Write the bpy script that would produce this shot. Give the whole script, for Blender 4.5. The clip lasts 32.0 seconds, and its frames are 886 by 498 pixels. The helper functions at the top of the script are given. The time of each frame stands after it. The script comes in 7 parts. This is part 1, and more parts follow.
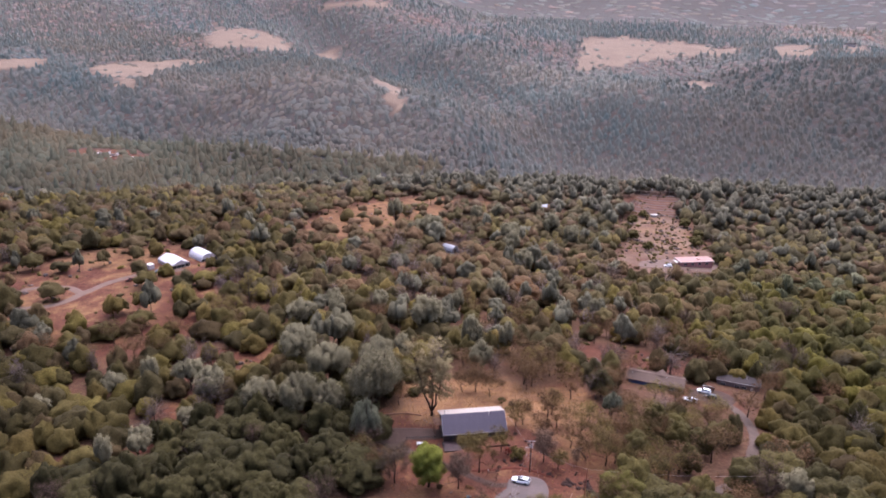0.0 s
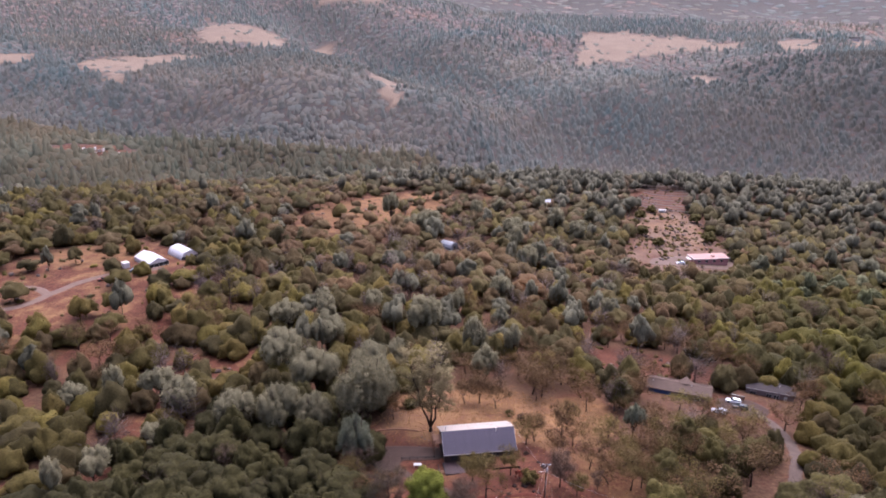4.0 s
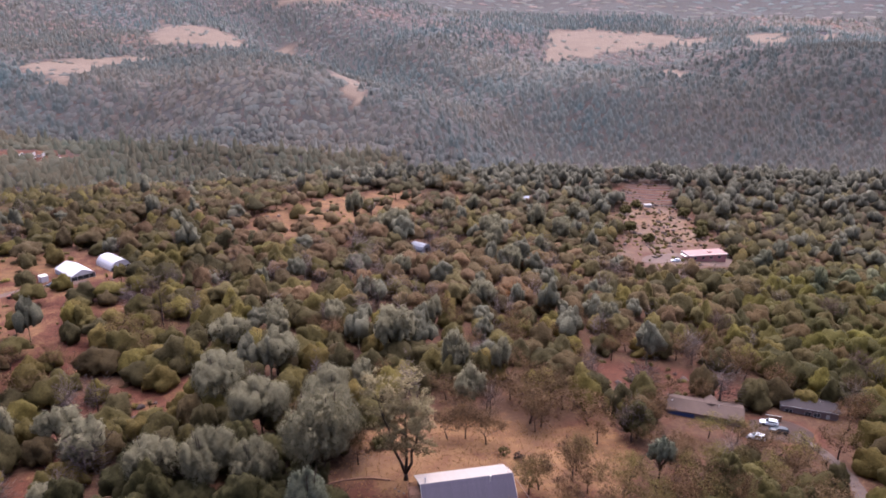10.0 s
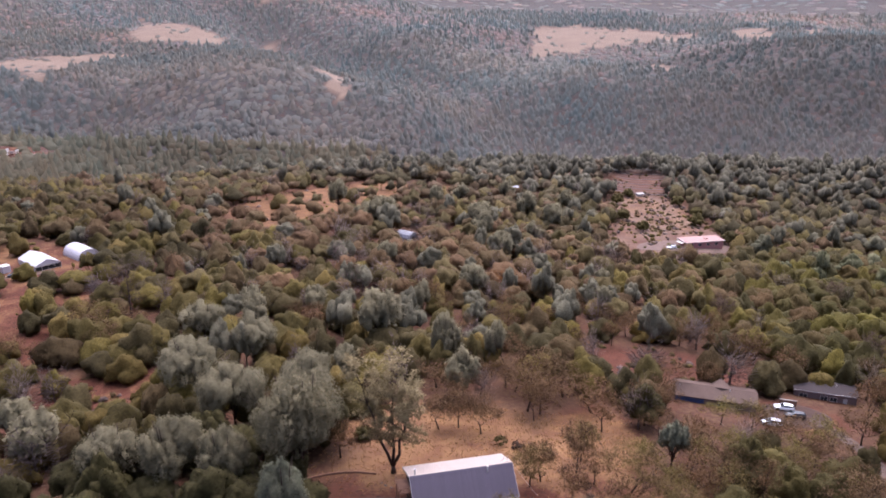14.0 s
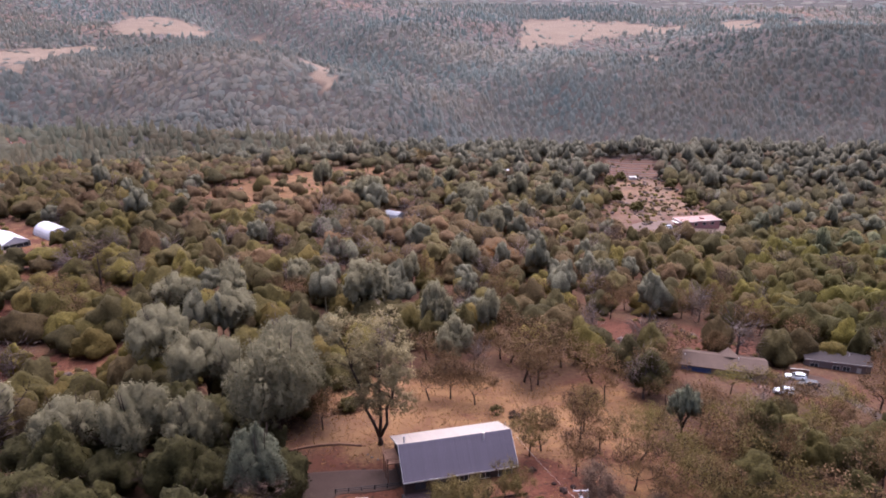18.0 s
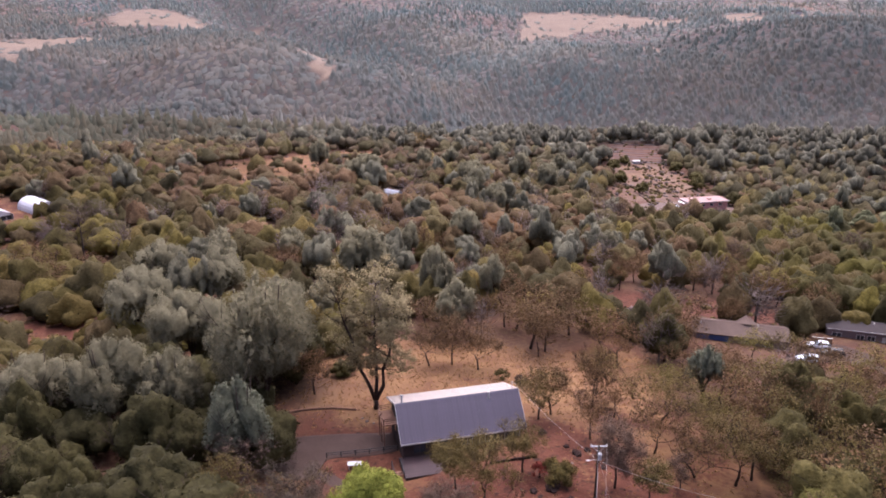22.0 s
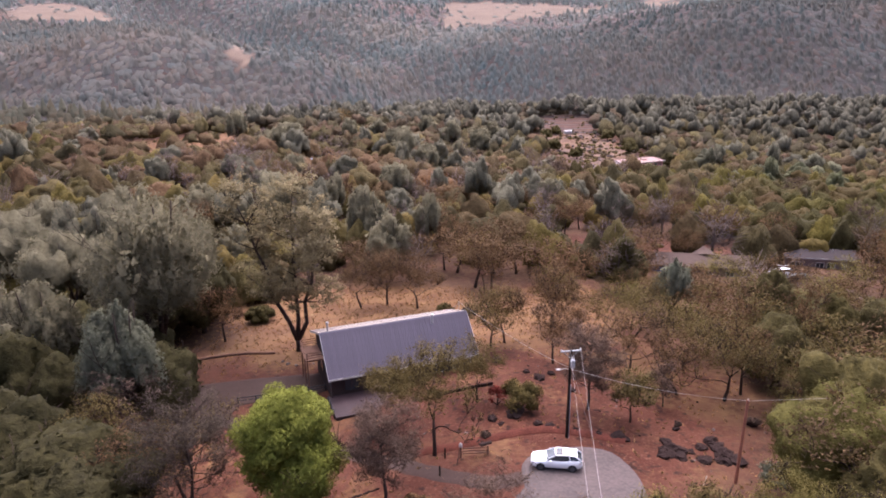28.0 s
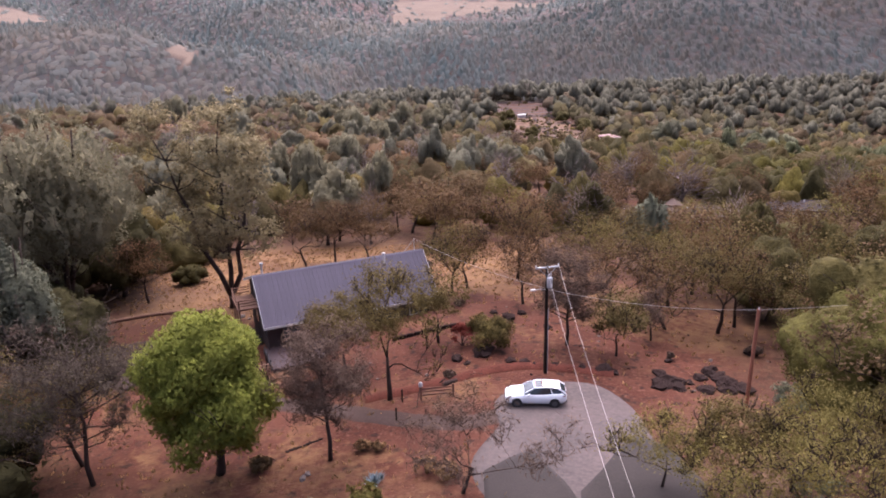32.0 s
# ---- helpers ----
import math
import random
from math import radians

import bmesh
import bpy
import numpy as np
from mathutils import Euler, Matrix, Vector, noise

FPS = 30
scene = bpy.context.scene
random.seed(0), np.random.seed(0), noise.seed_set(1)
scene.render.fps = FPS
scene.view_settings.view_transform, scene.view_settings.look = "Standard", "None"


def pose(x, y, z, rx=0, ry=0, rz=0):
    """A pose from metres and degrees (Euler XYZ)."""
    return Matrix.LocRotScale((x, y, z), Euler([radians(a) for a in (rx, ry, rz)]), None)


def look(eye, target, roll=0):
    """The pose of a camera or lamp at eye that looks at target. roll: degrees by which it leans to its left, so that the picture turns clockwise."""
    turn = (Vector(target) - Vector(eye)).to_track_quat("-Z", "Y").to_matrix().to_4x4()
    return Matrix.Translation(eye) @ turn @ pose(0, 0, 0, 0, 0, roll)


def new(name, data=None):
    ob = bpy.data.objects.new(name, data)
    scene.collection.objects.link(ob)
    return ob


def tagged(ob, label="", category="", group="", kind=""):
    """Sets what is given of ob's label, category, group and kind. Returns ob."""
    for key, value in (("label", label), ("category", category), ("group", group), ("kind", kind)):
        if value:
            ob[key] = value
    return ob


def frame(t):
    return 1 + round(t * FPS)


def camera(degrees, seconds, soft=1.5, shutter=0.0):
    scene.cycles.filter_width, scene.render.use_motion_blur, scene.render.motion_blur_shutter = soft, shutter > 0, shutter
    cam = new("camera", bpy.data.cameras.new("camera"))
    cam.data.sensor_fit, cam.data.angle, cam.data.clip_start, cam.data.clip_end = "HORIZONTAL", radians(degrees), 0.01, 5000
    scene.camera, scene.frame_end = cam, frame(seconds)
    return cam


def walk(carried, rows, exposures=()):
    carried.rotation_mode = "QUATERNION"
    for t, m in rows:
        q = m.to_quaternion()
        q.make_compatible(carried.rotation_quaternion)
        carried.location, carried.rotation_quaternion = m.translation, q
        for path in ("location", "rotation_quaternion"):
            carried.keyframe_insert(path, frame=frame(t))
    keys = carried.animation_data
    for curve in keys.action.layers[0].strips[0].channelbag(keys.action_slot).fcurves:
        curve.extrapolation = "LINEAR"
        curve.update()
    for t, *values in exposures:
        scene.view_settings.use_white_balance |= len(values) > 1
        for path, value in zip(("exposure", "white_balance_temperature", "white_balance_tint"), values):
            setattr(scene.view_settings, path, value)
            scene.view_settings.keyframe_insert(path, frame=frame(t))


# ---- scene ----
EXPOSURE = 1.5
cam = camera(62.1, 32.0, soft=1.85)
PATH = [
    (0, (5.53, -161.176, 116.089), (5.193, -159.31, 115.455), 1.1),
    (1, (4.698, -155.909, 113.772), (4.362, -154.042, 113.137), 1.1),
    (2, (3.067, -149.35, 110.912), (2.732, -147.483, 110.278), 1.1),
    (3, (1.76, -143.27, 108.552), (1.425, -141.403, 107.918), 1.1),
    (6, (-2.342, -123.489, 101.044), (-2.645, -121.617, 100.407), 0.8),
    (7, (-3.715, -116.176, 98.603), (-4.007, -114.302, 97.969), 0.8),
    (8, (-4.863, -109.381, 96.422), (-5.143, -107.504, 95.791), 0.6),
    (9, (-6.296, -103.272, 94.04), (-6.559, -101.39, 93.413), 0.5),
    (10, (-7.261, -98.157, 91.241), (-7.508, -96.272, 90.621), 0.4),
    (11, (-7.983, -94.616, 88.632), (-8.217, -92.728, 88.015), 0.3),
    (12, (-8.844, -91.016, 85.585), (-9.074, -89.126, 84.971), 0.3),
    (13, (-9.043, -88.42, 82.96), (-9.264, -86.53, 82.346), 0.3),
    (14, (-9.319, -86.226, 80.321), (-9.53, -84.334, 79.707), 0.2),
    (17, (-10.171, -79.392, 71.409), (-10.352, -77.498, 70.794), 0.1),
    (18, (-10.527, -77.854, 68.652), (-10.707, -75.96, 68.036), 0.1),
    (19, (-10.63, -76.216, 65.958), (-10.809, -74.322, 65.34), 0.1),
    (20, (-10.584, -74.304, 62.95), (-10.764, -72.41, 62.331), 0.1),
    (21, (-11.086, -72.594, 60.366), (-11.265, -70.702, 59.746), 0.0),
    (22, (-11.57, -70.852, 57.542), (-11.747, -68.958, 56.923), 0.2),
    (23, (-11.627, -68.99, 54.323), (-11.805, -67.096, 53.705), 0.1),
    (24, (-11.945, -67.395, 51.141), (-12.123, -65.501, 50.522), -0.0),
    (24.5, (-11.955, -66.48, 49.986), (-12.131, -64.587, 49.366), 0.1),
    (26.5, (-12.366, -62.662, 44.279), (-12.502, -60.766, 43.657), -0.1),
    (27, (-12.195, -61.224, 43.052), (-12.305, -59.327, 42.427), -0.4),
    (28, (-12.574, -58.271, 40.152), (-12.568, -56.37, 39.531), -0.6),
    (29, (-12.634, -55.724, 37.425), (-12.567, -53.823, 36.806), -0.9),
    (30, (-12.43, -53.638, 34.787), (-12.326, -51.739, 34.168), -1.3),
    (31, (-12.281, -51.503, 31.772), (-12.164, -49.604, 31.154), -1.5),
    (32, (-12.219, -49.88, 28.887), (-12.096, -47.981, 28.271), -1.5),
]
walk(cam, [(t, look(eye, target, roll)) for t, eye, target, roll in PATH], [(0, EXPOSURE, 5500, 18), (18, EXPOSURE + 0.03, 5600, 18), (26, EXPOSURE + 0.10, 5700, 19), (32, EXPOSURE + 0.10, 5720, 19)])

# ---------------------------------------------------------------- light
world = bpy.data.worlds.new("sky")
scene.world = world
world.use_nodes = True
wn = world.node_tree
sky = wn.nodes.new("ShaderNodeTexSky")
sky.sky_type = "NISHITA"
sky.sun_disc = False
SUN_EL, SUN_AZ = 62.0, 6.0        # degrees; azimuth clockwise from +y
sky.sun_elevation = radians(SUN_EL)
sky.sun_rotation = radians(SUN_AZ)
sky.dust_density = 7.0
sky.air_density = 0.5
sky.ozone_density = 0.5
wn.links.new(sky.outputs[0], wn.nodes["Background"].inputs[0])
wn.nodes["Background"].inputs[1].default_value = 0.14
sun = new("sun", bpy.data.lights.new("sun", "SUN"))
sun.data.energy = 1.4
sun.data.angle = radians(120)
sun.data.color = (1.0, 0.92, 0.89)
_s = Vector((math.sin(radians(SUN_AZ)) * math.cos(radians(SUN_EL)), math.cos(radians(SUN_AZ)) * math.cos(radians(SUN_EL)), math.sin(radians(SUN_EL))))
sun.matrix_world = look(_s * 300, (0, 0, 0))

# ---------------------------------------------------------------- materials


def mat(name, color, rough=0.8, metal=0.0, var=0.25, scale=1.0, bump=0.0, spec=0.3, second=None, fine=9.0, per_object=0.0):
    """A surface with variation at two scales, a little relief and, if asked, a shade of its own per object."""
    m = bpy.data.materials.new(name)
    m.use_nodes = True
    nt = m.node_tree
    b = nt.nodes["Principled BSDF"]
    b.inputs["Roughness"].default_value = rough
    b.inputs["Metallic"].default_value = metal
    b.inputs["Specular IOR Level"].default_value = spec
    co = nt.nodes.new("ShaderNodeTexCoord")
    n1 = nt.nodes.new("ShaderNodeTexNoise")
    n1.inputs["Scale"].default_value = scale
    n1.inputs["Detail"].default_value = 4
    n2 = nt.nodes.new("ShaderNodeTexNoise")
    n2.inputs["Scale"].default_value = scale * fine
    n2.inputs["Detail"].default_value = 3
    nt.links.new(co.outputs["Object"], n1.inputs["Vector"])
    nt.links.new(co.outputs["Object"], n2.inputs["Vector"])
    a = [max(0.0, c * (1 - var)) for c in color]
    c2 = list(second) if second else [min(1.0, c * (1 + var)) for c in color]
    mx = nt.nodes.new("ShaderNodeMix")
    mx.data_type = "RGBA"
    mx.inputs["A"].default_value = (*a, 1)
    mx.inputs["B"].default_value = (*c2, 1)
    ad = nt.nodes.new("ShaderNodeMath")
    ad.operation = "MULTIPLY_ADD"
    nt.links.new(n2.outputs["Fac"], ad.inputs[0])
    ad.inputs[1].default_value = 0.9
    nt.links.new(n1.outputs["Fac"], ad.inputs[2])
    sb = nt.nodes.new("ShaderNodeMapRange")
    sb.inputs["From Min"].default_value = 0.6
    sb.inputs["From Max"].default_value = 1.3
    nt.links.new(ad.outputs[0], sb.inputs["Value"])
    nt.links.new(sb.outputs[0], mx.inputs["Factor"])
    last = mx.outputs["Result"]
    if per_object:
        oi = nt.nodes.new("ShaderNodeObjectInfo")
        hs = nt.nodes.new("ShaderNodeHueSaturation")
        mr = nt.nodes.new("ShaderNodeMapRange")
        mr.inputs["To Min"].default_value = 1 - per_object
        mr.inputs["To Max"].default_value = 1 + per_object
        nt.links.new(oi.outputs["Random"], mr.inputs["Value"])
        nt.links.new(mr.outputs[0], hs.inputs["Value"])
        nt.links.new(last, hs.inputs["Color"])
        last = hs.outputs["Color"]
    nt.links.new(last, b.inputs["Base Color"])
    if bump:
        bp = nt.nodes.new("ShaderNodeBump")
        bp.inputs["Strength"].default_value = min(1.0, bump)
        bp.inputs["Distance"].default_value = 0.05
        nt.links.new(n2.outputs["Fac"], bp.inputs["Height"])
        nt.links.new(bp.outputs[0], b.inputs["Normal"])
    return m


def leaf_mat(name, a=None, b=None, spread=0.14, rough=0.85, through_light=0.36, grain=1.7, relief=0.55):
    """Foliage: leafy grain and relief, a shade of its own per spray; the tree's colour comes from Object Info, or from the attribute tint in joined woods."""
    m = bpy.data.materials.new(name)
    m.use_nodes = True
    nt = m.node_tree
    p = nt.nodes["Principled BSDF"]
    p.inputs["Roughness"].default_value = rough
    p.inputs["Specular IOR Level"].default_value = 0.12
    geo = nt.nodes.new("ShaderNodeNewGeometry")
    hs = nt.nodes.new("ShaderNodeHueSaturation")
    co = nt.nodes.new("ShaderNodeTexCoord")
    n1 = nt.nodes.new("ShaderNodeTexNoise")
    n1.inputs["Scale"].default_value = grain
    n1.inputs["Detail"].default_value = 4
    n1.inputs["Roughness"].default_value = 0.7
    nt.links.new(co.outputs["Object"], n1.inputs["Vector"])
    mr = nt.nodes.new("ShaderNodeMapRange")
    mr.inputs["To Min"].default_value = 1 - spread
    mr.inputs["To Max"].default_value = 1 + spread
    nt.links.new(geo.outputs["Random Per Island"], mr.inputs["Value"])
    mg = nt.nodes.new("ShaderNodeMapRange")
    mg.inputs["From Min"].default_value = 0.35
    mg.inputs["From Max"].default_value = 0.65
    mg.inputs["To Min"].default_value = 1 - 2.4 * spread
    mg.inputs["To Max"].default_value = 1 + 2.4 * spread
    nt.links.new(n1.outputs["Fac"], mg.inputs["Value"])
    mu = nt.nodes.new("ShaderNodeMath")
    mu.operation = "MULTIPLY"
    nt.links.new(mr.outputs[0], mu.inputs[0])
    nt.links.new(mg.outputs[0], mu.inputs[1])
    nt.links.new(mu.outputs[0], hs.inputs["Value"])
    if a is None:
        at = nt.nodes.new("ShaderNodeAttribute")
        at.attribute_name = "tint"
        nt.links.new(at.outputs["Color"], hs.inputs["Color"])
    else:
        oi = nt.nodes.new("ShaderNodeObjectInfo")
        mx = nt.nodes.new("ShaderNodeMix")
        mx.data_type = "RGBA"
        mx.inputs["A"].default_value = (*a, 1)
        mx.inputs["B"].default_value = (*b, 1)
        nt.links.new(oi.outputs["Random"], mx.inputs["Factor"])
        nt.links.new(mx.outputs["Result"], hs.inputs["Color"])
    nt.links.new(hs.outputs["Color"], p.inputs["Base Color"])
    tr = nt.nodes.new("ShaderNodeBsdfTranslucent")
    ms = nt.nodes.new("ShaderNodeMixShader")
    ms.inputs[0].default_value = through_light
    nt.links.new(hs.outputs["Color"], tr.inputs["Color"])
    if relief:
        bp = nt.nodes.new("ShaderNodeBump")
        bp.inputs["Strength"].default_value = relief
        bp.inputs["Distance"].default_value = 1.0
        nt.links.new(n1.outputs["Fac"], bp.inputs["Height"])
        nt.links.new(bp.outputs[0], p.inputs["Normal"])
    nt.links.new(p.outputs[0], ms.inputs[1])
    nt.links.new(tr.outputs[0], ms.inputs[2])
    nt.links.new(ms.outputs[0], nt.nodes["Material Output"].inputs[0])
    return m


def ground_mat():
    """Red earth, dry straw grass and pale stubble; the attribute cover says how much grass grows where, its alpha where
    painted haze greys the floor.
    """
    m = bpy.data.materials.new("earth_and_dry_grass")
    m.use_nodes = True
    nt = m.node_tree
    b = nt.nodes["Principled BSDF"]
    b.inputs["Roughness"].default_value = 0.95
    b.inputs["Specular IOR Level"].default_value = 0.1
    co = nt.nodes.new("ShaderNodeTexCoord")

    def noise_at(scale, detail=5):
        n = nt.nodes.new("ShaderNodeTexNoise")
        n.inputs["Scale"].default_value = scale
        n.inputs["Detail"].default_value = detail
        nt.links.new(co.outputs["Object"], n.inputs["Vector"])
        return n.outputs["Fac"]

    def ramp(value, lo, hi):
        r = nt.nodes.new("ShaderNodeMapRange")
        r.inputs["From Min"].default_value = lo
        r.inputs["From Max"].default_value = hi
        nt.links.new(value, r.inputs["Value"])
        return r.outputs[0]

    def mix(fac, a, c):
        x = nt.nodes.new("ShaderNodeMix")
        x.data_type = "RGBA"
        nt.links.new(fac, x.inputs["Factor"])
        for key, v in (("A", a), ("B", c)):
            if isinstance(v, tuple):
                x.inputs[key].default_value = (*v, 1)
            else:
                nt.links.new(v, x.inputs[key])
        return x.outputs["Result"]

    def math2(op, a, c):
        x = nt.nodes.new("ShaderNodeMath")
        x.operation = op
        for i, v in enumerate((a, c)):
            if isinstance(v, float):
                x.inputs[i].default_value = v
            else:
                nt.links.new(v, x.inputs[i])
        return x.outputs[0]

    at = nt.nodes.new("ShaderNodeAttribute")
    at.attribute_name = "cover"
    sep = nt.nodes.new("ShaderNodeSeparateColor")
    nt.links.new(at.outputs["Color"], sep.inputs[0])
    red = mix(ramp(noise_at(0.35), 0.35, 0.65), EARTH_A, EARTH_B)
    red = mix(ramp(noise_at(3.5), 0.55, 0.75), red, (0.14, 0.07, 0.045))
    red = mix(ramp(noise_at(1.1, 8), 0.56, 0.68), red, (0.024, 0.0105, 0.008))
    straw = mix(ramp(noise_at(0.25), 0.35, 0.65), STRAW_A, STRAW_B)
    straw = mix(ramp(noise_at(2.2), 0.6, 0.75), straw, (0.11, 0.055, 0.032))
    patchy = math2("ADD", math2("MULTIPLY", math2("SUBTRACT", noise_at(0.12), 0.5), 1.6), sep.outputs[0])
    patchy = math2("ADD", math2("MULTIPLY", math2("SUBTRACT", noise_at(1.3), 0.5), 0.9), patchy)
    col = mix(ramp(patchy, 0.35, 0.65), red, straw)
    col = mix(sep.outputs[1], col, mix(ramp(noise_at(0.03), 0.35, 0.65), (0.135, 0.094, 0.070), (0.165, 0.117, 0.086)))
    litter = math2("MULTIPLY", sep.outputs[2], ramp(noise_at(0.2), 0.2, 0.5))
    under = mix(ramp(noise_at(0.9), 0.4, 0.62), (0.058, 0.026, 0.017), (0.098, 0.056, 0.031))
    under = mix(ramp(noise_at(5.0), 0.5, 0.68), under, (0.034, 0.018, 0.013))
    # far floor is grey: haze painted into the ground colour
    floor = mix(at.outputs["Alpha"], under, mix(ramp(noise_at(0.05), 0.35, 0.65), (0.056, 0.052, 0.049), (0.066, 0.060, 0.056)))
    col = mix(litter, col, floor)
    nt.links.new(col, b.inputs["Base Color"])
    bp = nt.nodes.new("ShaderNodeBump")
    bp.inputs["Strength"].default_value = 0.6
    bp.inputs["Distance"].default_value = 0.12
    nt.links.new(noise_at(4.0), bp.inputs["Height"])
    nt.links.new(bp.outputs[0], b.inputs["Normal"])
    return m


EARTH_A, EARTH_B = (0.055, 0.0168, 0.0104), (0.085, 0.0315, 0.0190)
STRAW_A, STRAW_B = (0.164, 0.088, 0.040), (0.100, 0.047, 0.024)
M_GROUND = ground_mat()
M_WOODS = leaf_mat("woodland_foliage", spread=0.12, through_light=0.44)
M_HILLS = leaf_mat("hill_foliage", spread=0.05, through_light=0.42, grain=0.5, relief=0.0)
M_OAK = leaf_mat("oak_leaves_olive", (0.138, 0.098, 0.035), (0.116, 0.087, 0.031))
M_OAK_BROWN = leaf_mat("oak_leaves_autumn", (0.135, 0.076, 0.036), (0.112, 0.070, 0.034))
M_LIVE = leaf_mat("live_oak_leaves", (0.050, 0.041, 0.016), (0.090, 0.071, 0.022))
# darker copy of the live oak leaves: the pines' shade is painted in
M_LIVE_SHADED = leaf_mat("shaded_live_oak_leaves", (0.033, 0.028, 0.011), (0.054, 0.045, 0.016))
M_OAK_GOLD = leaf_mat("oak_leaves_yellow_olive", (0.172, 0.136, 0.040), (0.150, 0.122, 0.037))
M_PINE = leaf_mat("grey_pine_needles", (0.190, 0.166, 0.102), (0.204, 0.177, 0.108), spread=0.10, through_light=0.52)
M_PINE_BLUE = leaf_mat("blue_grey_pine_needles", (0.128, 0.128, 0.085), (0.140, 0.138, 0.092), spread=0.10, through_light=0.42)
M_LIME = leaf_mat("bright_green_pine_needles", (0.200, 0.208, 0.038), (0.208, 0.216, 0.040), through_light=0.42)
M_LAYERED = leaf_mat("yellow_green_live_oak_leaves", (0.112, 0.096, 0.026), (0.118, 0.100, 0.027))
M_TWIGGY = leaf_mat("dark_grey_brown_twigs", (0.070, 0.052, 0.040), (0.080, 0.060, 0.044))
M_SPARSE = leaf_mat("sparse_mauve_twigs", (0.104, 0.068, 0.051), (0.122, 0.079, 0.056))
M_BARK = mat("dark_bark", (0.046, 0.031, 0.025), 1.0, spec=0.05, var=0.4, scale=1.2, bump=0.8)
M_TWIG = mat("grey_bark", (0.054, 0.037, 0.031), 1.0, spec=0.05, var=0.35, scale=1.5, bump=0.6)
M_ROOF = mat("lavender_standing_seam_metal", (0.105, 0.090, 0.112), 0.55, 0.1, var=0.12, scale=0.5, spec=0.3)
M_TRIM = mat("white_painted_trim", (0.48, 0.44, 0.42), 0.6, var=0.08)
M_WALL_DARK = mat("dark_brown_stained_siding", (0.04, 0.025, 0.022), 0.8, var=0.3, scale=0.8, bump=0.3)
M_DECK = mat("red_brown_deck_boards", (0.036, 0.019, 0.021), 0.7, var=0.3, scale=1.0, per_object=0.18)
M_WOOD = mat("weathered_brown_timber", (0.17, 0.09, 0.06), 0.85, var=0.35, scale=1.4, bump=0.4)
M_GLASS = mat("dark_window_glass", (0.03, 0.034, 0.04), 0.08, var=0.1, spec=0.8)
M_ASPHALT = mat("dusty_asphalt", (0.054, 0.035, 0.029), 1.0, spec=0.06, var=0.28, scale=0.35, fine=14, bump=0.3)
M_ASPHALT_DARK = mat("dark_asphalt", (0.034, 0.026, 0.023), 1.0, var=0.25, scale=0.5, fine=14, bump=0.3)
M_DUST = mat("pale_dusty_gravel", (0.112, 0.094, 0.09), 0.95, var=0.2, scale=0.6, fine=10, bump=0.4, second=(0.080, 0.062, 0.058))
M_LANE = mat("pale_dusty_lane", (0.086, 0.062, 0.053), 1.0, spec=0.06, var=0.25, scale=0.35, fine=14, bump=0.3)
M_DIRT = mat("packed_dirt_track", (0.105, 0.066, 0.051), 0.95, var=0.22, scale=0.3, bump=0.3)
M_CONC = mat("pale_concrete", (0.42, 0.38, 0.36), 0.9, var=0.15, scale=0.6)
M_ROCK = mat("dark_volcanic_rock", (0.028, 0.017, 0.015), 1.0, var=0.5, scale=1.5, bump=1.0, spec=0.05, second=(0.040, 0.025, 0.022))
M_STONE = mat("grey_field_stone", (0.12, 0.092, 0.082), 0.9, var=0.35, scale=2.0, bump=0.6)
M_WHITE = mat("white_plastic_sheeting", (0.44, 0.41, 0.43), 0.5, var=0.06, scale=0.4)
M_PAINT = mat("white_car_paint", (0.80, 0.80, 0.82), 0.22, var=0.02, spec=0.6)
M_BLACK = mat("black_rubber_and_plastic", (0.022, 0.022, 0.024), 0.6, var=0.2)
M_ALLOY = mat("dull_alloy_metal", (0.10, 0.10, 0.105), 0.4, 0.6, var=0.1)
M_GALV = mat("galvanised_steel", (0.36, 0.36, 0.38), 0.45, 0.5, var=0.12)
M_WIRE = mat("pale_aluminium_wire", (0.38, 0.33, 0.31), 0.5, 0.3, var=0.05)
M_POLE = mat("creosoted_pole_wood", (0.022, 0.015, 0.012), 1.0, spec=0.05, var=0.4, scale=2.0, bump=0.4)
M_POLE_RED = mat("red_brown_pole_wood", (0.26, 0.100, 0.060), 0.9, var=0.3, scale=2.0, bump=0.4)
M_ROOF_TAN = mat("tan_asphalt_shingles", (0.092, 0.064, 0.053), 1.0, spec=0.05, var=0.15, scale=0.7, bump=0.3)
M_BLUE = mat("deep_blue_painted_siding", (0.045, 0.075, 0.20), 0.7, var=0.15)
M_GREY_WALL = mat("grey_brown_siding", (0.17, 0.125, 0.12), 0.8, var=0.12)
M_ROOF_GREY = mat("grey_shingle_roof", (0.052, 0.042, 0.042), 1.0, spec=0.05, var=0.15)
M_PINK_ROOF = mat("pale_pink_roof_coating", (0.27, 0.15, 0.13), 0.7, var=0.12, scale=0.4)
M_PINK_WALL = mat("dusty_pink_stucco", (0.36, 0.17, 0.165), 0.85, var=0.12)
M_TIN = mat("blue_grey_corrugated_tin", (0.20, 0.20, 0.23), 0.55, 0.3, var=0.15)
M_RED_LEAF = leaf_mat("crimson_leaves", (0.15, 0.028, 0.022), (0.18, 0.040, 0.024))
M_BUSH = leaf_mat("yellow_green_leaves", (0.105, 0.092, 0.024), (0.125, 0.100, 0.026))
M_AGAVE = mat("blue_grey_agave_leaf", (0.12, 0.15, 0.16), 0.6, var=0.2)
M_STRAW = leaf_mat("dry_straw", (0.28, 0.17, 0.08), (0.22, 0.125, 0.06), spread=0.3)
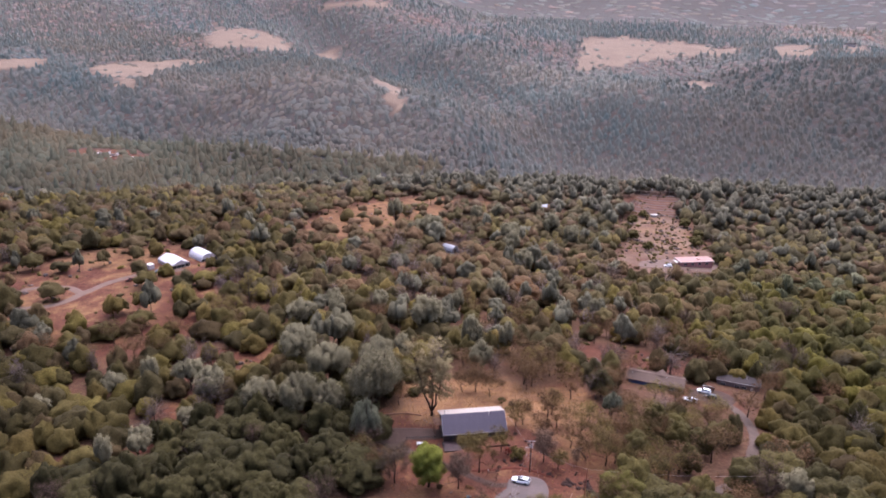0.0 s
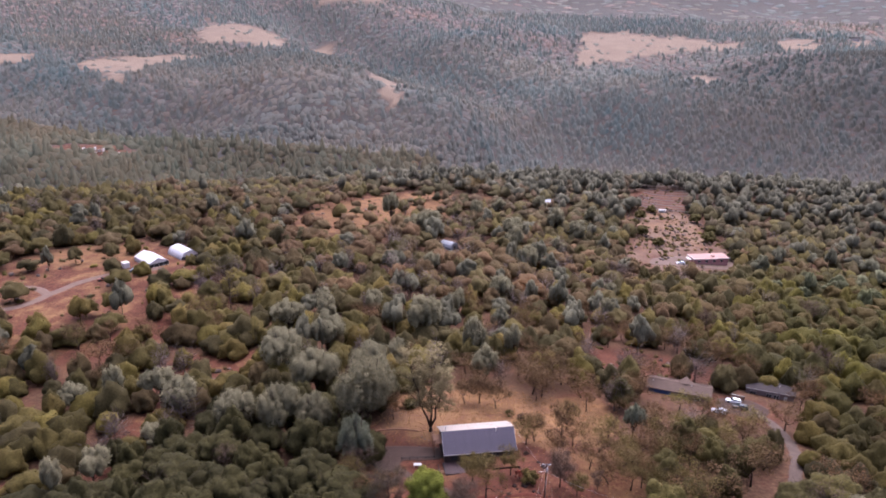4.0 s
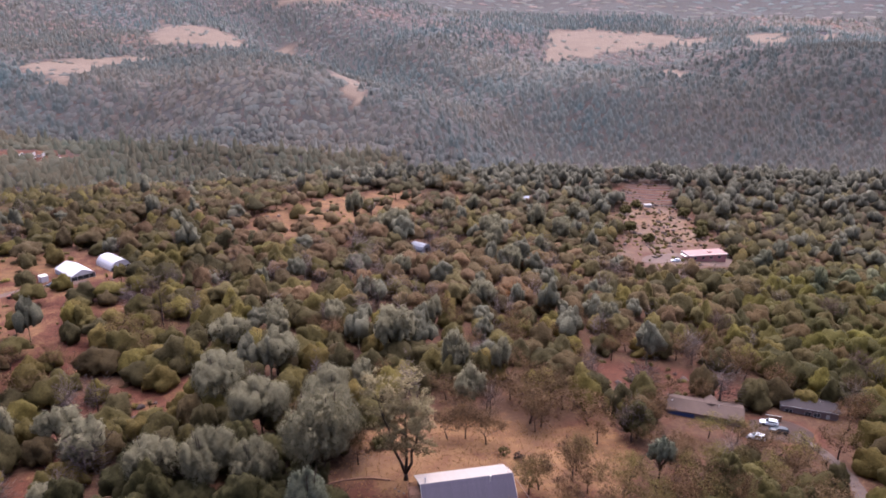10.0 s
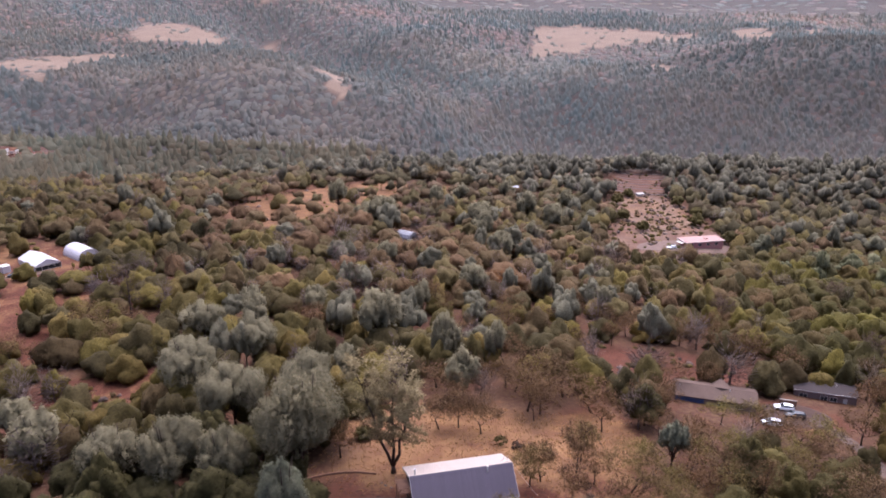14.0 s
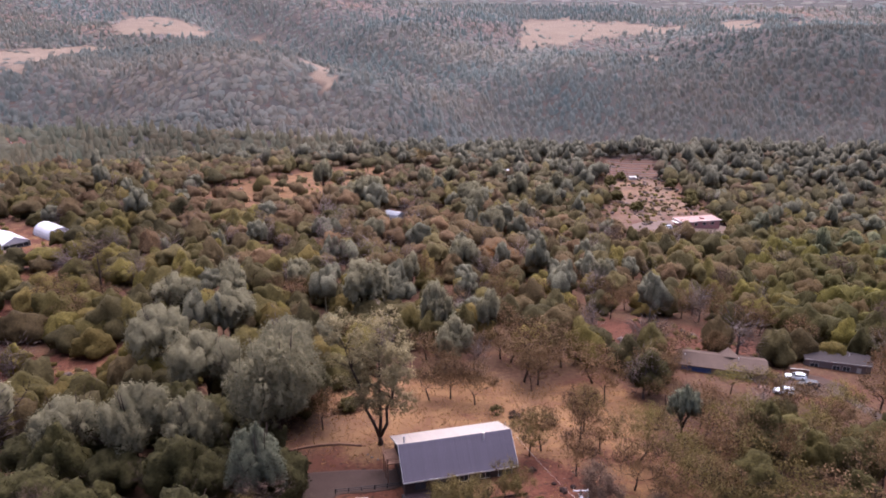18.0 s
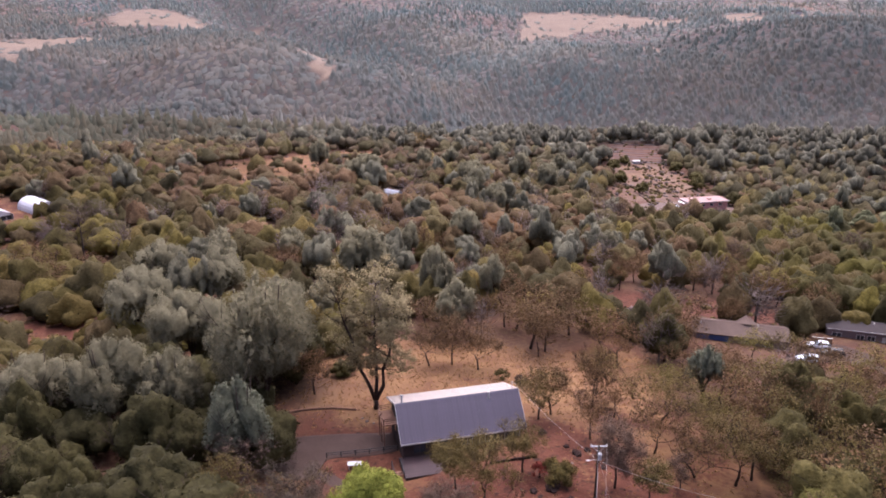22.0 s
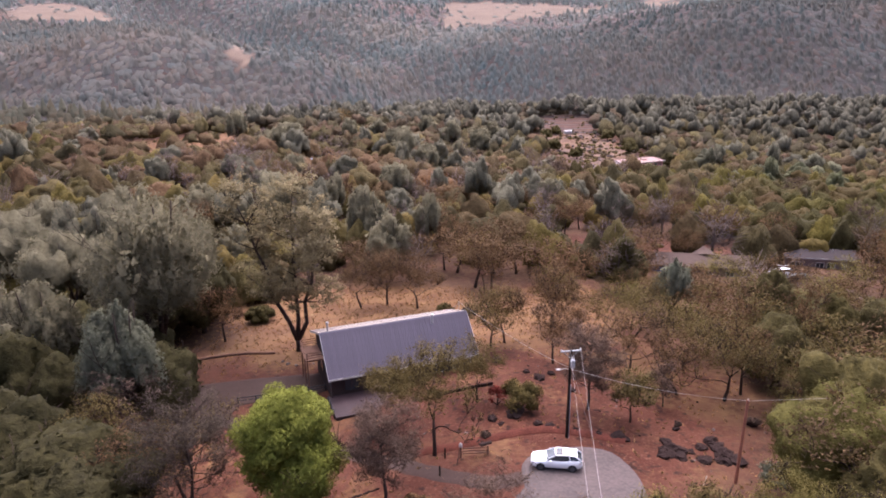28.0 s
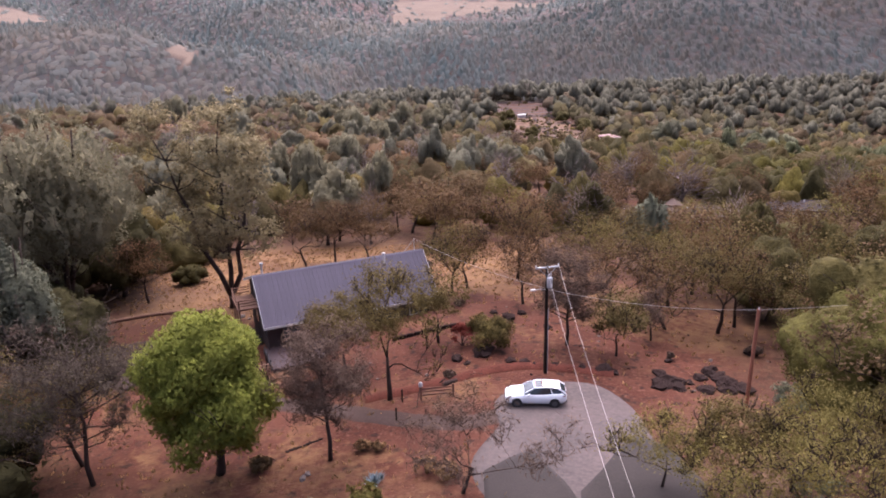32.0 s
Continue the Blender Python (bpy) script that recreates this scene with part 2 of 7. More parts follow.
M_RUST = mat("rusty_red_metal", (0.19, 0.075, 0.055), 0.8, 0.2, var=0.3)

# ---------------------------------------------------------------- helpers for meshes


def part(name, bm, material, parent=None, label=""):
    me = bpy.data.meshes.new(name)
    bm.to_mesh(me)
    bm.free()
    me.materials.append(material)
    ob = new(name, me)
    if parent is not None:
        ob.parent = parent
    if label:
        ob["label"] = label
    return ob


def thing(name, place, label, category, group="", turn=0.0, kind=""):
    e = new(name)
    e.empty_display_size = 0.3
    e.matrix_world = pose(*place, 0, 0, turn)
    return tagged(e, label, category, group, kind)


def box(bm, x0, x1, y0, y1, z0, z1, bevel=0.0):
    vs = [bm.verts.new((x, y, z)) for x in (x0, x1) for y in (y0, y1) for z in (z0, z1)]
    fs = [bm.faces.new([vs[i] for i in f]) for f in ((0, 1, 3, 2), (4, 6, 7, 5), (0, 4, 5, 1), (2, 3, 7, 6), (0, 2, 6, 4), (1, 5, 7, 3))]
    if bevel:
        es = list({e for f in fs for e in f.edges})
        bmesh.ops.bevel(bm, geom=es, offset=bevel, segments=1, affect="EDGES")
    return bm


def boxes(*rows, bevel=0.0):
    bm = bmesh.new()
    for r in rows:
        box(bm, *r, bevel=bevel)
    return bm


def hull(bm, pts):
    """A solid with the corners pts."""
    vs = [bm.verts.new(p) for p in pts]
    bmesh.ops.convex_hull(bm, input=vs)
    return bm


def tube(bm, pts, radii, sides=6):
    """A tapered round bar along pts."""
    rings = []
    n = len(pts)
    for i, p in enumerate(pts):
        p = Vector(p)
        d = (Vector(pts[min(i + 1, n - 1)]) - Vector(pts[max(i - 1, 0)])).normalized()
        a = d.orthogonal().normalized()
        b = d.cross(a)
        r = radii[i] if hasattr(radii, "__len__") else radii
        rings.append([bm.verts.new(p + (a * math.cos(k * math.tau / sides) + b * math.sin(k * math.tau / sides)) * r) for k in range(sides)])
    for q, s in zip(rings, rings[1:]):
        for k in range(sides):
            best = k
            bm.faces.new((q[k], q[(k + 1) % sides], s[(best + 1) % sides], s[best]))
    bm.faces.new(rings[0][::-1])
    bm.faces.new(rings[-1])
    return bm


def raw_mesh(name, verts, tris, material, tint=None, smooth=False, lift=0.0, normals=None):
    """A mesh straight from arrays of corners and triangles, with a colour and a normal per corner if given."""
    me = bpy.data.meshes.new(name)
    verts = np.ascontiguousarray(verts, dtype=np.float32)
    tris = np.ascontiguousarray(tris, dtype=np.int32)
    me.vertices.add(len(verts))
    me.vertices.foreach_set("co", verts.ravel())
    me.loops.add(tris.size)
    me.loops.foreach_set("vertex_index", tris.ravel())
    me.polygons.add(len(tris))
    me.polygons.foreach_set("loop_start", np.arange(0, tris.size, 3, dtype=np.int32))
    if tint is not None:
        col = me.attributes.new("tint", "FLOAT_COLOR", "POINT")
        col.data.foreach_set("color", np.ascontiguousarray(tint, dtype=np.float32).ravel())
    me.update(calc_edges=True)
    me.validate()
    if smooth:
        me.polygons.foreach_set("use_smooth", np.ones(len(me.polygons), dtype=bool))
    if normals is not None:      # foliage is shaded as the canopy that it forms
        nv = normals * (1 - lift) + np.array((0, 0, lift))
        nv /= np.linalg.norm(nv, axis=1, keepdims=True) + 1e-6
        me.normals_split_custom_set_from_vertices(nv.tolist())
    me.materials.append(material)
    return me

# ---------------------------------------------------------------- the lie of the land


def step(a, b, v):
    t = np.clip((v - a) / (b - a), 0, 1)
    return t * t * (3 - 2 * t)


# bumps fitted to spot heights tracked in the camera's view: x, y, spread, rise
FITTED_BUMPS = [(0, 2, 14, 1.64), (14, 2, 14, -1.87), (-5, 24, 18, 2.35), (-24, 14, 16, -1.94), (-40, 28, 22, 1.52), (-110, 20, 60, -2.58), (-180, 170, 80, 1.05),
          (-66, 250, 60, -2.62), (40, 80, 40, 1.15), (68, 300, 70, 0.71), (20, 430, 80, -0.22), (-160, 350, 80, 1.83), (70, 40, 40, -2.31)]


def ground(x, y):
    """Height of the ground: a spur that falls away from the house, a wooded valley, and hills beyond."""
    x, y = np.asarray(x, float), np.asarray(y, float)
    u, v = np.clip(x, -260, 260) / 100, np.clip(y, -130, 470) / 100
    zn = -0.506 + 2.643 * u - 11.871 * v - 1.71 * u * u - 7.562 * u * v + 0.706 * v * v + 0.081 * v**3 + 0.122 * u * u * v + 1.573 * u * v * v
    for a, b, s, h in FITTED_BUMPS:
        zn = zn + h * np.exp(-((u * 100 - a) ** 2 + (v * 100 - b) ** 2) / (2 * s * s))
    brow = 460 + 0.12 * np.clip(x, 0, 700) - 0.8 * np.clip(-x - 120, 0, 330)
    foot = 650 + np.where(x < 0, 0.25, 0.05) * x + 40 * np.sin(x / 210) + 25 * np.sin(x / 97 + 1)
    d = y - foot
    zf = -85 + 90 * step(0, 280, d) + 0.09 * np.clip(d - 350, 0, 500) + 0.15 * np.clip(d - 850, 0, 9000)
    zf = zf + 9 * np.sin(x / 160 + y / 300) * step(0, 250, d) + 25 * step(900, 1500, d) * np.sin(x / 400 + 1) * np.sin(y / 350)
    zf = zf + 16 * (np.abs(np.sin(x / 88 + 0.7 * np.sin(y / 150))) - 0.6) * step(20, 220, d) * (1 - 0.6 * step(300, 450, d))
    zf = zf - 52 * step(-60, 260, d) * np.exp(-(((x + 8) * 0.77 + (y - 760) * 0.64) / 95) ** 2) * (1 - 0.7 * step(850, 1400, d))
    zf = zf + 14 * np.sin(x / 140 + 2.0) * np.sin(y / 190 - x / 260) * step(300, 700, d)
    zf = zf + 40 * np.exp(-(((x + 560) / 230) ** 2) - ((y - 520) / 110) ** 2)
    zf = zf + 38 * np.exp(-(((x - 490) / 210) ** 2) - ((y - 1030) / 150) ** 2)
    crest = 610 - 0.16 * (x + 590) * (x < -590) + np.where(x > -330, 0.25 * (x + 330), 0)      # a ridge on the near side of the valley
    dc = y - crest
    zf = zf - 30 * step(0, 55, dc) * (1 - step(90, 230, dc)) * (1 - step(-260, -120, x))
    w = step(-10, 150, y - brow)
    return zn * (1 - w) + zf * w


def gz(x, y):
    return float(ground(x, y))


def inside(x, y, e):
    """How far into the ellipse e = (cx, cy, rx, ry, turn): 1 at its middle, 0 at its rim and beyond."""
    cx, cy, rx, ry, turn = e
    c, s = math.cos(radians(turn)), math.sin(radians(turn))
    dx, dy = x - cx, y - cy
    return np.clip(1 - np.hypot((dx * c + dy * s) / rx, (dy * c - dx * s) / ry), 0, 1)


# clearings: cx, cy, rx, ry, turn
YARD = (-12, 20, 40, 38, 15)
GREENHOUSE_YARD = (-208, 132, 52, 62, -12)
MEADOW = (-118, 300, 46, 88, -12)
MEADOW_EDGE = (-82, 376, 46, 18, 0)
PINK_YARD = (66, 290, 33, 66, -15)
DUG_STRIP = (64, 352, 27, 56, -6)
QUARRY = (70, 425, 29, 38, -10)
LONG_YARD = (32, 104, 30, 13, -4)
CAR_YARD = (58, 76, 13, 11, 0)
LEFT_GLADE = (-108, 66, 26, 15, 20)
LEFT_PATH = (-113, 25, 6, 42, 4)
LEFT_SLOPE = (-168, 98, 48, 52, -25)
BACK_YARD = (-26, 55, 24, 16, 0)
RIGHT_SLOPE = (6, 48, 14, 26, -10)
RUIN_YARD = (-502, 556, 50, 34, 10)
CLEARINGS = [RUIN_YARD, YARD, GREENHOUSE_YARD, MEADOW, MEADOW_EDGE, PINK_YARD, DUG_STRIP, QUARRY, LONG_YARD, CAR_YARD, LEFT_GLADE, LEFT_PATH, LEFT_SLOPE, BACK_YARD, RIGHT_SLOPE]
# stubble fields on the hills: outlines in plan
FIELDS = [[(-13, 1139), (-1, 1467), (35, 1535), (119, 1547), (241, 1490), (310, 1439), (283, 1340), (218, 1385), (159, 1318), (94, 1263), (33, 1168)],
          [(356, 1363), (434, 1399), (387, 1231), (350, 1245)], [(-691, 1154), (-828, 1455), (-821, 1483), (-735, 1340), (-641, 1409), (-600, 1344), (-549, 1210), (-618, 1184)],
          [(-587, 1399), (-518, 1421), (-489, 1351), (-501, 1231)], [(-960, 880), (-858, 945), (-832, 910), (-890, 830)],
          [(-779, 923), (-773, 959), (-712, 1010), (-639, 1078), (-610, 1011), (-656, 966), (-603, 778), (-674, 838), (-739, 866)], [(-302, 939), (-322, 1142), (-228, 805), (-241, 761)],
          [(-640, 1659), (-470, 1700), (-460, 1610), (-600, 1600)], [(157, 1090), (222, 1125), (205, 1012), (174, 965)],
          [(488, 1410), (562, 1499), (514, 1333), (457, 1284)]]


def within(x, y, poly):
    """Whether places lie in the outline poly."""
    hit = np.zeros(np.shape(x), bool)
    for (x0, y0), (x1, y1) in zip(poly, poly[1:] + poly[:1]):
        if y0 != y1:
            hit ^= ((y0 > y) != (y1 > y)) & (x < (x1 - x0) * (y - y0) / (y1 - y0) + x0)
    return hit


grow = 1.026
half = np.cumsum(grow ** np.arange(170)) * 1.05
xs = np.concatenate([-half[::-1], [0], half]) - 8
back = half[half < 700]
fore = half[half < 4200]
ys = np.concatenate([-back[::-1], [0], fore, np.linspace(fore[-1] + 80, 4600, 9)]) + 8
gx, gy = np.meshgrid(xs, ys)
gh = ground(gx, gy)
rough = np.sin(gx * 0.9 + np.sin(gy * 0.7)) * np.sin(gy * 0.8 + np.cos(gx * 0.5)) * 0.05
nx, ny = len(xs), len(ys)
gv = np.stack([gx, gy, gh], -1).reshape(-1, 3)
ij = np.arange(nx * ny).reshape(ny, nx)
q = np.stack([ij[:-1, :-1], ij[:-1, 1:], ij[1:, 1:], ij[1:, :-1]], -1).reshape(-1, 4)
gt = np.concatenate([q[:, [0, 1, 2]], q[:, [0, 2, 3]]])
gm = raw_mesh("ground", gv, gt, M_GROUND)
X, Y = gv[:, 0], gv[:, 1]
grass = 0.30 + 0.55 * (inside(X, Y, (-24, 50, 34, 26, 5)) > 0.05) * np.clip(inside(X, Y, (-24, 50, 34, 26, 5)) * 3, 0, 1)
grass = grass + 0.35 * np.clip(inside(X, Y, RIGHT_SLOPE) * 3, 0, 1) + 0.4 * np.clip(inside(X, Y, (-235, 165, 40, 26, 0)) * 3, 0, 1)
grass = grass + 0.45 * np.clip(inside(X, Y, MEADOW) * 3, 0, 1) + 0.12 * np.clip(inside(X, Y, GREENHOUSE_YARD) * 3, 0, 1) + 0.05 * np.clip(inside(X, Y, LEFT_SLOPE) * 3, 0, 1) + 0.35 * np.clip(inside(X, Y, MEADOW_EDGE) * 3, 0, 1) - 0.5 * np.clip(inside(X, Y, LONG_YARD) * 3, 0, 1)
grass = grass + 0.28 * np.clip(inside(X, Y, (18, 22, 16, 12, 0)) * 3, 0, 1) + 0.18 * np.clip(inside(X, Y, (-20, -8, 14, 7, 0)) * 3, 0, 1)
grass = grass + 0.25 * np.clip(inside(X, Y, (62, 345, 34, 60, 0)) * 3, 0, 1)


def field_at(x, y):
    """1 in the stubble fields, 0 outside, with a wavering rim."""
    f = np.zeros(len(x))
    px = x + 9 * np.sin(x / 17 + np.sin(y / 13)) + 5 * np.sin(y / 7.3 + x / 9)
    py = y + 16 * np.sin(x / 23 + 1.3) * np.sin(y / 41 + x / 70) + 8 * np.sin(x / 8.1)
    for e in FIELDS:
        f = np.maximum(f, within(px, py, e))
    return f


field = field_at(X, Y)
field = np.maximum(field, np.clip(np.maximum(inside(X, Y, DUG_STRIP), inside(X, Y, PINK_YARD)) * 3, 0, 0.72) * (0.6 + 0.4 * np.sin(X / 5 + np.sin(Y / 7)) * np.sin(Y / 6)))
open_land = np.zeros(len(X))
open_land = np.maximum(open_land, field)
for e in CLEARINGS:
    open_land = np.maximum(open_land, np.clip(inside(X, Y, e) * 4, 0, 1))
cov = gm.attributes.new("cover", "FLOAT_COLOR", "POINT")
# alpha rises with distance and brings in the haze-grey floor
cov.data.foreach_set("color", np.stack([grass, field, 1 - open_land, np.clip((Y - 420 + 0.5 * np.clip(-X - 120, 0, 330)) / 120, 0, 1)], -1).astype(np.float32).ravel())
gm.polygons.foreach_set("use_smooth", np.ones(len(gm.polygons), dtype=bool))
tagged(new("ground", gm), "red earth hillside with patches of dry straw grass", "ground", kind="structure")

# ---------------------------------------------------------------- trees


def ico(level):
    bm = bmesh.new()
    bmesh.ops.create_icosphere(bm, subdivisions=level, radius=1.0)
    v, f = np.array([q.co[:] for q in bm.verts]), np.array([[q.index for q in g.verts] for g in bm.faces])
    bm.free()
    return v, f


ICO = {k: ico(k) for k in (1, 2, 3, 4)}


def unit(v):
    return v / (np.linalg.norm(v, axis=-1, keepdims=True) + 1e-9)


def soft_normals(v, f):
    """A smooth normal for each corner of a mesh."""
    fn = np.cross(v[f[:, 1]] - v[f[:, 0]], v[f[:, 2]] - v[f[:, 0]])
    n = np.zeros_like(v)
    for k in range(3):
        np.add.at(n, f[:, k], fn)
    return unit(n)


def join_soup(*parts):
    """Meshes as one: corners, triangles and normals."""
    vs, fs, ns, o = [], [], [], 0
    for p in parts:
        v, f = p[0], p[1]
        vs.append(v)
        fs.append(f + o)
        ns.append(p[2] if len(p) > 2 else soft_normals(v, f))
        o += len(v)
    return np.concatenate(vs), np.concatenate(fs), np.concatenate(ns)


def leaf_cards(rng, c, n, size, long=1.0, tilt=0.45):
    """A small leafy triangle at each place c, facing about n, and shaded by n."""
    k = len(c)
    face = unit(n + rng.normal(size=(k, 3)) * tilt)
    a = unit(np.cross(face, rng.normal(size=(k, 3))))
    b = np.cross(face, a)
    s = size * rng.uniform(0.6, 1.35, k)[:, None]
    tri = np.stack([c + a * s * long, c - a * s * 0.5 * long + b * s * 0.8, c - a * s * 0.5 * long - b * s * 0.8], 1)
    return tri.reshape(-1, 3), np.arange(3 * k).reshape(-1, 3), np.repeat(unit(n + rng.normal(size=(k, 3)) * 0.22), 3, 0)


def sprays(rng, centres, radii, n, size, flat=1.0, long=1.0, shell=(0.75, 1.12)):
    """n leafy sprays on the outsides of round clumps."""
    centres = np.asarray(centres)
    k = rng.integers(0, len(centres), n)
    d = rng.normal(size=(n, 3))
    d[:, 2] += 0.35
    d = unit(d)
    c = centres[k] + d * (np.asarray(radii)[k] * rng.uniform(*shell, n))[:, None] * (1, 1, flat)
    mid = centres.mean(0) - (0, 0, 0.15 * np.ptp(centres[:, 2]))
    return leaf_cards(rng, c, unit(0.5 * d + 0.6 * unit(c - mid) + (0, 0, 0.15)), size, long)


def lumpy(rng, level, n, rho=(0.3, 0.44), reach=0.64, core=0.66, low=-0.45, jag=0.03, small=0):
    """A ball swollen into n rounded heads, about 1 in radius, each with smaller heads on it."""
    v, f = ICO[level]
    k = (np.arange(n) + 0.5) / n
    z = np.clip(1 - (1 - low) * k + rng.uniform(-0.08, 0.08, n), -0.95, 0.98)
    a = np.arange(n) * 2.4 + rng.uniform(-0.5, 0.5, n)
    r = np.sqrt(1 - z * z)
    c = np.stack([r * np.cos(a), r * np.sin(a), z], -1) * reach * rng.uniform(0.78, 1.15, (n, 1))
    q = rng.uniform(*rho, n)
    dc = v @ c.T
    disc = q**2 - ((c**2).sum(1) - dc**2)
    t = np.maximum(core, np.where(disc > 0, dc + np.sqrt(np.maximum(disc, 0)), 0).max(1))
    if small:
        d = unit(rng.normal(size=(small, 3)))
        t = t + 0.13 * np.sqrt(np.maximum(0, 1 - (np.arccos(np.clip(v @ d.T, -1, 1)) / 0.3) ** 2)).max(1) - 0.05
    return v * (t * (1 + rng.uniform(-jag, jag, len(v))))[:, None], f


def crown(rng, level, n, h, w, base=0.1, mid=0.45, **kw):
    """A crown from base * h up to h, w wide, with its widest part at mid * h."""
    v, f = lumpy(rng, level, n, **kw)
    z = np.where(v[:, 2] > 0, mid + v[:, 2] * (1 - mid), mid + v[:, 2] * (mid - base))
    v = np.stack([v[:, 0] * w / 2, v[:, 1] * w / 2, z * h], -1)
    nv = soft_normals(v, f)
    if level < 3:
        nv = unit(0.5 * nv + 0.6 * unit((v - (0, 0, mid * h)) / (w / 2, w / 2, (1 - mid) * h)))
    return v, f, unit(nv + (0, 0, 0.12))


def leafy(rng, surf, n, size, out=(-0.02, 0.12), long=1.0, tilt=0.45, w=8.0, above=-9.0):
    """Leaf sprays strewn over a crown's surface."""
    v, f, nv = surf
    ok = f[v[f].mean(1)[:, 2] > above]
    k = ok[rng.integers(0, len(ok), n)]
    b = rng.dirichlet((1, 1, 1), n)[:, :, None]
    nn = unit((nv[k] * b).sum(1))
    return leaf_cards(rng, (v[k] * b).sum(1) + nn * (rng.uniform(*out, n) * w * 0.5)[:, None], nn, size, long, tilt)


def stick(r0, r1, h, lean=(0, 0)):
    v = [(r0 * math.cos(k * 2.094), r0 * math.sin(k * 2.094), -0.02) for k in range(3)] + [(r1 * math.cos(k * 2.094) + lean[0], r1 * math.sin(k * 2.094) + lean[1], h) for k in range(3)]
    return np.array(v), np.array([(0, 1, 4), (0, 4, 3), (1, 2, 5), (1, 5, 4), (2, 0, 3), (2, 3, 5)])


def dome_lumps(rng, n, low=0.36, reach=0.70, size=(0.30, 0.46)):
    a = rng.uniform(0, math.tau, n)
    r = np.sqrt(rng.uniform(0, 1, n)) * reach
    z = low + (0.92 - low - 0.12) * (1 - (r / reach) ** 2 * 0.75) * rng.uniform(0.75, 1.05, n)
    return np.stack([r * np.cos(a), r * np.sin(a), z], -1), rng.uniform(*size, n)


def oak_soup(rng, level, n_spray, size=0.4, h=7.0, w=8.0, loose=False):
    """A broad, lumpy crown, about h high and w wide; loose: thinner, on a bare leg."""
    n = 18 if level > 2 else 9
    if loose:
        surf = crown(rng, level, n, h, w, 0.28, 0.5, rho=(0.22, 0.38), reach=0.68, core=0.42, low=-0.5, jag=0.08)
        return join_soup(surf, leafy(rng, surf, int(n_spray * 1.3), size, (-0.1, 0.2)), stick(0.25, 0.15, 3.5))
    surf = crown(rng, level, n, h, w, 0.0, 0.36, rho=(0.2, 0.38), reach=0.7, core=0.5, jag=0.06 if level > 2 else 0.02)
    return join_soup(surf, leafy(rng, surf, n_spray, size))


def pine_soup(rng, level, n_spray, size=0.4, h=13.0, w=8.5):
    """A tall grey pine: a bare leg and a rounded crown of many tufts."""
    heads = []
    for j in range(3):
        a, o = j * 2.1 + rng.uniform(-0.5, 0.5), w * (0.2 if j else 0.05)
        v, f, nv = crown(rng, level if j == 0 else min(level, 2), 12, h * (rng.uniform(0.72, 0.9) if j else 1.0), w * rng.uniform(0.58, 0.75), 0.16, 0.6, rho=(0.22, 0.38), reach=0.7, core=0.45, low=-0.6, jag=0.04)
        heads.append((v + (math.cos(a) * o, math.sin(a) * o, 0), f, nv))
    surf = join_soup(*heads)
    return join_soup(surf, leafy(rng, surf, n_spray, size, (-0.05, 0.14), 1.5), stick(0.25, 0.12, h * 0.6))


def mound_soup(rng, level, n_spray, size=1.0, h=7.0, w=8.0, low=-0.35):
    """A far crown: a few rounded heads that reach the ground."""
    v, f, nv = crown(rng, level, 7 if level > 1 else 4, h, w, -0.6, 0.3, rho=(0.34, 0.5), reach=0.6, core=0.62, jag=0.05)
    f = f[v[f].mean(1)[:, 2] > low * h]
    surf = (v, f, nv)
    return join_soup(surf, leafy(rng, surf, n_spray, size)) if n_spray else surf


def fir_soup(rng, rings, sides=7, h=16.0, w=6.5):
    """A narrow conifer, ragged at its rims."""
    vs, fs = [], []
    for i in range(rings):
        z = i / rings
        r = (1 - z) ** 0.75 * rng.uniform(0.85, 1.15)
        for k in range(sides):
            a = (k + 0.5 * (i % 2)) / sides * math.tau
            q = r * rng.uniform(0.65, 1.15)
            vs.append((math.cos(a) * q * w / 2, math.sin(a) * q * w / 2, (z + rng.uniform(-0.05, 0.05) * (i > 0)) * h))
    vs.append((0, 0, h))
    for i in range(rings - 1):
        p, q = i * sides, (i + 1) * sides
        for k in range(sides):
            fs += [(p + k, p + (k + 1) % sides, q + k), (p + (k + 1) % sides, q + (k + 1) % sides, q + k)]
    fs += [((rings - 1) * sides + k, (rings - 1) * sides + (k + 1) % sides, len(vs) - 1) for k in range(sides)]
    v, f = np.array(vs), np.array(fs)
    return v, f, unit(soft_normals(v, f) + (0, 0, 0.25))


def bare_soup(rng, n):
    """A leafless, twiggy crown."""
    c, r = dome_lumps(rng, 7)
    k = rng.integers(0, 7, n)
    p = c[k] + rng.normal(size=(n, 3)) * r[k][:, None] * 0.6
    d = p * (1, 1, 0.6) + rng.normal(size=(n, 3)) * 0.3
    d = unit(d)
    s = unit(np.cross(d, rng.normal(size=(n, 3))))
    p, d = p * (3.5, 3.5, 9), d * 0.9
    tri = np.stack([p - d * 0.7 + s * 0.07, p - d * 0.7 - s * 0.07, p + d], 1).reshape(-1, 3)
    nv = np.repeat(unit(p - (0, 0, 4.0) + (0, 0, 0.3)), 3, 0)
    return join_soup((tri, np.arange(3 * n).reshape(-1, 3), nv), stick(0.25, 0.1, 6.5))


# ---- single trees: a branching skeleton, and sprays of leaves on its twigs


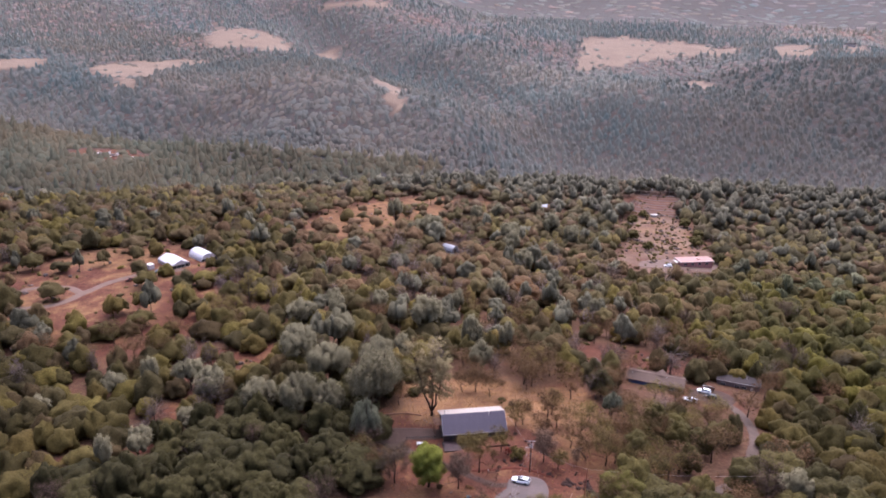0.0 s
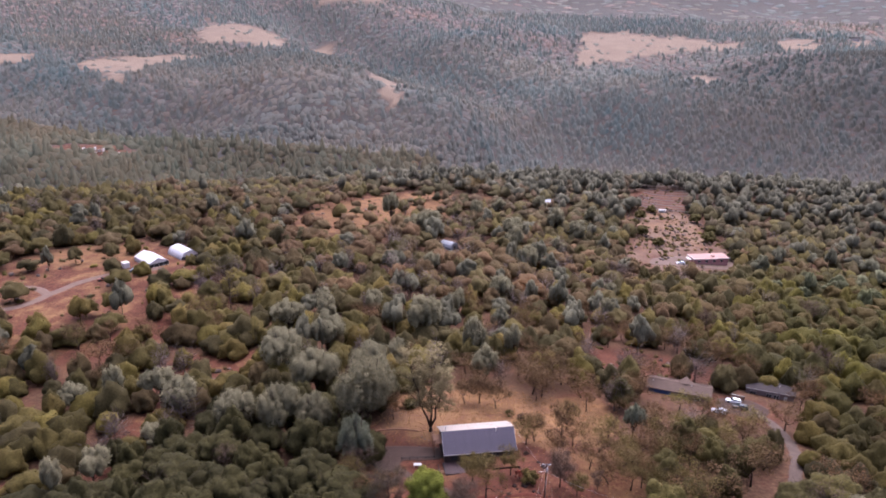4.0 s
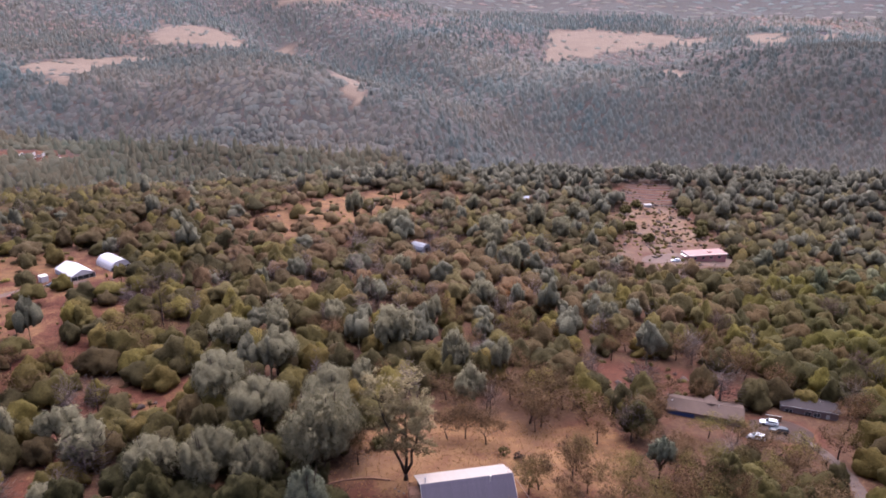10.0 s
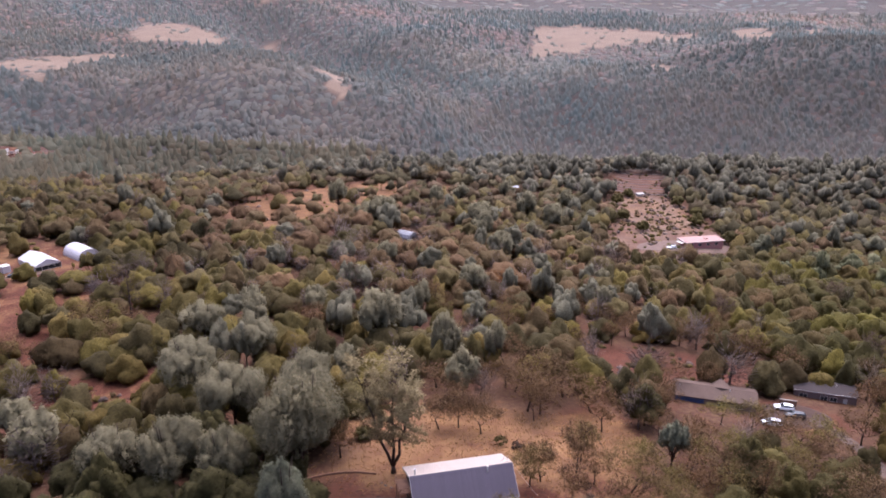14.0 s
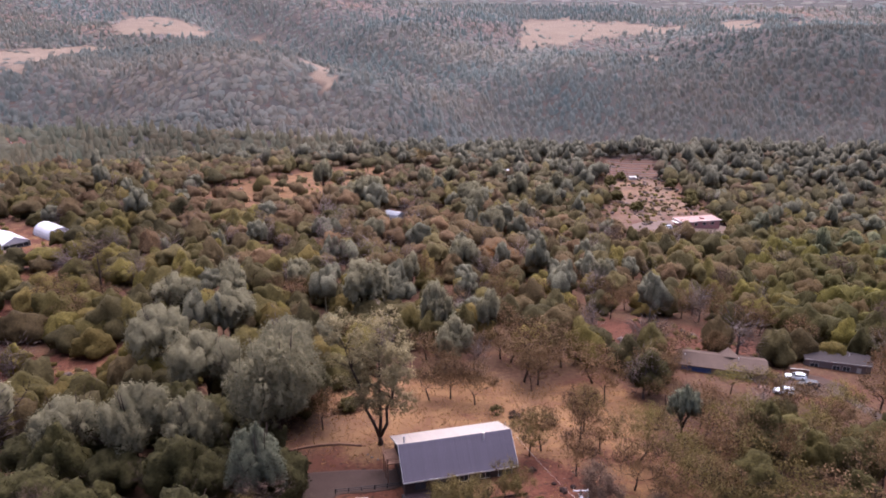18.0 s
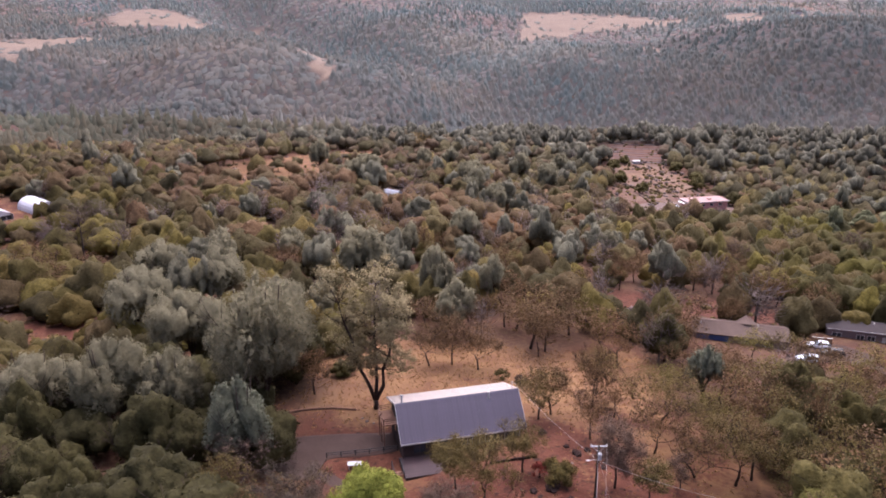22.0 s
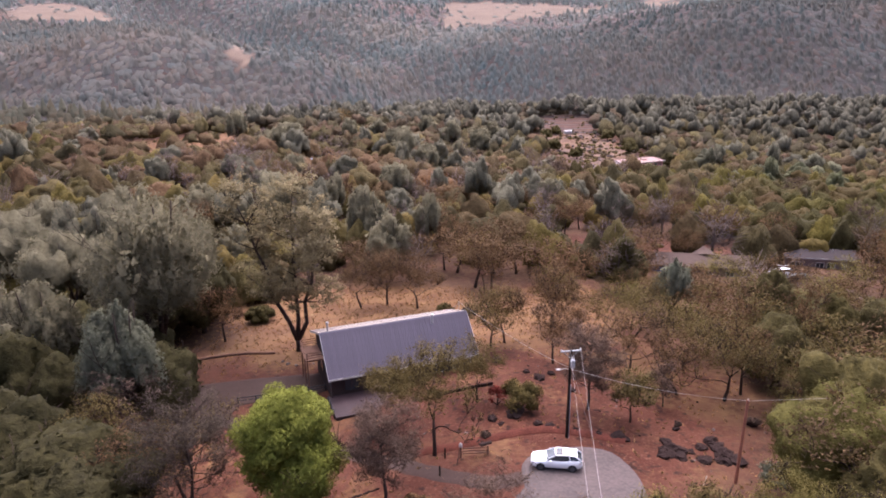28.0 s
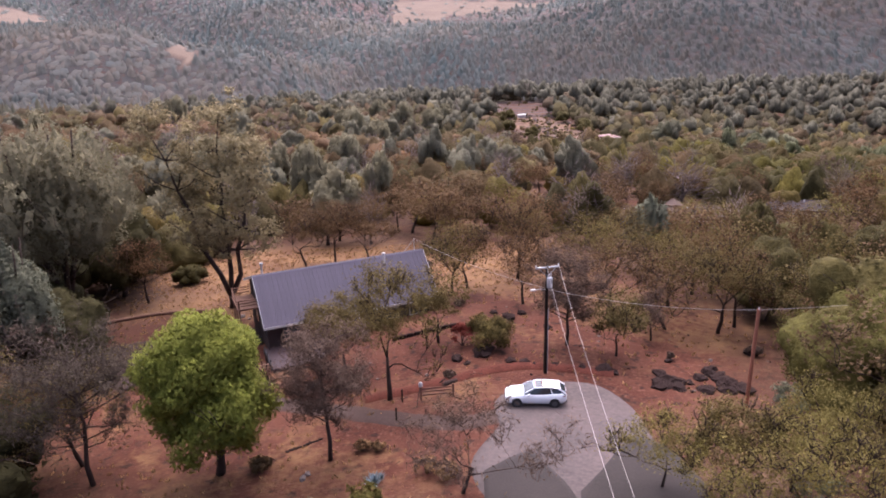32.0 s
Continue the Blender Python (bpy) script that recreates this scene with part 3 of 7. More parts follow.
def skeleton(rng, h, w, lean=0.1, fork=0.35, levels=3, upward=0.35, split=3, r0=None, wiggle=0.18, twig=1):
    """Bars (points, radii) of a tree and the places of its twigs."""
    bars, tips = [], []
    r0 = r0 or 0.025 * h + 0.05

    def grow_bar(p, d, length, r, level):
        pts, rad = [p.copy()], [r]
        n = 4 if level < 2 else 3
        for i in range(n):
            d = d + rng.normal(size=3) * (wiggle if level else wiggle * 0.35) + np.array([0, 0, upward * 0.15 * level])
            d /= np.linalg.norm(d)
            p = p + d * length / n
            pts.append(p.copy())
            rad.append(r * (1 - 0.5 * (i + 1) / n))
        bars.append((pts, rad))
        if level >= twig:
            tips.extend(pts[2:] if level < 3 else pts[1:])
        if level < levels:
            k = split + (1 if rng.random() < 0.5 else 0)
            for j in range(k):
                a = rng.uniform(0, math.tau)
                out = np.array([math.cos(a), math.sin(a), upward + rng.uniform(-0.25, 0.35)])
                if level == 0:
                    out = np.array([math.cos(a0 + j * math.tau / k), math.sin(a0 + j * math.tau / k), upward + rng.uniform(0, 0.4)])
                nd = d * 0.45 + out * (w / h) * 1.6 if level == 0 else d * 0.7 + out * 0.7
                nd /= np.linalg.norm(nd)
                start = pts[-1] if j == 0 or level > 0 else pts[-2] if rng.random() < 0.5 else pts[-1]
                grow_bar(start, nd, length * rng.uniform(0.55, 0.85) * (0.95 if level else 1.15), rad[-1] * rng.uniform(0.6, 0.8), level + 1)

    a0 = rng.uniform(0, math.tau)
    grow_bar(np.zeros(3) - np.array([0, 0, 0.25]), np.array([rng.normal() * lean, rng.normal() * lean, 1.0]), h * fork, r0, 0)
    tips = np.array(tips)
    # bring the crown to its height and width
    sc = np.array([0.5 * w / max(np.percentile(np.abs(tips[:, 0]), 93), 0.1), 0.5 * w / max(np.percentile(np.abs(tips[:, 1]), 93), 0.1), 0.93 * h / tips[:, 2].max()])
    s2 = np.array([sc[:2].mean(), sc[:2].mean(), sc[2]])
    bars = [([p * (s2 if p[2] > 0 else (1, 1, 1)) for p in pts], rad) for pts, rad in bars]
    return bars, tips * s2


def bars_mesh(name, bars, material, thin=0.0):
    bm = bmesh.new()
    for pts, rad in bars:
        tube(bm, pts, [max(r, thin) for r in rad], 6 if rad[0] > 0.14 else 3)
    for f in bm.faces:
        f.smooth = True
    me = bpy.data.meshes.new(name)
    bm.to_mesh(me)
    bm.free()
    me.materials.append(material)
    return me


def tree_meshes(kind, seed, h, w, leaves=2600, leaf_material=None, fine=1.0):
    """Trunk and crown meshes of one tree of a kind; fine: the size of its leaf sprays."""
    rng = np.random.default_rng(seed)
    if leaf_material is M_OAK_GOLD and leaves > 2600:
        fine = fine * 0.78
    lv = 4 if leaves > 5000 else 3 if leaves > 2000 else 2
    if kind == "pine":
        bars, tips = skeleton(rng, h, w, 0.05, 0.55, 2, 0.75, 3, r0=0.016 * h + 0.05, wiggle=0.10)
        big = leaves > 5000
        look_of = dict(rho=(0.2, 0.34), reach=0.7, core=0.52, low=-0.6, jag=0.04)
        # several upswept heads
        heads = []
        for j in range(6 if big else 4):
            a, far_out = j * 1.257 + rng.uniform(-0.3, 0.3), (0.27 * w if j else 0.03 * w)
            v, f, nv = crown(rng, 4 if leaves > 24000 else 3, 20, h * (rng.uniform(0.74, 0.94) if j else 1.0), w * rng.uniform(0.46, 0.62), 0.22 if j else 0.3, 0.66, **look_of)
            heads.append((v + (math.cos(a) * far_out, math.sin(a) * far_out, 0), f, nv))
        surf = join_soup(*heads)
        if leaf_material is M_PINE_BLUE:      # a pointed crown
            surf[0][:, :2] *= 1.3 - 0.75 * np.clip(surf[0][:, 2:] / h, 0, 1)
        surf = (surf[0], surf[1], unit(surf[2] + (0, 0, 0.45)))
        c = surf[0][rng.integers(0, len(surf[0]), 40)] * (0.92, 0.92, 0.97)
        for j in range(3):
            a = rng.uniform(0, math.tau)
            u = np.array([math.cos(a), math.sin(a), 0]) * w * 0.2
            bars.append(([np.array([0, 0, 0.12 * h]), u * 0.5 + (0, 0, 0.4 * h), u * 0.8 + (0, 0, 0.65 * h), u + (0, 0, 0.9 * h)], [0.013 * h, 0.010 * h, 0.007 * h, 0.003 * h]))
        for p in c:
            b0 = np.array([p[0] * 0.1, p[1] * 0.1, max(0.1 * h, p[2] - 0.6 * np.hypot(p[0], p[1]) - 0.03 * h)])
            bars.append(([b0, (b0 + p) / 2 - (0, 0, 0.02 * h), p], [0.09, 0.06, 0.03]))
        inner = (surf[0] * (0.92, 0.92, 0.98), surf[1], surf[2])
        if big:
            lower = inner[0][inner[1]].mean(1)[:, 2] / h
            keep = inner[1][rng.random(len(lower)) < np.clip(3.0 * lower - 1.2, 0.0, 0.35 if leaves > 24000 else 1.0)]
            soup = join_soup((inner[0], keep, inner[2]), leafy(rng, surf, int(leaves * 1.5), 0.155 * fine, (-0.14, 0.05), 1.9, 0.6, w))
        else:
            soup = join_soup(inner, leafy(rng, surf, int(leaves * 0.7), (0.2 if big else 0.26) * fine, (-0.09, 0.06), 1.8, 0.5, w))
        lm, bark = M_PINE, M_BARK
    elif kind == "lime":
        bars, tips = skeleton(rng, h, w, 0.05, 0.25, 2, 0.5, 4, wiggle=0.12)
        surf = crown(rng, 4, 46, h, w, 0.05, 0.6, rho=(0.16, 0.28), reach=0.75, core=0.42, low=-0.7, jag=0.04, small=80)
        surf = (surf[0], surf[1], unit(surf[2] + (0, 0, 0.3)))
        lower = surf[0][surf[1]].mean(1)[:, 2] / h
        inner = (surf[0] * (0.86, 0.86, 0.96), surf[1][rng.random(len(lower)) < np.clip(3 * lower - 0.9, 0, 1)], surf[2])
        soup = join_soup(inner, leafy(rng, surf, leaves, 0.085, (-0.16, 0.10), 2.4, 0.7, w))
        lm, bark = M_LIME, M_BARK
    elif kind == "forked":
        bars, tips = [], []
        bars.append(([np.array(p) for p in ((0, 0, -0.4), (0.05, 0, 0.03 * h), (-0.1, 0, 0.07 * h))], [0.62, 0.5, 0.42]))
        for x1, y1, top in ((-0.36, 0.02, 0.88), (-0.01, 0.10, 0.93), (0.22, -0.08, 0.76)):
            pts = [np.array([-0.1, 0, 0.06 * h])]
            for k in range(1, 7):
                f = k / 6
                pts.append(np.array([x1 * w * f, y1 * w * f, (0.06 + (top - 0.06) * f) * h]) + rng.normal(size=3) * 0.25)
            bars.append((pts, [0.36 - 0.05 * k for k in range(7)]))
            for k in range(2, 7):
                for j in range(4):
                    a = rng.uniform(0, math.tau)
                    ln = w * rng.uniform(0.14, 0.30) * (1.15 - 0.09 * k)
                    d = np.array([math.cos(a), math.sin(a), rng.uniform(0.0, 0.7)])
                    q1 = pts[k] + d * ln * 0.5 + rng.normal(size=3) * 0.25
                    q2 = q1 + (d + (0, 0, 0.2)) * ln * 0.5 + rng.normal(size=3) * 0.3
                    bars.append(([pts[k], q1, q2], [0.14 - 0.012 * k, 0.08, 0.03]))
                    for m in range(4):
                        q3 = q1 * (1 - m / 4) + q2 * m / 4 + rng.normal(size=3) * 0.9 + (0, 0, 0.3)
                        bars.append(([q1 * (1 - m / 4) + q2 * m / 4, q3], [0.04, 0.015]))
                        tips.append(q3)
                    tips.append(q2)
        tips = np.array(tips)
        soup = sprays(rng, tips, rng.uniform(0.6, 1.5, len(tips)), leaves, 0.23 * fine, flat=0.75, shell=(0.1, 1.25))
        lm, bark = M_OAK, M_BARK
    elif kind == "bare":
        if h > 8:
            stem = [np.array([0.0, 0.0, -0.2])] + [np.array([0, 0, 0.16 * k * h]) + rng.normal(size=3) * 0.09 for k in range(1, 7)]
            bars, tips = [(stem, [0.02 * h * (1 - 0.15 * k) for k in range(7)])], []
            for k in range(34):
                f = 0.30 + 0.62 * k / 33
                a, ln = 2.4 * k + rng.uniform(-0.4, 0.4), 0.5 * w * (1.05 - 0.9 * abs(f - 0.55)) * rng.uniform(0.7, 1.1)
                i = min(int(f / 0.16), 5)
                p = stem[i] + (stem[i + 1] - stem[i]) * (f / 0.16 - i)
                d = np.array([math.cos(a), math.sin(a), rng.uniform(0.25, 0.75)])
                q = p + d * ln * 0.5 + rng.normal(size=3) * 0.12
                e = q + (d + rng.normal(size=3) * 0.3) * ln * 0.45
                bars.append(([p, q, e], [0.06, 0.04, 0.015]))
                for m in range(6):
                    g = p + (e - p) * rng.uniform(0.35, 1.0)
                    u = g + (d * 0.5 + rng.normal(size=3) * 0.6 + (0, 0, 0.25)) * ln * 0.3
                    bars.append(([g, u], [0.02, 0.01]))
                    tips += [u, (g + u) / 2]
            tips = np.array(tips)
        else:
            bars, tips = skeleton(rng, h, w, 0.02, 0.3, 4, 0.35, 3, r0=0.024 * h, wiggle=0.2)
        soup = join_soup(sprays(rng, tips, np.full(len(tips), 0.7), leaves, 0.05 * fine, long=8, shell=(0.0, 1.4)), sprays(rng, tips, np.full(len(tips), 0.6), leaves // 4, 0.11 * fine, shell=(0.1, 1.3)))
        lm, bark = M_SPARSE, M_TWIG
    elif kind == "live":
        bars, tips = skeleton(rng, h, w, 0.12, 0.3, 2, 0.35, 3)
        surf = crown(rng, 4, 24, h, w, 0.04, 0.4, rho=(0.2, 0.36), reach=0.7, core=0.52, jag=0.04, small=70)
        soup = join_soup(surf, leafy(rng, surf, leaves, (0.17 if leaves < 8000 else 0.12) * fine, (-0.03, 0.10), 1.3, 0.55, w))
        lm, bark = M_LIVE, M_BARK
    else:
        bars, tips = skeleton(rng, h, w, 0.06, 0.36, lv, 0.3, 3, r0=0.017 * h + 0.04, wiggle=0.22, twig=max(1, lv - 1))
        surf = crown(rng, 4 if lv == 4 else 3, 22, h, w * 1.04, 0.34, 0.56, rho=(0.2, 0.36), reach=0.7, core=0.35, low=-0.35, jag=0.06)
        c = tips[tips[:, 2] > 0.3 * h]
        leaves = int(leaves * 0.68)
        size = (0.105 if lv == 4 else 0.125) * fine
        soup = join_soup(sprays(rng, c, (0.06 * w + 0.3) * rng.uniform(0.5, 1.5, len(c)), leaves // 3, size, flat=0.8, long=1.5, shell=(0.05, 1.3)),
                         leafy(rng, surf, leaves - leaves // 3, size, (-0.26, 0.08), 1.5, 0.5, w))
        lm, bark = (M_OAK if kind == "oak" else M_OAK_BROWN), M_BARK
    return bars_mesh("trunk", bars, bark, 0.03 if kind in ("oak", "brown") else 0.014), raw_mesh("crown", soup[0], soup[1], leaf_material or lm, None, True, 0.0, soup[2])


TREE_WORDS = {
    "pine": ("grey_pine", "tall grey-green foothill pine with an open rounded crown", "pine tree"),
    "lime": ("bright_green_pine", "bushy bright yellow-green pine beside the drive", "pine tree"),
    "bare": ("bare_oak", "nearly leafless oak with twisted grey branches", "oak tree"),
    "live": ("live_oak", "dense dark olive evergreen live oak", "oak tree"),
    "oak": ("blue_oak", "open-crowned oak with sparse olive autumn leaves", "oak tree"),
    "forked": ("forked_oak", "great forked oak", "oak tree"),
    "brown": ("autumn_oak", "open-crowned oak with rusty brown autumn leaves", "oak tree"),
}
_cache = {}


def plant(kind, x, y, h, w, seed=None, leaves=2600, label="", group="", leaf=None, turn=None):
    """One tree, standing on the ground. Trees of one kind and near size share a mesh unless a seed is given."""
    name, words, cat = TREE_WORDS[kind]
    if seed is None:
        key = (kind, int(round(h / 3)), int(round(x * 7 + y * 3)) % 3, leaves, leaf.name if leaf else "")
        if key not in _cache:
            _cache[key] = (tree_meshes(kind, 1000 + len(_cache), 10.0, 8.0, leaves, leaf))
        tm, cm = _cache[key]
        sc = (w / 8.0, w / 8.0, h / 10.0)
    else:
        tm, cm = tree_meshes(kind, seed, h, w, leaves, leaf, 0.72)
        sc = (1, 1, 1)
    e = thing(name, (x, y, gz(x, y) - 0.05), label or words, cat, group, (x * 37 + y * 53) % 360 if turn is None else turn)
    e.scale = sc
    for nm, me in (("trunk", tm), ("crown", cm)):
        o = new(nm, me)
        o.parent = e
    return e


# ---- trees one by one, round the house first: x, y, height, crown width
# the great forked tree beside the house
plant("forked", -32.2, 34.0, 24.2, 20.0, turn=0, seed=14, leaves=26000, leaf=leaf_mat("dull_green_brown_leaves", (0.245, 0.196, 0.106), (0.265, 0.210, 0.110)),
      label="great forked tree with dull green leaves beside the house")
plant("lime", -25.4, -4.4, 12.2, 9.1, seed=12, leaves=40000)
for i, (x, y, h, w) in enumerate([(-49.2, 29.6, 25.5, 17.0), (-56.3, 59.1, 16.5, 13.0), (-71.2, 51.9, 16.5, 15.0), (-61.4, 24.2, 16, 9.5), (-46.9, 13.4, 16.6, 9.8),
                                  (-72.1, 24.7, 18, 12.5), (-84.5, 25.0, 16.3, 12), (-86.5, 62.8, 18.5, 14.3), (-79.1, 85.1, 16, 13), (-99.2, 99.4, 13.5, 13.4)]):
    plant("pine", x, y, h, w, seed=30 + i, leaves=26000 if i == 0 else 20000 if i < 6 else 8000, group="grey pines by the house", leaf=M_PINE_BLUE if i == 4 else None)
for x, y, h, w in [(-73.9, 123.4, 11.5, 9.5), (-49.5, 105.9, 17.9, 15), (-28.4, 90.3, 17.2, 8.5), (-14.8, 92.1, 14.5, 8), (-40.2, 130.4, 13.5, 9.5), (-16.1, 209.4, 16, 12),
                   (-26.9, 243.4, 17.8, 14), (22, 44.4, 11.4, 7.6), (-87.4, 110.3, 12.6, 10), (-91.8, 120.4, 11.5, 10), (-25.2, 153.1, 14.5, 12),
                   (-29.1, 266.1, 18, 17), (7.2, 281.5, 16.5, 14), (-6.7, 303.3, 17.2, 13), (-103.8, 33, 14.7, 12.7), (-109.8, -0.8, 11, 9), (-76.7, 257.3, 19, 17), (-106.7, 285.3, 20, 13)]:
    plant("pine", x, y, h, w, leaves=1500, group="grey pines on the spur", leaf=M_PINE_BLUE if x > 10 and y < 60 else None)
for x, y, h, w in [(-58.2, 310.4, 15.7, 11.4), (-154.7, 16, 8.5, 8.3), (-140.3, 32.8, 9.5, 9.4), (-104.6, 16.5, 8, 9.3), (18.5, 146.2, 12.1, 7.7), (-5, 240, 15, 11), (-85.9, 259.4, 14.4, 14),
                   (20, 175, 11, 8), (-62, 185, 13, 10), (-45, 330, 14, 11), (16, 330, 15, 12), (-20, 345, 15, 12)]:
    plant("pine", x, y, h, w, leaves=1200, group="grey pines on the spur")
plant("bare", -126.9, 109.9, 18, 12, seed=70, leaves=1800, label="tall dead-looking pale pine with bare twigs", leaf=M_SPARSE)
# oaks round the yard
for i, (kind, x, y, h, w, n) in enumerate([
        ("bare", -17.6, -4.9, 9.7, 6.6, 1500), ("bare", -34.4, -3.8, 10.4, 9.6, 1500), ("oak", -13.4, 3.4, 12.6, 7.6, 1900), ("bare", -8.9, -11.3, 6.8, 10.4, 420),
        ("oak", -6.1, 30.0, 9.5, 7.3, 1300), ("brown", -4.1, 32.0, 9.0, 6.5, 1200), ("bare", 3.0, 11.4, 8.6, 6.6, 1500), ("oak", 7.0, 9.2, 6.6, 5.4, 1500),
        ("oak", 19.7, 16.3, 11.3, 11.0, 2200), ("brown", 22.3, 18.1, 9.6, 6.5, 1400), ("oak", 4.0, 42.1, 9.6, 7.2, 1500), ("bare", 11.8, 13.6, 5.6, 3.0, 300),
        ("oak", -17.4, 10.9, 7.8, 6.8, 3200), ("oak", -8.7, 14.2, 7.6, 6.2, 1500), ("brown", 2.8, 36.8, 11.0, 7.3, 1500), ("brown", -16.4, 52.0, 10.2, 7.8, 1700),
        ("brown", -21.5, 54.4, 10.1, 7.3, 1500), ("oak", 12.4, 31.9, 10.2, 13.2, 2600), ("oak", -36.4, -0.6, 9.0, 7.6, 1600), ("live", 23.5, -1.8, 9.0, 12.0, 4200),
        ("brown", -25.7, 53.5, 9.2, 6.5, 1200), ("brown", -43.8, 39.0, 9.1, 6.5, 1200), ("live", -41.0, 47.7, 2.6, 4.2, 900), ("oak", 3.2, -12.6, 5.6, 5.9, 1500),
        ("oak", 7.2, -13.4, 6.3, 5.2, 1700), ("oak", 10.8, -13.7, 6.0, 5.6, 1700), ("oak", 14.8, -10.5, 6.4, 6.4, 1900), ("oak", 15.0, -16.1, 4.6, 6.0, 1700),
        ("brown", -40.2, -2.7, 9.4, 6.6, 1500), ("oak", -45.2, 3.2, 9.7, 7.6, 1600), ("oak", 30.0, 8.0, 8.5, 8.0, 1600), ("oak", 9.5, -18.0, 6.5, 7.0, 1500), ("oak", 19.5, -14.5, 5.8, 6.5, 1200), ("oak", 23.5, -8.5, 6.8, 6.5, 1200), ("oak", 25.0, -10.5, 8.0, 8.0, 1500),
        ("brown", 5.5, -17.0, 5.5, 6.0, 1200), ("oak", 17.6, 24.5, 9.0, 8.5, 1500), ("brown", 10.0, 22.0, 8.5, 7.0, 1200), ("brown", 1.2, 24.0, 8.0, 6.0, 1000), ("oak", 25.5, 13.0, 8.5, 8.0, 1400), ("live", 28.0, 22.0, 8.5, 8.5, 1800)]):
    plant(kind, x, y, h, w, seed=100 + i, leaves=int(n * (4.6 if y < -7 and x > 0 else 5.5)), group="oaks round the yard", leaf=M_LAYERED if n > 4000 else M_TWIGGY if i == 1 else M_OAK_GOLD if y < -7 and x > 0 and i % 3 else None,
          label="broad live oak with layered yellow-green foliage" if n > 4000 else "")

# oaks before the neighbours' house
for x, y, h, w in ((37.5, 68.0, 7.6, 7.6), (44.0, 66.5, 7.8, 8.2)):
    plant("oak", x, y, h, w, leaves=2600, group="open oak grove beside the yard", leaf=M_OAK_GOLD if x < 40 else None)

# the open oak grove on the straw slope beside the yard
TAKEN = [(19.7, 16.3), (22.3, 18.1), (4.0, 42.1), (12.4, 31.9), (2.8, 36.8), (30.0, 8.0), (28.0, 22.0), (17.6, 24.5), (10.0, 22.0), (25.5, 13.0), (22, 44.4), (1.2, 24.0)]
grove = random.Random(77)
for i in range(9):
    for j in range(11):
        x, y = 8 + 6.4 * i + grove.uniform(-2.4, 2.4), 12 + 6.2 * j + grove.uniform(-2.4, 2.4)
        size, pick = grove.uniform(0.8, 1.2), grove.random()
        if inside(x, y, (34, 40, 30, 36, -15)) <= 0 or any(math.hypot(x - a, y - b) < 4.8 for a, b in TAKEN) or grove.random() < 0.26:
            continue
        if any(inside(x, y, e) > 0 for e in ((38.5, 79, 14, 9, -12), (62, 62, 5, 22, 8), (58, 30, 5, 14, -18), (46, 13, 12, 5, 30), (38, 66, 13, 9, -10), (31, 63, 8, 10, 0), (53, 70, 8, 12, 0), (28, 63, 6, 7, 0), (20, 37, 5, 7, 0))):
            continue
        plant("oak" if pick < 0.62 else "brown" if pick < 0.84 else "live", x, y, 8.8 * size, 7.2 * size, leaves=2600, group="open oak grove beside the yard", leaf=M_OAK_GOLD if pick < 0.25 else None)
        TAKEN.append((x, y))

for x, y, h, w in ((47, 322, 7, 8), (43, 342, 6, 7), (88, 326, 7.5, 9), (92, 345, 7, 8), (49, 366, 6.5, 8), (86, 372, 7, 8), (55, 300, 6, 7), (58, 388, 5.5, 7), (97, 290, 7.5, 9)):
    plant("live", x, y, h, w, leaves=1700, group="oaks along the dug ground")
plant("brown", -15, 168, 9.5, 9.5, leaves=1700, leaf=leaf_mat("orange_leaves", (0.24, 0.105, 0.034), (0.26, 0.115, 0.036)), label="orange-leaved autumn oak standing among the woodland")
plant("brown", -72, 400, 13, 16, leaves=1700, leaf=leaf_mat("ochre_leaves", (0.20, 0.130, 0.048), (0.21, 0.135, 0.050)), label="broad ochre-leaved oak on the brow of the slope")
for x, y, h, w in ((58, 150, 10, 8), (92, 118, 11, 8.5), (30, 205, 11, 9), (-68, 150, 11, 9), (110, 190, 11, 9)):
    plant("bare", x, y, h, w, leaves=1800, group="bare trees in the woodland", label="bare mauve-grey oak standing among green woodland")

# ---- woods
ZONE_OAK, ZONE_FAR = np.random.default_rng(21), np.random.default_rng(22)


def lattice(rng, x0, x1, y0, y1, gap):
    """A jittered lattice of places in the wedge of land before the camera's path."""
    a, b = np.meshgrid(np.arange(x0, x1, gap), np.arange(y0, y1, gap))
    a = (a + rng.uniform(-0.48, 0.48, a.shape) * gap).ravel()
    b = (b + rng.uniform(-0.48, 0.48, b.shape) * gap).ravel()
    d = b + 165
    keep = (a > -0.90 * d - 15) & (a < np.maximum(0.40 * d + 6, 0.70 * (b + 50) - 12) + 22)
    return a[keep], b[keep]


def wave(x, y, s, k):
    return np.sin(x / s + k) * np.cos(y / s * 1.13 - 2 * k) + 0.6 * np.sin((x + 1.7 * y) / s * 0.61 + 3 * k)


# tree-free ellipses: buildings, lanes, and gaps kept open to the camera's view
NO_TREES = [(-17, 22, 15, 12, 20), (38.5, 79, 13, 7, -12), (70, 88.5, 10, 6, -6), (81, 279, 15, 9, 15), (-191, 155, 13, 9, -30), (-184, 169, 13, 9, -30), (-63, 243, 9, 8, 0),
             (-16, 380, 9, 8, 0), (-2, 0, 7, 5, 0), (62, 62, 5, 22, 8), (58, 30, 5, 14, -18), (46, 13, 12, 5, 30), (-205, 115, 12, 34, 20), (38, 67, 12, 8, -10), (31, 63, 8, 10, 0), (70, 78, 9, 6, 0), (28, 63, 6, 7, 0), (20, 37, 5, 7, 0), (-61, 231, 8, 15, 0), (-15.5, 368, 8, 15, 0)]


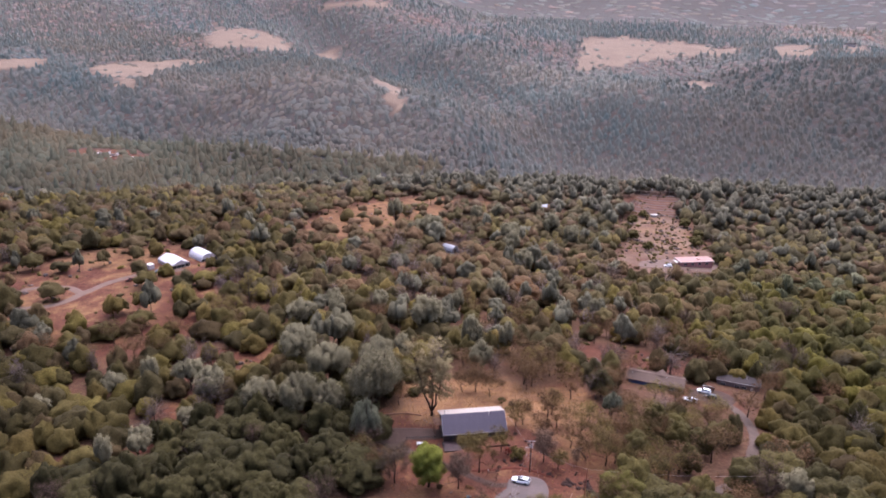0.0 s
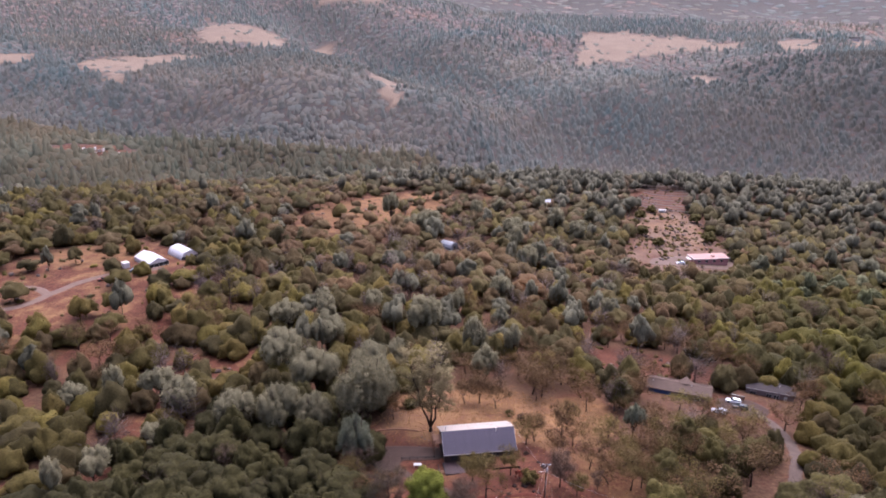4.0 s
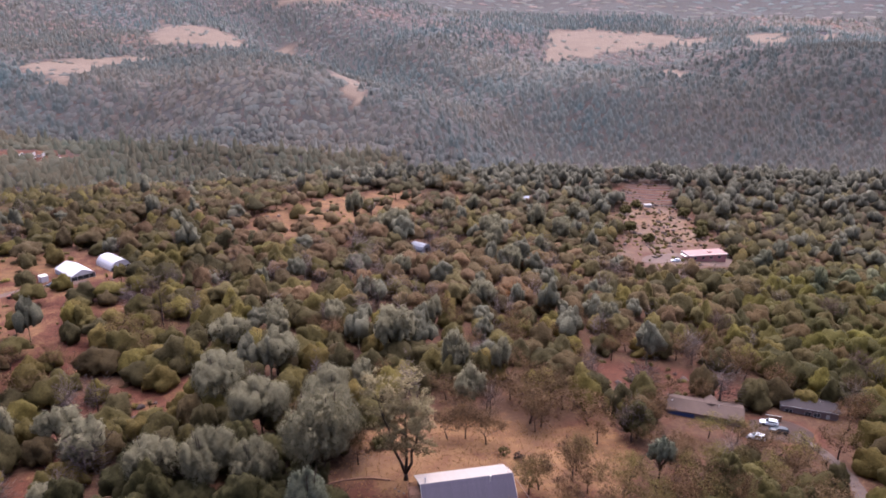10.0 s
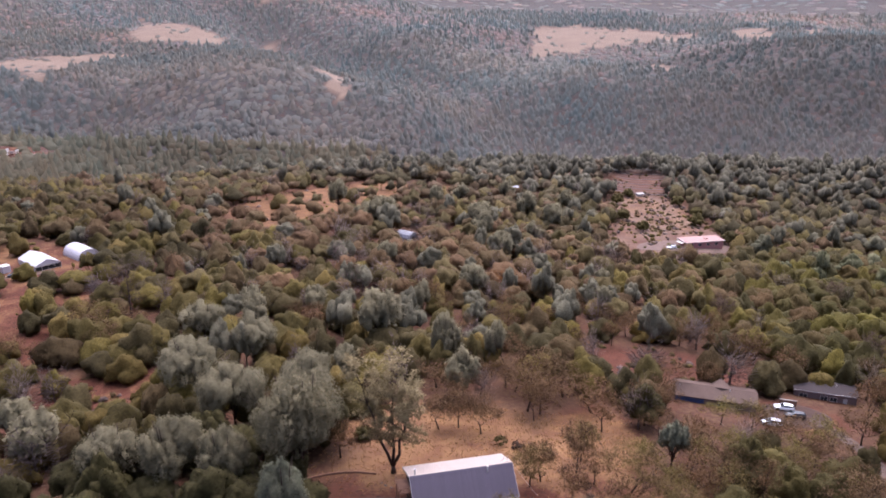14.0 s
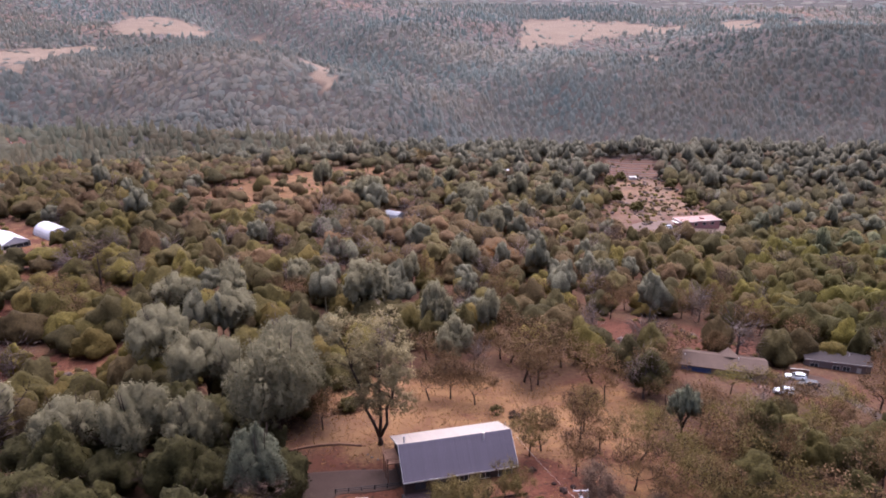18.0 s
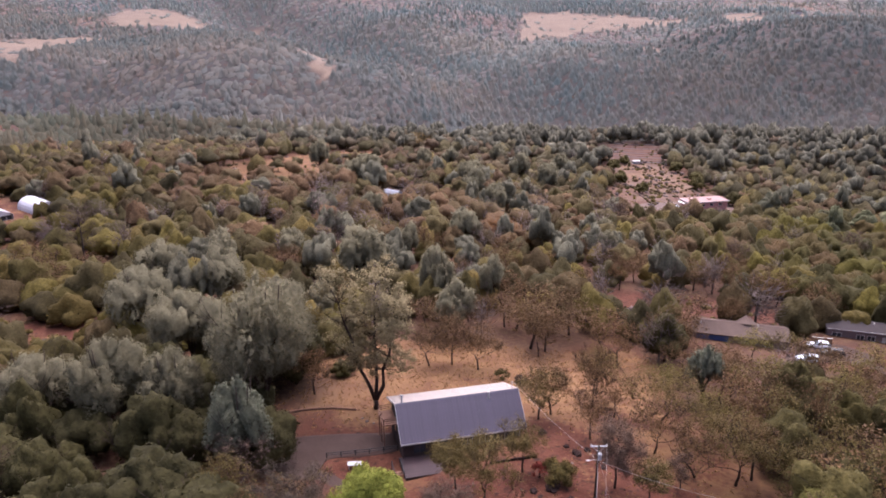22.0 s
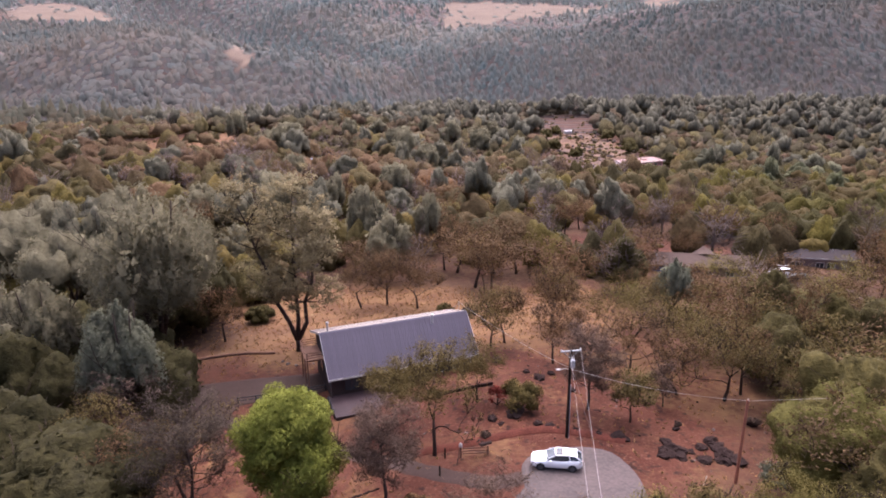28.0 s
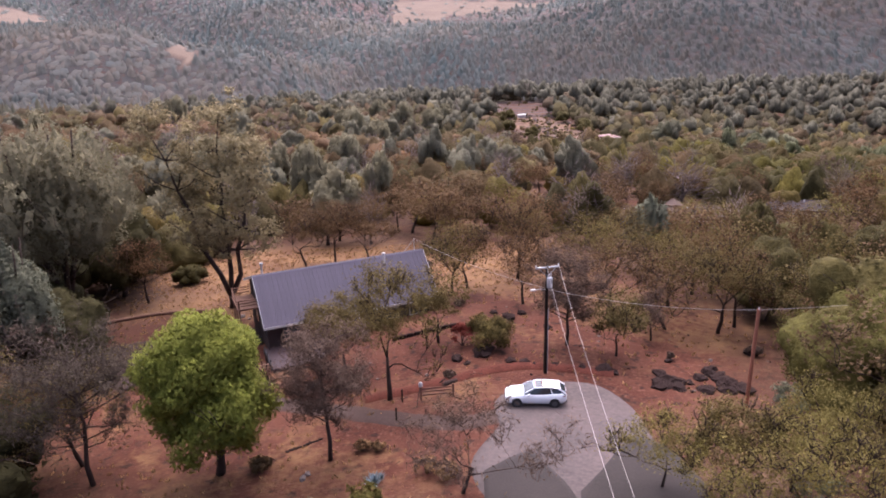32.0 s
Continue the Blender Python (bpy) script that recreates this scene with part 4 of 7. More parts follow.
def thin_out(rng, x, y, also=()):
    """Which places stay wooded: few trees in clearings, none under buildings, on roads and in gaps kept for the
    camera's view.
    """
    keep = np.ones(len(x), bool)
    for e in CLEARINGS:
        keep &= ~((inside(x, y, e) > np.clip(0.10 + 0.10 * wave(x, y, 7.0, 1.0), 0.02, 0.3)) & (rng.random(len(x)) > CLEAR_KEEP.get(e, 0.05)))
    keep &= ~((field_at(x, y) > 0.35) & (rng.random(len(x)) > 0.06))
    for e in NO_TREES + list(also):
        keep &= ~(inside(x, y, e) > 0.0)
    return keep


CLEAR_KEEP = {YARD: 0.0, GREENHOUSE_YARD: 0.3, MEADOW: 0.25, LEFT_SLOPE: 0.68, MEADOW_EDGE: 0.12, PINK_YARD: 0.04, DUG_STRIP: 0.3, QUARRY: 0.02, LONG_YARD: 0.14, CAR_YARD: 0.0, LEFT_GLADE: 0.55,
              LEFT_PATH: 0.5, BACK_YARD: 0.0, RIGHT_SLOPE: 0.04}
LIVE_C = np.array([(0.068, 0.054, 0.020), (0.086, 0.067, 0.023), (0.057, 0.046, 0.021), (0.098, 0.076, 0.026), (0.080, 0.056, 0.028), (0.066, 0.052, 0.024), (0.118, 0.092, 0.026), (0.110, 0.080, 0.026)]) * (1.10, 1.07, 0.98)
BROWN_C = np.array([(0.106, 0.072, 0.034), (0.114, 0.072, 0.034), (0.098, 0.074, 0.030), (0.126, 0.074, 0.038)])
GREY_C = np.array([(0.138, 0.124, 0.082), (0.126, 0.114, 0.076), (0.148, 0.133, 0.088)])
# leaf colours of the far woods, greyed: haze is painted into them
HAZED_PINE = np.array([(0.098, 0.101, 0.090), (0.092, 0.096, 0.087), (0.104, 0.107, 0.095)])
HAZED_BROWN = np.array([(0.138, 0.108, 0.098), (0.130, 0.100, 0.094), (0.144, 0.112, 0.098)])
HAZED_OAK = np.array([(0.112, 0.108, 0.095), (0.120, 0.113, 0.098), (0.104, 0.101, 0.091)])
BARE_C = np.array([(0.14, 0.106, 0.096), (0.16, 0.12, 0.11), (0.12, 0.088, 0.078)])


def woods(name, label, rng, variants, x, y, h, w, tint, size=(7.0, 8.0), material=M_WOODS, lift=0.3, sink=0.0, drape=False):
    """Many trees as one mesh: each takes a variant, a turn, a size and a shade."""
    vs, fs, ts, ns, o = [], [], [], [], 0
    pick = rng.integers(0, len(variants), len(x))
    turn = rng.uniform(0, math.tau, len(x))
    z = ground(x, y) - 0.2 - sink * h
    gxn, gyn = ground(x + 6, y) - ground(x - 6, y), ground(x, y + 6) - ground(x, y - 6)
    slope = unit(np.stack([-gxn / 12, -gyn / 12, np.ones(len(x))], -1))
    for k, (v, f, nv) in enumerate(variants):
        m = pick == k
        n = int(m.sum())
        if not n:
            continue
        c, s = np.cos(turn[m])[:, None], np.sin(turn[m])[:, None]
        px = (v[:, 0] * c - v[:, 1] * s) * (w[m] / size[1])[:, None] + x[m][:, None]
        py = (v[:, 0] * s + v[:, 1] * c) * (w[m] / size[1])[:, None] + y[m][:, None]
        pz = v[:, 2][None] * (h[m] / size[0])[:, None] + z[m][:, None]
        if drape:      # crowns follow the fall of the slope
            pz = pz + ground(px, py) - ground(x[m], y[m])[:, None]
        vs.append(np.stack([px, py, pz], -1).reshape(-1, 3))
        nn = np.stack([nv[:, 0] * c - nv[:, 1] * s, nv[:, 0] * s + nv[:, 1] * c, nv[:, 2] + 0 * c], -1)
        ns.append((nn * (1 - lift) + slope[m][:, None] * lift).reshape(-1, 3))
        fs.append((f[None] + (np.arange(n) * len(v))[:, None, None] + o).reshape(-1, 3))
        ts.append(np.repeat(np.concatenate([tint[m], np.ones((n, 1))], 1), len(v), 0))
        o += n * len(v)
    me = raw_mesh(name, np.concatenate(vs), np.concatenate(fs), material, np.concatenate(ts), True, 0.0, np.concatenate(ns))
    return tagged(new(name, me), label, "woods", kind="stuff")


def shade(rng, table, n, spread=0.25):
    return table[rng.integers(0, len(table), n)] * rng.uniform(1 - spread, 1 + spread, (n, 1))


# near woods of the spur: the trees nearest to the house are things of their own, the rest is joined
rng = ZONE_OAK
x, y = lattice(rng, -420, 420, -40, 500, 7.6)
keep = thin_out(rng, x, y, [(-10, -28, 34, 30, 0)]) & (y < 470 + 0.12 * np.clip(x, 0, 700) - 0.8 * np.clip(-x - 120, 0, 330) + 60)
x, y = x[keep], y[keep]
n = len(x)
brownish = wave(x, y, 60, 1.0) * 0.25 + 0.24 + 0.04 * step(160, 300, y) + 0.5 * inside(x, y, (30, 45, 45, 60, 0)) + 0.5 * inside(x, y, (-60, 220, 130, 120, 0)) + 0.25 * inside(x, y, (-300, 150, 200, 200, 0)) - 0.25 * inside(x, y, (-120, 10, 120, 90, 0)) - 0.2 * inside(x, y, (140, 110, 110, 110, 0))
greyish = 0.28 * step(395, 460, y) * step(-80, 40, x) + 0.045 + 0.05 * wave(x, y, 45, 2.0) + 0.32 * step(340, 450, y) + 0.12 * inside(x, y, (-20, 240, 100, 120, 0))
draw = rng.random(n)
kind = np.where(draw < greyish, 2, np.where(draw < greyish + brownish, 1, np.where(draw > 0.955 - 0.12 * inside(x, y, (-30, 200, 160, 120, 0)), 3, 0)))
kind[(x < -38) & (y < 45) & (kind == 1)] = 0
kind[(inside(x, y, (-10, 64, 28, 20, 0)) > 0) & (kind == 0)] = 1
kind[(inside(x, y, (95, 80, 40, 40, 0)) > 0) & (kind == 2)] = 0
h = np.choose(kind, [rng.uniform(7.0, 11.5, n), rng.uniform(7.5, 12, n), rng.uniform(10, 16, n), rng.uniform(8, 12, n)])
w = np.choose(kind, [rng.uniform(6.5, 11, n), rng.uniform(6.5, 10, n), rng.uniform(7, 10.5, n), rng.uniform(6.5, 9.5, n)])
tint = np.select([(kind == k)[:, None] for k in range(4)], [shade(rng, t, n, 0.2) for t in (LIVE_C, BROWN_C, GREY_C, BARE_C)])
# lighter away from the house: haze painted into the trees' tint
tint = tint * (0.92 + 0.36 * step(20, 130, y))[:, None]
w = w * (1.1 + 0.12 * step(120, 260, y)) * rng.uniform(0.7, 1.25, n)
h = h * rng.uniform(0.8, 1.15, n)
tint = tint * (1 - 0.2 * np.clip(inside(x, y, (-230, 170, 150, 170, 0)) * 2, 0, 1))[:, None]
greener = np.clip(inside(x, y, (190, 150, 150, 170, 0)) * 2.5, 0, 1)[:, None]
tint = tint * (1 + greener * np.array((-0.02, 0.08, -0.2)))
tint = tint * (1 - 0.22 * np.clip(inside(x, y, (150, 120, 130, 190, 0)) * 2, 0, 1))[:, None]
# tint drawn to grey with distance, as painted haze
haze_mix = (0.06 * step(60, 220, y) + 0.42 * step(220, 480, y))[:, None]
tint = tint * (1 - haze_mix) + haze_mix * np.array((0.132, 0.118, 0.090))
sparse = (inside(x, y, MEADOW) > 0) | (inside(x, y, LEFT_SLOPE) > 0) | (inside(x, y, GREENHOUSE_YARD) > 0)
kind[sparse & (kind == 0) & (rng.random(n) < 0.5)] = 1
scrub = (inside(x, y, DUG_STRIP) > 0.05) | (inside(x, y, PINK_YARD) > 0.05)
kind[scrub] = 0
h, w = np.where(scrub, h * 0.22, h), np.where(scrub, w * 0.3, w)
dist = np.hypot(x + 10, y + 60)
single = np.zeros(n, bool)
for k, most in ((0, 150), (1, 90), (2, 12), (3, 8)):
    idx = np.flatnonzero(kind == k)
    single[idx[np.argsort(dist[idx])[:most]]] = True
# live oaks left of the house wear the copy with shade in its colour
for i in np.flatnonzero(single):
    plant(("live", "brown", "pine", "bare")[kind[i]], x[i], y[i], h[i], w[i], leaves=(1700, 2400, 1500, 900)[kind[i]], group="trees of the wooded slope", leaf=M_LIVE_SHADED if kind[i] == 0 and x[i] < -38 and y[i] < 45 else None)
for lo, hi, level, cards, leaf in ((-60, 130, 3, 330, 0.24), (130, 260, 3, 150, 0.32), (260, 700, 2, 44, 0.45)):
    zone = ~single & (y >= lo) & (y < hi)
    for k, words in ((0, "dense olive live oak woodland on the slope"), (1, "rusty brown autumn oaks among the woodland"), (2, "grey-green pines among the woodland"), (3, "bare grey trees among the woodland")):
        m = zone & (kind == k)
        if not m.any():
            continue
        r2 = np.random.default_rng(500 + k + lo)
        make = {0: lambda: oak_soup(r2, level, cards, leaf), 1: lambda: oak_soup(r2, level, cards, leaf, loose=True),
                2: lambda: pine_soup(r2, level, cards, leaf), 3: lambda: bare_soup(r2, cards + 60)}[k]
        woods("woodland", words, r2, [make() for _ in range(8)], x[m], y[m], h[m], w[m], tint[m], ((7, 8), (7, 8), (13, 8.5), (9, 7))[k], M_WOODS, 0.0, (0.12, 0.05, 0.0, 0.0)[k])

# woods of the valley and the hills beyond
rng = ZONE_FAR
for x0, x1, y0, y1, gap, far in ((-900, 900, 330, 700, 6.6, 0), (-1300, 1100, 700, 1150, 8.6, 1), (-1700, 1500, 1150, 1750, 11.0, 2), (-2600, 2600, 1750, 3600, 42, 3)):
    x, y = lattice(rng, x0, x1, y0, y1, gap)
    x, y = x + rng.normal(size=len(x)) * gap * 0.25, y + rng.normal(size=len(x)) * gap * 0.25
    keep = thin_out(rng, x, y) & (y > 470 + 0.12 * np.clip(x, 0, 700) - 0.8 * np.clip(-x - 120, 0, 330) + 60)
    x, y = x[keep], y[keep]
    n = len(x)
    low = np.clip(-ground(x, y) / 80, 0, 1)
    pines = 0.50 + 0.30 * step(120, 420, x) * (1 - step(900, 1300, y)) + 0.30 * low + 0.32 * wave(x, y, 130, 0.5)
    browns = 0.28 + 0.3 * wave(x, y, 90, 1.7)
    draw = rng.random(n)
    kind = np.where(draw < pines, 0, np.where(draw < pines + browns, 1, 2))
    if far > 2:
        kind = np.where(draw < pines, 2, kind)
    kind = np.where(field_at(x, y) > 0.35, 2, kind)
    big = (1.2, 1.35, 1.3, 3.8)[far]
    h = np.choose(kind, [rng.uniform(9, 18, n), rng.uniform(6.5, 11, n), rng.uniform(6.5, 11, n)]) * (0.9, 0.8, 0.95, 1.0)[far]
    w = np.choose(kind, [rng.uniform(6.5, 9.5, n), rng.uniform(8, 12.5, n), rng.uniform(8, 12.5, n)]) * big
    tall = (y < 660) & (x < -150) & (kind == 0) & (rng.random(n) < 0.35)
    h = np.where(tall, h * 1.5, h)
    # low ground is darkened: shade of the hollows put into the tint
    tint = np.select([(kind == k)[:, None] for k in range(3)], [0.86 * shade(rng, t, n, 0.12) for t in (HAZED_PINE, HAZED_BROWN, HAZED_OAK)]) * (1 + 0.05 * wave(x, y, 75, 2.2) - 0.2 * low)[:, None]
    # dark slopes, paler hills behind: relief shade and haze put into the tint
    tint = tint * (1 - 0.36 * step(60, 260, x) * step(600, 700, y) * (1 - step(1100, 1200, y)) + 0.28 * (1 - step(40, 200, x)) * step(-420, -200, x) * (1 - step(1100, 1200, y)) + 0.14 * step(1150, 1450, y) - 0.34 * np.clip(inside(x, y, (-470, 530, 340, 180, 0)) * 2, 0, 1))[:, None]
    near_ridge = (y < 625 + np.where(x > -330, 0.25 * (x + 330), 0)) & (x < -150)
    tint = tint * (1 + (0.05 * wave(x, y, 170, 0.9) * step(600, 800, y))[:, None] * np.array((1.0, 0.1, -0.5))) * np.array((1.0, 1.0, 1.01))
    # haze graded by distance in the tint, warmer on the near side
    haze_mix = (0.85 * (1 - step(560, 1200, y)))[:, None]
    tint = tint * (1 - haze_mix) + haze_mix * np.array((0.112, 0.103, 0.090)) * (1 + 0.10 * wave(x, y, 55, 1.4) + 0.06 * rng.normal(size=n))[:, None]
    # near ridge darker and browner, so that it seems less hazy
    tint = np.where(near_ridge[:, None], tint * (0.80, 0.74, 0.55), tint)
    hue = 0.05 * rng.normal(size=n) + 0.06 * wave(x, y, 42, 0.3) + 0.05 * wave(x, y, 110, 2.6)
    # farther zones brighter: more haze painted into the tint
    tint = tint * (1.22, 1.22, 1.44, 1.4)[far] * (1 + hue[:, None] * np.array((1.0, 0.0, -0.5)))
    for k, words in ((0, "grey-green conifers of the valley woods, haze in their colour"), (1, "mauve-brown oak woods on the far hills, haze in their colour"), (2, "grey-green oak woods on the far hills, haze in their colour")):
        m = kind == k
        if not m.any():
            continue
        r2 = np.random.default_rng(800 + k + far * 10)
        make = {0: lambda: fir_soup(r2, (4, 3, 3, 2)[far], (7, 6, 5, 5)[far]), 1: lambda: mound_soup(r2, (2, 1, 1, 1)[far], (8, 0, 0, 0)[far], 0.45, low=(-0.35, 0.02, -0.1, -0.1)[far]),
                2: lambda: mound_soup(r2, (2, 1, 1, 1)[far], (8, 0, 0, 0)[far], 0.45, low=(-0.35, 0.02, -0.1, -0.1)[far])}[k]
        # normals lean to the slope and crowns sink, for haze's low contrast
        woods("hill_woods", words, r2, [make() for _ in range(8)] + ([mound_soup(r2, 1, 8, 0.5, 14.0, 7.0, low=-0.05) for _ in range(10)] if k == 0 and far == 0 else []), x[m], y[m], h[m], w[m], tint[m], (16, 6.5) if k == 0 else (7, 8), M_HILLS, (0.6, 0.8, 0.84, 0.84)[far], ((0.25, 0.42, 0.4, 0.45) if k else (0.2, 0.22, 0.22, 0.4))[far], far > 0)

# ---------------------------------------------------------------- roads and paved places


def smooth_line(pts, gap=1.0):
    """Points every gap metres on a smooth line through pts."""
    p = [Vector((*q[:2], 0)) for q in pts]
    p = [p[0] * 2 - p[1]] + p + [p[-1] * 2 - p[-2]]
    out = []
    for a, b, c, d in zip(p, p[1:], p[2:], p[3:]):
        n = max(2, int((c - b).length / gap))
        for i in range(n):
            t = i / n
            out.append(0.5 * ((2 * b) + (c - a) * t + (2 * a - 5 * b + 4 * c - d) * t * t + (3 * b - a - 3 * c + d) * t**3))
    return out + [p[-2]]


def ribbon(name, pts, width, material, label, lift=0.05, gap=1.0, across=5):
    """A road that lies on the ground, with uneven edges and a thickness."""
    line = smooth_line(pts, gap)
    bm = bmesh.new()
    rows = []
    r = random.Random(len(pts) * 7 + int(width * 10))
    for i, p in enumerate(line):
        d = (line[min(i + 1, len(line) - 1)] - line[max(i - 1, 0)]).normalized()
        s = Vector((-d.y, d.x, 0))
        wl, wr = width / 2 * r.uniform(0.9, 1.08), width / 2 * r.uniform(0.9, 1.08)
        row = []
        for k in range(across + 1):
            f = k / across
            q = p + s * (-wl + (wl + wr) * f)
            row.append(bm.verts.new((q.x, q.y, gz(q.x, q.y) + lift - (0.25 if k in (0, across) else 0))))
        rows.append(row)
    for a, b in zip(rows, rows[1:]):
        for k in range(across):
            f = bm.faces.new((a[k], a[k + 1], b[k + 1], b[k]))
            f.smooth = True
    me = bpy.data.meshes.new(name)
    bmesh.ops.recalc_face_normals(bm, faces=bm.faces)
    bm.to_mesh(me)
    bm.free()
    me.materials.append(material)
    return tagged(new(name, me), label, "road", kind="structure")


def slab(name, corners, material, label, lift=0.05, rings=9, category="pavement"):
    """A paved place with a smooth outline through its corners, lying on the ground."""
    c = Vector((sum(p[0] for p in corners) / len(corners), sum(p[1] for p in corners) / len(corners), 0))
    rim = smooth_line(list(corners) + [corners[0]], 1.0)[:-1]
    bm = bmesh.new()
    mid = bm.verts.new((c.x, c.y, gz(c.x, c.y) + lift))
    rows = []
    for k in range(1, rings + 1):
        f = k / rings
        rows.append([bm.verts.new(((q := c + (p - c) * f).x, q.y, gz(q.x, q.y) + lift)) for p in rim])
    rows.append([bm.verts.new(((q := c + (p - c) * 1.03).x, q.y, gz(q.x, q.y) + lift - 0.25)) for p in rim])
    m = len(rim)
    for i in range(m):
        bm.faces.new((mid, rows[0][i], rows[0][(i + 1) % m]))
    for a, b in zip(rows, rows[1:]):
        for i in range(m):
            bm.faces.new((a[i], b[i], b[(i + 1) % m], a[(i + 1) % m]))
    bmesh.ops.recalc_face_normals(bm, faces=bm.faces)
    for f in bm.faces:
        f.smooth = True
    me = bpy.data.meshes.new(name)
    bm.to_mesh(me)
    bm.free()
    me.materials.append(material)
    return tagged(new(name, me), label, category, kind="structure")


def turn_mat():
    """Trodden gravel: grey where it is worn, pinkish where dust lies, with faint curved tyre marks."""
    m = mat("dusty_gravel_with_tyre_marks", (0.078, 0.064, 0.061), 1.0, spec=0.06, var=0.15, scale=0.22, fine=16, bump=0.4, second=(0.124, 0.094, 0.087))
    nt = m.node_tree
    b = nt.nodes["Principled BSDF"]
    before = b.inputs["Base Color"].links[0].from_socket
    co = nt.nodes.new("ShaderNodeTexCoord")
    wv = nt.nodes.new("ShaderNodeTexWave")
    wv.wave_type = "RINGS"
    wv.rings_direction = "Z"
    wv.inputs["Scale"].default_value = 0.22
    wv.inputs["Distortion"].default_value = 14.0
    wv.inputs["Detail"].default_value = 3.0
    wv.inputs["Detail Scale"].default_value = 0.6
    mp = nt.nodes.new("ShaderNodeMapping")
    mp.inputs["Location"].default_value = (7.0, 16.0, 0)
    nt.links.new(co.outputs["Object"], mp.inputs["Vector"])
    nt.links.new(mp.outputs[0], wv.inputs["Vector"])
    r = nt.nodes.new("ShaderNodeMapRange")
    r.inputs["From Min"].default_value = 0.72
    r.inputs["From Max"].default_value = 0.95
    r.inputs["To Max"].default_value = 0.12
    nt.links.new(wv.outputs["Fac"], r.inputs["Value"])
    x = nt.nodes.new("ShaderNodeMix")
    x.data_type = "RGBA"
    nt.links.new(r.outputs[0], x.inputs["Factor"])
    nt.links.new(before, x.inputs["A"])
    x.inputs["B"].default_value = (0.055, 0.042, 0.039, 1)
    nt.links.new(x.outputs["Result"], b.inputs["Base Color"])
    return m


M_TURN = turn_mat()
ribbon("drive", [(-4.6, -1.8), (-8, -2.4), (-13, -0.2), (-18, 3.2), (-23, 6.6), (-29, 10.2), (-35, 13.5), (-39, 16)], 3.3, M_ASPHALT, "dusty grey asphalt drive from the turning place to the house", 0.035)
slab("parking_pad", [(-27.2, 26.2), (-26.6, 21.4), (-31, 19.6), (-36.4, 18.4), (-37.4, 13.6), (-41.2, 13.6), (-45, 18), (-45, 23), (-38, 25.2)], M_ASPHALT, "brown-grey asphalt parking pad beside the house", 0.075)
slab("turning_place", [(-5.4, -3.4), (-8.0, -8.2), (-7.0, -12.8), (-2.4, -13.6), (2.6, -12.4), (4.5, -8.5), (5.0, -4), (4.9, -0.8), (3.5, 2.5), (0.6, 3.3), (-3, 2.5), (-5.2, 0.4)], M_TURN, "pale dusty gravel turning place with tyre marks", 0.05)
slab("road_left_end", [(-7.3, -9.3), (-5.5, -8.1), (-3.9, -7.5), (-3.0, -9.9), (-2.3, -12.6), (-2.8, -16), (-7.8, -16), (-7.6, -12)], M_ASPHALT_DARK, "worn dark asphalt end of a road with a ragged edge", 0.085)
slab("road_right_end", [(-1.8, -12.6), (0.1, -10.4), (2.2, -7.6), (3.9, -6.2), (5.4, -7.6), (5.8, -10.5), (5.6, -14), (1.5, -17), (-2.0, -15.4)], M_ASPHALT_DARK, "worn dark asphalt end of a lane with a ragged edge", 0.085)
ribbon("road_left", [(-5.2, -15), (-5.4, -18), (-6.5, -24), (-12, -45), (-20, -80)], 4.6, M_ASPHALT_DARK, "dark asphalt road that comes up the slope", 0.07)
ribbon("road_right", [(1.9, -14), (2.6, -17), (8, -21), (20, -14), (33, 0)], 3.8, M_ASPHALT, "grey asphalt lane that leaves the turning place", 0.07)
ribbon("lane", [(32, -1.2), (46, 9), (55.4, 19.2), (61.9, 35.2), (66.3, 52), (65.4, 66), (61, 75), (55, 77)], 4.2, M_LANE, "pale dusty lane that winds down the slope to the neighbours", 0.10)
ribbon("dirt_track", [(-300, 70), (-250, 86), (-214.7, 96), (-208.1, 113.7), (-205, 127), (-198.5, 138.4), (-188, 147), (-180, 152)], 5.5, M_DIRT, "pale dirt track to the greenhouses", 0.12, 2.5)
ribbon("dirt_track", [(-208, 112), (-222, 118), (-238, 112), (-240, 100), (-228, 92)], 5.0, M_DIRT, "pale dirt track that loops by the greenhouses", 0.10, 2.5)
slab("dirt_yard", [(46, 258), (62, 262), (76, 266), (96, 272), (100, 282), (88, 290), (66, 284), (50, 272)], M_DIRT, "packed dirt yard before the pink house", 0.12)
slab("house_yard", [(51, 82), (50, 74), (56, 71), (63, 73), (66, 79), (62, 84), (56, 84)], M_ASPHALT, "dusty yard between two low houses", 0.10)

M_BANK = mat("raw_red_earth", (0.078, 0.026, 0.018), 1.0, spec=0.04, var=0.45, scale=0.9, fine=7, bump=1.0)
ribbon("earth_bank", [(-15.5, 4.2), (-11.5, 4.6), (-8, 5.4), (-4.5, 6.4), (-1.4, 6.6), (2.0, 5.9), (5.5, 5.0)], 1.5, M_BANK, "low crumbling bank of raw red earth above the drive", 0.28, 0.7, 4)
# terraces of the old diggings
for i in range(9):
    yy = 398 + i * 7.0
    ribbon("terrace_bank", [(52 + i * 0.8, yy + 6), (68, yy), (86 + i * 0.6, yy + 3), (92, yy + 9)], 2.2, M_DIRT if i % 2 else M_DUST, "low earth terrace of bare dug ground", 0.35, 3.0, 3)

# ---------------------------------------------------------------- the house
HT = 19.9
house = thing("house", (-27.05, 21.4, -2.9), "long dark timber house with a lavender standing-seam metal roof", "house", turn=HT)
L, FE, FZ, RZ, BE, BZ = 18.7, -4.2, 2.6, 6.72, 6.6, 4.3     # length, front eave, its height, ridge, back eave, its height


